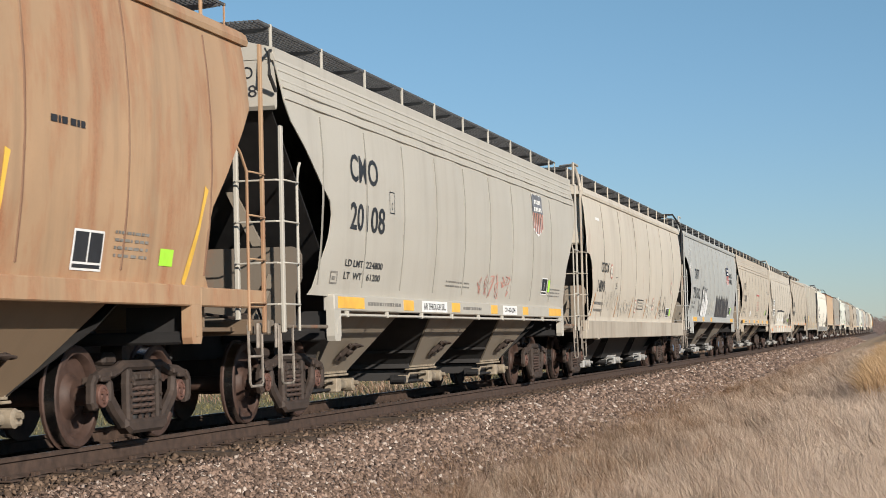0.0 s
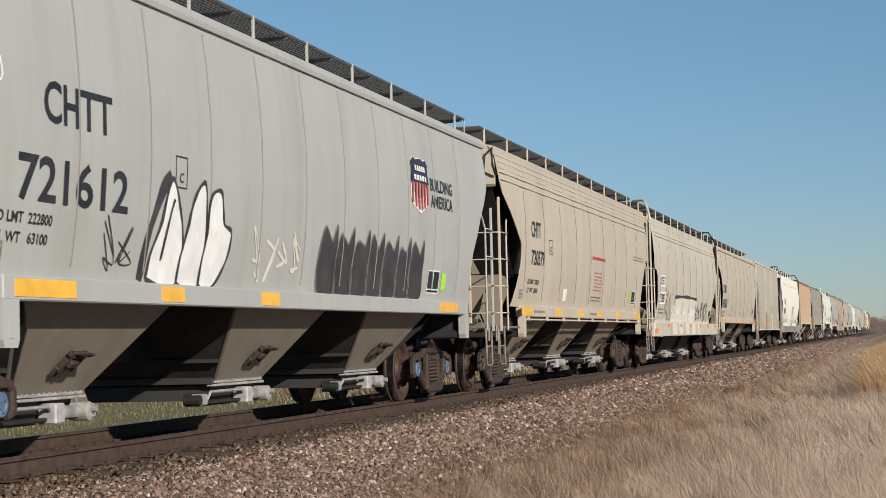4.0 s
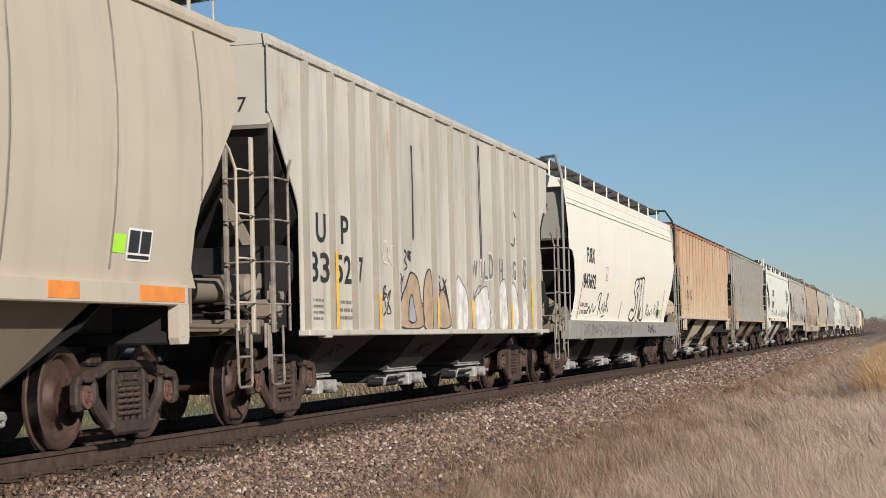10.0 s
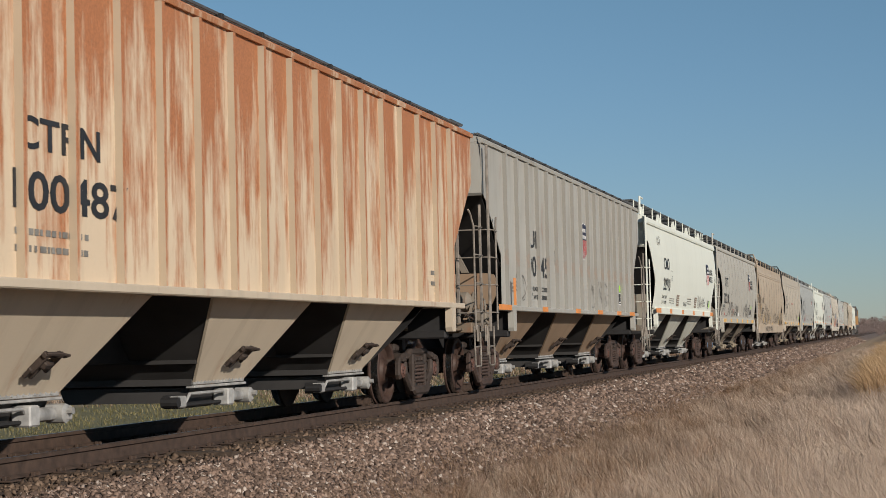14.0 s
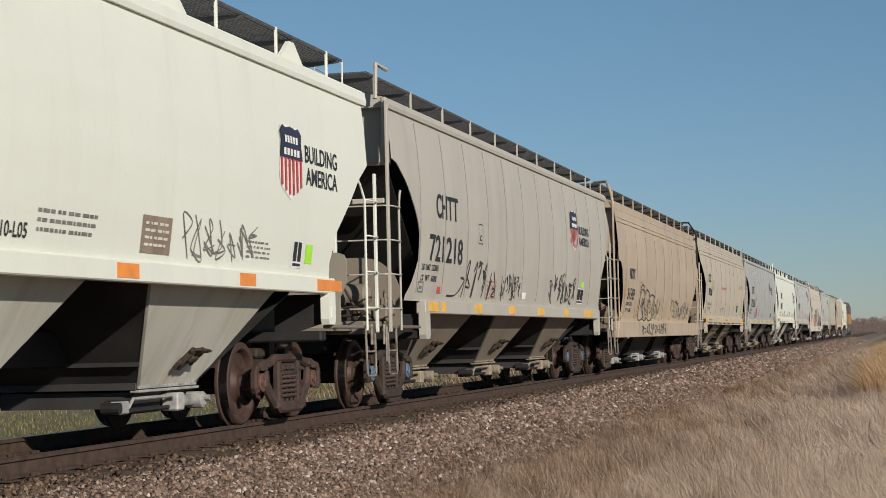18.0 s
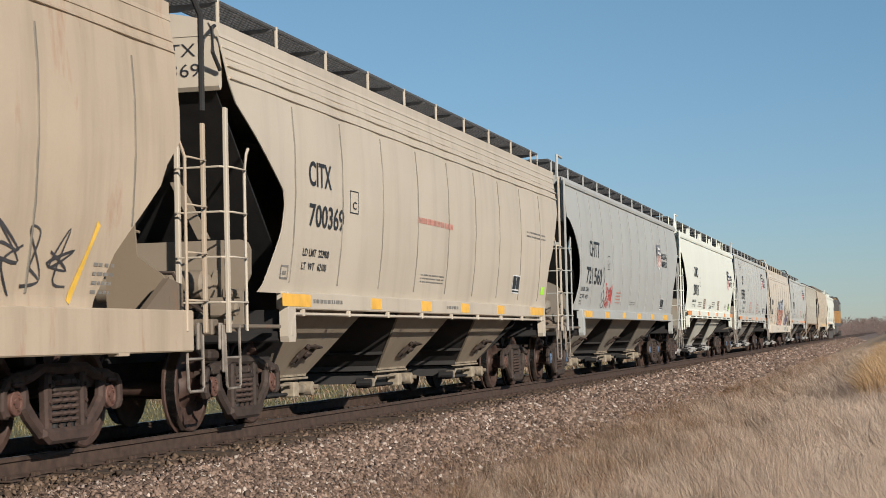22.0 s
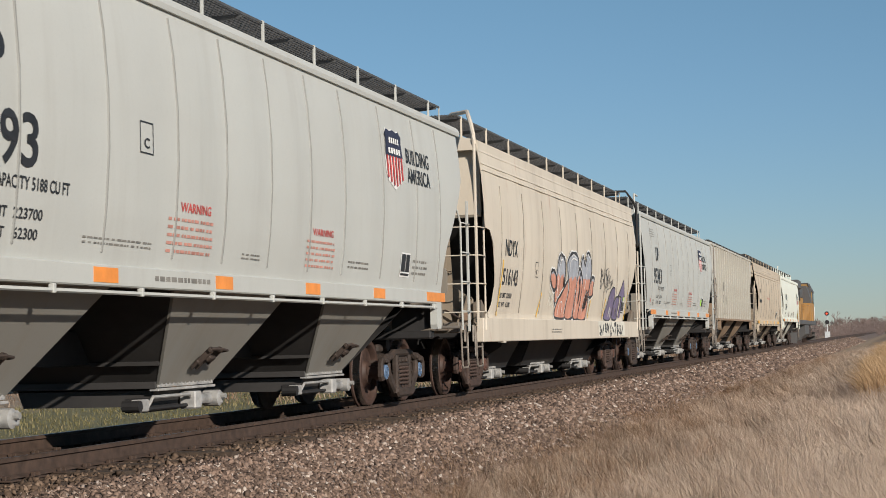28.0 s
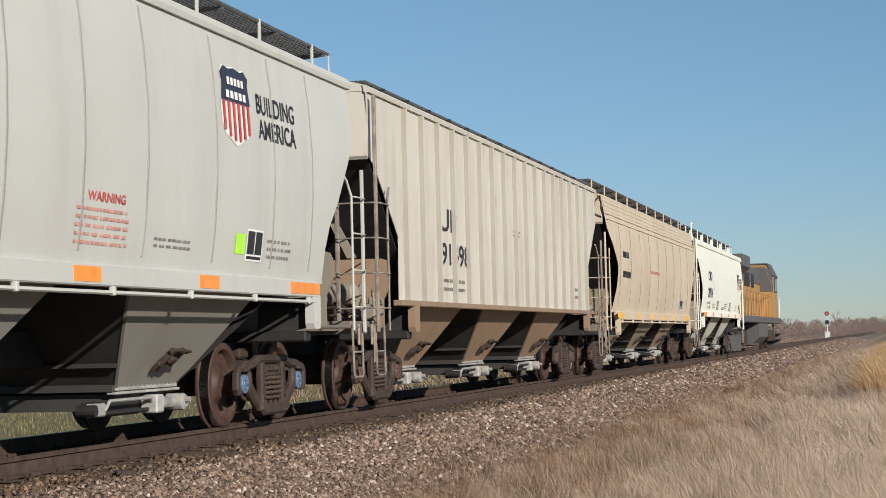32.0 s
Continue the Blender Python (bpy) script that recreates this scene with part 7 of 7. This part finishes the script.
def stones(name, x, y, size, material, label, lift=0.0, seed=1):
    """Broken stones, each a knocked-about block turned at random."""
    g = np.random.default_rng(seed)
    n = len(x)
    v = CUBE_V[None] * g.uniform(0.55, 1.0, (n, 1, 3)) + g.uniform(-0.42, 0.42, (n, 8, 3))
    q = g.normal(size=(n, 4))
    q /= np.linalg.norm(q, axis=1, keepdims=True)
    w, a, b, c = q.T
    R = np.stack([np.stack([1 - 2 * (b * b + c * c), 2 * (a * b - c * w), 2 * (a * c + b * w)], -1),
                  np.stack([2 * (a * b + c * w), 1 - 2 * (a * a + c * c), 2 * (b * c - a * w)], -1),
                  np.stack([2 * (a * c - b * w), 2 * (b * c + a * w), 1 - 2 * (a * a + b * b)], -1)], 1)
    v = np.einsum("nij,nkj->nki", R, v) * size[:, None, None]
    pos = np.stack([x, y, height_at(x, y) + lift + g.uniform(-0.3, 0.9, n) * size], -1)
    v = (v + pos[:, None]).reshape(-1, 3)
    f = (CUBE_F[None] + 8 * np.arange(n)[:, None, None]).reshape(-1, 4)
    ob = new(name, cloud_mesh(name, v, f, material))
    return tagged(ob, label, "ballast", kind="stuff")


g = np.random.default_rng(11)


def along(n, near, far, power):
    """Places along the track, thinning out with distance."""
    u = g.uniform(0, 1, n)
    return near * (far / near) ** (u ** power)


n = 125000
y = along(n, 9.5, 260, 1.0)
x = 1.36 + 1.75 * g.uniform(0, 1, n) ** 0.95 + g.normal(0, 0.05, n)
stones("ballast", x, y, g.uniform(0.011, 0.027, n) * np.clip(y / 17, 0.9, 6) ** 0.66, STONE, "crushed grey and pinkish ballast stones on the shoulder", 0.0, 2)
n = 20000
y = along(n, 9.5, 70, 1.0)
x = np.where(g.uniform(0, 1, n) < 0.45, g.uniform(0.95, 1.46, n), g.uniform(-1.6, 1.42, n))
up_on = np.where(x > 0.95, 0.055 * g.uniform(0, 1, n) ** 2, 0.0)
stones("sooty_ballast", x, y, g.uniform(0.013, 0.028, n), STONE_DIRTY, "dark brown dirty ballast between the ties", -0.01 + up_on, 3)


def wave(x, y, k, ph):
    """Smooth uneven patches over the ground, from -1 to 1."""
    return (np.sin(1.9 * k * x + 0.6 * k * y + ph) + np.sin(-1.1 * k * x + 0.9 * k * y + 2.1 * ph) + np.sin(3.3 * k * x - 0.35 * k * y + 0.7 * ph) * 0.6) / 2.6


def blades(name, x, y, tall, wide, lean, material, label, seed=1, base=None):
    """Grass: each blade a tapered strip that bends over, two quads long."""
    g = np.random.default_rng(seed)
    n = len(x)
    z = (height_at(x, y) if base is None else base) - 0.02
    turn = g.uniform(0, 2 * np.pi, n)
    sway = 0.55 * np.stack([np.sin(7.3 * x + 2.9 * y), np.cos(5.1 * x - 3.7 * y)], -1) if name == "dry_grass" else 0.0
    out = np.stack([np.cos(turn), np.sin(turn)], -1) * (np.abs(g.normal(0, 1, n)) * lean)[:, None] + sway + np.stack([-0.42 - 0.30 * wave(x, y, 0.9, 1.0), 0.10 + 0.45 * wave(x, y, 0.7, 4.0)], -1) * (1.0 if name != "field_grass" else 0.3)
    flat = g.uniform(0, 2 * np.pi, n)
    side = np.stack([np.cos(flat), np.sin(flat), np.zeros(n)], -1) * (wide / 2)[:, None]
    rows = []
    for h, bend, w in ((0.0, 0.0, 1.0), (0.55, 0.32, 0.8), (1.0, 1.0, 0.12)):
        c = np.stack([x + out[:, 0] * tall * bend, y + out[:, 1] * tall * bend, z + tall * h * (1 - 0.25 * bend * np.linalg.norm(out, axis=1))], -1)
        rows += [c - side * w, c + side * w]
    v = np.stack(rows, 1).reshape(-1, 3)
    f = (np.array([(0, 1, 3, 2), (2, 3, 5, 4)])[None] + 6 * np.arange(n)[:, None, None]).reshape(-1, 4)
    ob = new(name, cloud_mesh(name, v, f, material))
    return tagged(ob, label, "grass", kind="stuff")


def tufted(n, x0, x1, near, far, spread=0.09, per=14, power=1.0):
    """Blade places gathered in tufts."""
    k = n // per
    ty = along(k, near, far, power)
    tx = x0 + (x1 - x0) * g.uniform(0, 1, k)
    s = spread * g.uniform(0.5, 1.6, k)
    return (np.repeat(tx, per) + g.normal(0, 1, k * per) * np.repeat(s, per), np.repeat(ty, per) + g.normal(0, 1, k * per) * np.repeat(s, per) * 1.4,
            np.repeat(g.uniform(0.7, 1.25, k), per))


x, y, h = tufted(170000, 3.05, 10.5, 11.0, 110.0, 0.12)
edge = np.clip((x - 2.8) / 1.3, 0.3, 1.0) * (1.0 + 0.40 * wave(x, y, 1.0, 2.0)) * (1.0 + 0.35 * wave(x, y, 3.1, 5.0))
blades("dry_grass", x, y, 0.36 * h * edge * g.uniform(0.6, 1.2, len(x)), 0.0045 * np.clip(y / 16, 1, 5), 0.55, STRAW, "tall dry tan prairie grass on the verge", 4)
x, y, h = tufted(14000, 2.55, 3.5, 11.0, 60.0, 0.07, 7)
blades("sparse_grass", x, y, 0.20 * h * g.uniform(0.5, 1.2, len(x)), 0.0045 * np.clip(y / 16, 1, 4), 0.8, STRAW, "sparse dry grass creeping into the ballast", 5)
# a stand of golden grass on the rise
k = 9000
y = g.uniform(36, 60, k)
x = 7.15 + (y - 36) * 0.012 + np.abs(g.normal(0, 0.9, k))
blades("golden_grass", x, y, g.uniform(0.45, 0.85, k), np.full(k, 0.014), 0.5, GOLD, "taller golden orange grass on the rise", 6)
# the field across the track
x, y, h = tufted(26000, -23.0, -7.0, 10.0, 150.0, 0.30, 10)
blades("field_grass", x, y, 0.16 * h, 0.010 * np.clip(y / 20, 1, 6), 0.9, GREEN, "short olive green grass across the track", 7)
x, y, h = tufted(26000, -60.0, -5.0, 60.0, 420.0, 0.4, 10)
blades("far_dry_grass", x, y, 0.45 * h, 0.02 * np.clip(y / 40, 1, 6), 0.6, STRAW, "dry tan grass beyond the green strip", 8)


# ---- distant bare woods ----
def woods(name, k, x0, x1, y0, y1, tall, label, seed):
    g = np.random.default_rng(seed)
    per = 100
    tx, ty, th = g.uniform(x0, x1, k), g.uniform(y0, y1, k), tall * g.uniform(0.5, 1.25, k)
    gz = np.array([ground_height(a, b) for a, b in zip(tx, ty)])
    hh = np.repeat(th, per)
    n = k * per
    ang, rad, u = g.uniform(0, 2 * np.pi, n), np.sqrt(g.uniform(0, 1, n)), g.uniform(0, 1, n)
    spread = 0.42 * hh * (0.35 + 0.65 * np.sin(np.pi * np.clip(u, 0.1, 0.95)))
    a = np.stack([np.repeat(tx, per) + np.cos(ang) * rad * spread, np.repeat(ty, per) + np.sin(ang) * rad * spread, np.repeat(gz, per) + u * hh * 0.92], -1)
    d = np.stack([np.cos(ang) * 0.6 + g.normal(0, 0.4, n), np.sin(ang) * 0.6 + g.normal(0, 0.4, n), g.uniform(0.2, 1.0, n)], -1)
    b = a + d * (0.16 * hh)[:, None]
    w = np.stack([g.normal(size=n), g.normal(size=n), 0 * ang], -1)
    w = w / np.linalg.norm(w, axis=1, keepdims=True) * (0.022 * hh)[:, None]
    v = np.stack([a - w, a + w, b + 0.35 * w, b - 0.35 * w], 1).reshape(-1, 3)
    f = np.arange(k * per * 4).reshape(-1, 4)
    ob = new(name, cloud_mesh(name, v, f, BRANCH))
    return tagged(ob, label, "trees", kind="stuff")


woods("far_woods", 1900, -330, 90, 640, 950, 5.6, "line of bare brown winter trees on the horizon", 21)
woods("far_brush", 500, -60, 90, 420, 600, 2.4, "low bare brush near the horizon", 22)


# ---- lineside signal ----
def build_signal(x, y):
    z = ground_height(x, y)
    sg = empty("railway_signal", "two-headed lineside signal with a silver cabinet, upper lamp red", "signal")
    M_SILVER = plain("silver_paint", (0.62, 0.63, 0.62), 0.5, 0.2, 0.15, 3)
    part("cabinet", Shape().box(-0.42, 0.42, -0.35, 0.35, -0.1, 1.55, 0.04), M_SILVER, sg)
    part("cabinet_roof", Shape().box(-0.48, 0.48, -0.41, 0.41, 1.55, 1.63, 0.03), M_SILVER, sg)
    part("mast", Shape().tube([(0, 0, 1.5), (0, 0, 5.1)], 0.075, 10), M_SILVER, sg, "", 40)
    red, _, _, B = mat_new("red_signal_lamp")
    B.inputs["Base Color"].default_value = (0.5, 0.01, 0.005, 1)
    B.inputs["Emission Color"].default_value = (1.0, 0.05, 0.02, 1)
    B.inputs["Emission Strength"].default_value = 4.0
    for z0, lit in ((4.55, True), (3.15, False)):
        s = Shape()
        n = 16
        s.add([(0.36 * math.cos(2 * math.pi * k / n), dy, z0 + 0.36 * math.sin(2 * math.pi * k / n)) for dy in (-0.12, -0.06) for k in range(n)],
              [tuple(range(n))[::-1], tuple(range(n, 2 * n))] + [(k, (k + 1) % n, n + (k + 1) % n, n + k) for k in range(n)])
        s.box(-0.16, 0.16, -0.06, 0.22, z0 - 0.22, z0 + 0.22, 0.03)
        head = part("signal_head", s, BLACK, sg, "black round target")
        s = Shape().add([(0.13 * math.cos(2 * math.pi * k / n), -0.135, z0 + 0.13 * math.sin(2 * math.pi * k / n)) for k in range(n)] + [(0, -0.15, z0)], [(k, (k + 1) % n, n) for k in range(n)])
        part("lamp", s, red if lit else BLACK, head, "glowing red lamp" if lit else "dark lamp")
    sg.location = (x, y, z)
    return sg


build_signal(-3.6, 300.0)


# ---- a bare tree beside the signal ----
def bare_tree(x, y, tall):
    rng = random.Random(31)
    tr = empty("tree", "leafless grey-brown tree far down the line", "tree")
    trunk, crown = Shape(), Shape()

    def grow(s, p, d, length, r, level):
        q = p + d * length
        mid = (p + q) / 2 + Vector((rng.uniform(-1, 1), rng.uniform(-1, 1), 0)) * 0.05 * length
        target = trunk if level == 0 else crown
        target.tube([p, mid, q], r, 5)
        if level < 4:
            for _ in range(4 if level < 3 else 3):
                nd = (d + Vector((rng.uniform(-1, 1), rng.uniform(-1, 1), rng.uniform(-0.2, 0.7))) * 0.75).normalized()
                grow(s, p + (q - p) * rng.uniform(0.55, 1.0), nd, length * rng.uniform(0.5, 0.75), max(r * 0.55, 0.02), level + 1)

    grow(trunk, Vector((0, 0, -0.3)), Vector((0, 0, 1)), tall * 0.36, tall * 0.022, 0)
    part("trunk", trunk, BRANCH, tr, "", 40)
    part("crown", crown, BRANCH, tr, "crown of fine bare twigs")
    tr.location = (x, y, ground_height(x, y))
    return tr


bare_tree(-10.0, 540.0, 9.0)


# ---- locomotive ----
def build_locomotive(L):
    """A six-axle diesel: frame, long hood, cab, radiators, tank, two trucks, rails and steps; its hood end at y = 0."""
    yellow = paint("armour_yellow_paint", (0.42, 0.225, 0.065), 1.0, 0.0, 0.5, seed=30)
    grey = paint("harbour_grey_paint", (0.09, 0.09, 0.092), 0.4, 0.0, 0.5, seed=31)
    glass, _, _, B = mat_new("cab_glass")
    B.inputs["Base Color"].default_value = (0.02, 0.025, 0.03, 1)
    B.inputs["Roughness"].default_value = 0.08
    lo = empty("diesel_locomotive", "yellow and grey diesel locomotive pushing at the rear", "locomotive")
    f = L - 0.9
    part("frame", Shape().box(-1.5, 1.5, 0.7, f, 1.32, 1.62, 0.03), grey, lo)
    s = Shape().prism_y([(-0.95, 1.62), (-0.95, 3.75), (-0.75, 4.05), (0.75, 4.05), (0.95, 3.75), (0.95, 1.62)], 1.3, f - 5.6)
    part("long_hood", s, yellow, lo)
    part("hood_roof", Shape().prism_y([(-0.98, 3.72), (-0.78, 4.12), (0.78, 4.12), (0.98, 3.72), (0.9, 3.72), (0.7, 4.0), (-0.7, 4.0), (-0.9, 3.72)], 1.3, f - 5.6), grey, lo)
    part("radiator", Shape().prism_y([(-0.95, 3.35), (-1.48, 3.75), (-1.48, 4.25), (1.48, 4.25), (1.48, 3.75), (0.95, 3.35)], 1.5, 5.6), grey, lo)
    for k in range(9):
        y = 2.0 + k * 1.35
        if y < f - 7:
            part("hood_door", Shape().box(0.95, 0.975, y, y + 1.2, 1.75, 3.3, 0.01), yellow, lo)
    for y0, y1 in ((1.7, 5.4), (8.0, 11.0), (12.0, 13.6)):
        part("hood_grille", Shape().box(0.975, 1.0, y0, y1, 3.05, 3.72, 0.01), BLACK, lo, "black louvred grille")
    part("hood_top", Shape().box(-0.99, 0.99, 1.32, f - 7.85, 3.30, 4.06, 0.02), grey, lo)
    part("equipment_top", Shape().prism_y([(-1.49, 2.95), (-1.49, 3.3), (-1.21, 4.21), (1.21, 4.21), (1.49, 3.3), (1.49, 2.95)], f - 7.82, f - 5.61), grey, lo)
    part("cab_band", Shape().box(-1.53, 1.53, f - 5.58, f - 2.92, 3.15, 3.84, 0.02), grey, lo)
    part("exhaust_stack", Shape().box(-0.4, 0.4, 9.5, 10.6, 4.1, 4.42, 0.04), grey, lo)
    part("equipment_cab", Shape().prism_y([(-1.48, 1.62), (-1.48, 3.3), (-1.2, 4.2), (1.2, 4.2), (1.48, 3.3), (1.48, 1.62)], f - 7.8, f - 5.6), yellow, lo)
    part("cab", Shape().prism_y([(-1.52, 1.62), (-1.52, 3.85), (-1.2, 4.45), (1.2, 4.45), (1.52, 3.85), (1.52, 1.62)], f - 5.6, f - 2.9), yellow, lo)
    part("cab_bulkhead", Shape().box(-1.45, 1.45, f - 5.66, f - 5.605, 3.0, 4.2, 0.01), grey, lo)
    part("cab_roof", Shape().prism_y([(-1.56, 3.80), (-1.23, 4.50), (1.23, 4.50), (1.56, 3.80), (1.5, 3.80), (1.2, 4.44), (-1.2, 4.44), (-1.5, 3.80)], f - 5.65, f - 2.6), grey, lo)
    part("nose", Shape().prism([(f - 2.9, 1.62), (f - 1.3, 1.62), (f - 1.3, 2.9), (f - 1.5, 3.05), (f - 2.9, 3.3)], -1.2, 1.2), yellow, lo)
    for y0, y1 in ((f - 5.2, f - 4.3), (f - 4.1, f - 3.2)):
        w = part("cab_window", Shape().box(1.515, 1.545, y0, y1, 2.95, 3.75, 0.02), BLACK, lo)
        part("pane", Shape().box(1.545, 1.55, y0 + 0.06, y1 - 0.06, 3.01, 3.69), glass, w)
    part("fuel_tank", Shape().prism_y([(-1.42, 1.30), (-1.42, 0.65), (-1.1, 0.35), (1.1, 0.35), (1.42, 0.65), (1.42, 1.30)], L / 2 - 3.0, L / 2 + 3.0), grey, lo)
    for yc in (4.1, f - 3.6):
        t = part("truck", Shape().box(-0.25, 0.25, yc - 2.3, yc + 2.3, 0.55, 0.95, 0.05), TRUCK, lo)
        for side in (-1, 1):
            s = Shape()
            s.prism([(yc - 2.6, 0.75), (yc - 2.4, 0.95), (yc + 2.4, 0.95), (yc + 2.6, 0.75), (yc + 2.3, 0.55), (yc + 1.0, 0.50), (yc - 1.0, 0.50), (yc - 2.3, 0.55)], side * 1.10 - 0.07, side * 1.10 + 0.07)
            for q in (-1.9, 0, 1.9):
                s.box(side * 1.14 - 0.1, side * 1.14 + 0.1, yc + q - 0.22, yc + q + 0.22, 0.38, 0.80, 0.03)
            part("side_frame", s, TRUCK, t)
        for q in (-1.9, 0, 1.9):
            w = part("wheelset", shared(("wheel", False), lambda: wheel_mesh(CAP_RUST)), None, t)
            w.location = (0, yc + q, 0.457)
            AXLES.append(w)
    s = Shape()
    for k in range(12):
        y = 1.2 + (f - 8.6) * k / 11
        s.tube([(1.46, y, 1.62), (1.46, y, 2.72)], 0.022, 5)
    s.tube([(1.46, 1.2, 2.72), (1.46, f - 7.4, 2.72)], 0.022, 5)
    part("handrail", s, yellow, lo)
    for y, m in ((0.75, -1), (f - 0.05, 1)):
        s = Shape()
        for k in range(4):
            s.box(1.05, 1.5, y - 0.3, y + 0.3, 0.45 + 0.3 * k, 0.49 + 0.3 * k)
        s.box(1.02, 1.06, y - 0.32, y + 0.32, 0.4, 1.62)
        part("steps", s, grey, lo)
        s = Shape()
        s.tube([(1.4, y + 0.25 * m, 1.4), (1.4, y + 0.25 * m, 2.75), (0.5, y + 0.25 * m, 2.75)], 0.025, 6)
        part("end_rail", s, WHITE, lo, "", 40)
        s = Shape().prism([(y + 0.2 * m, 0.15), (y + 0.55 * m, 0.12), (y + 0.35 * m, 0.75), (y + 0.2 * m, 0.8)], -1.4, 1.4)
        part("pilot_plough", s, grey, lo)
        part("coupler", Shape().box(-0.14, 0.14, min(y, y + 0.8 * m), max(y, y + 0.8 * m), 0.72, 0.98, 0.03), TRUCK, lo)
    return lo


LOCO = build_locomotive(STOPS[-1] - STOPS[-2])
CARS.append((LOCO, STOPS[-2], None, STOPS[-1] - STOPS[-2]))


# ---- what moves ----
def motions():
    times_of = [float(k) for k in range(33)]
    for car, s0, K, L in CARS:
        for w in [o for o in car.children_recursive if o.name.startswith("wheelset")]:
            w["arc"] = s0 + w.parent.location.y + w.location.y
        walk(car, [(t, pose(0, s0 + travel(t), 0)) for t in times_of])
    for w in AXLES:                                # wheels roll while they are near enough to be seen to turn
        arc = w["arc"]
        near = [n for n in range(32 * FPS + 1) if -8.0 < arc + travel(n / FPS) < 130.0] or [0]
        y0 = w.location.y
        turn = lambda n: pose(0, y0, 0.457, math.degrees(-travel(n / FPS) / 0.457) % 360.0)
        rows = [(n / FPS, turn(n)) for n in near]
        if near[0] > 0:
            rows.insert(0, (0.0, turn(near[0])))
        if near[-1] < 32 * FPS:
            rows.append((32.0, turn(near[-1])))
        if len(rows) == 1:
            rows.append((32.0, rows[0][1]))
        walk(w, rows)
        del w["arc"]


motions()
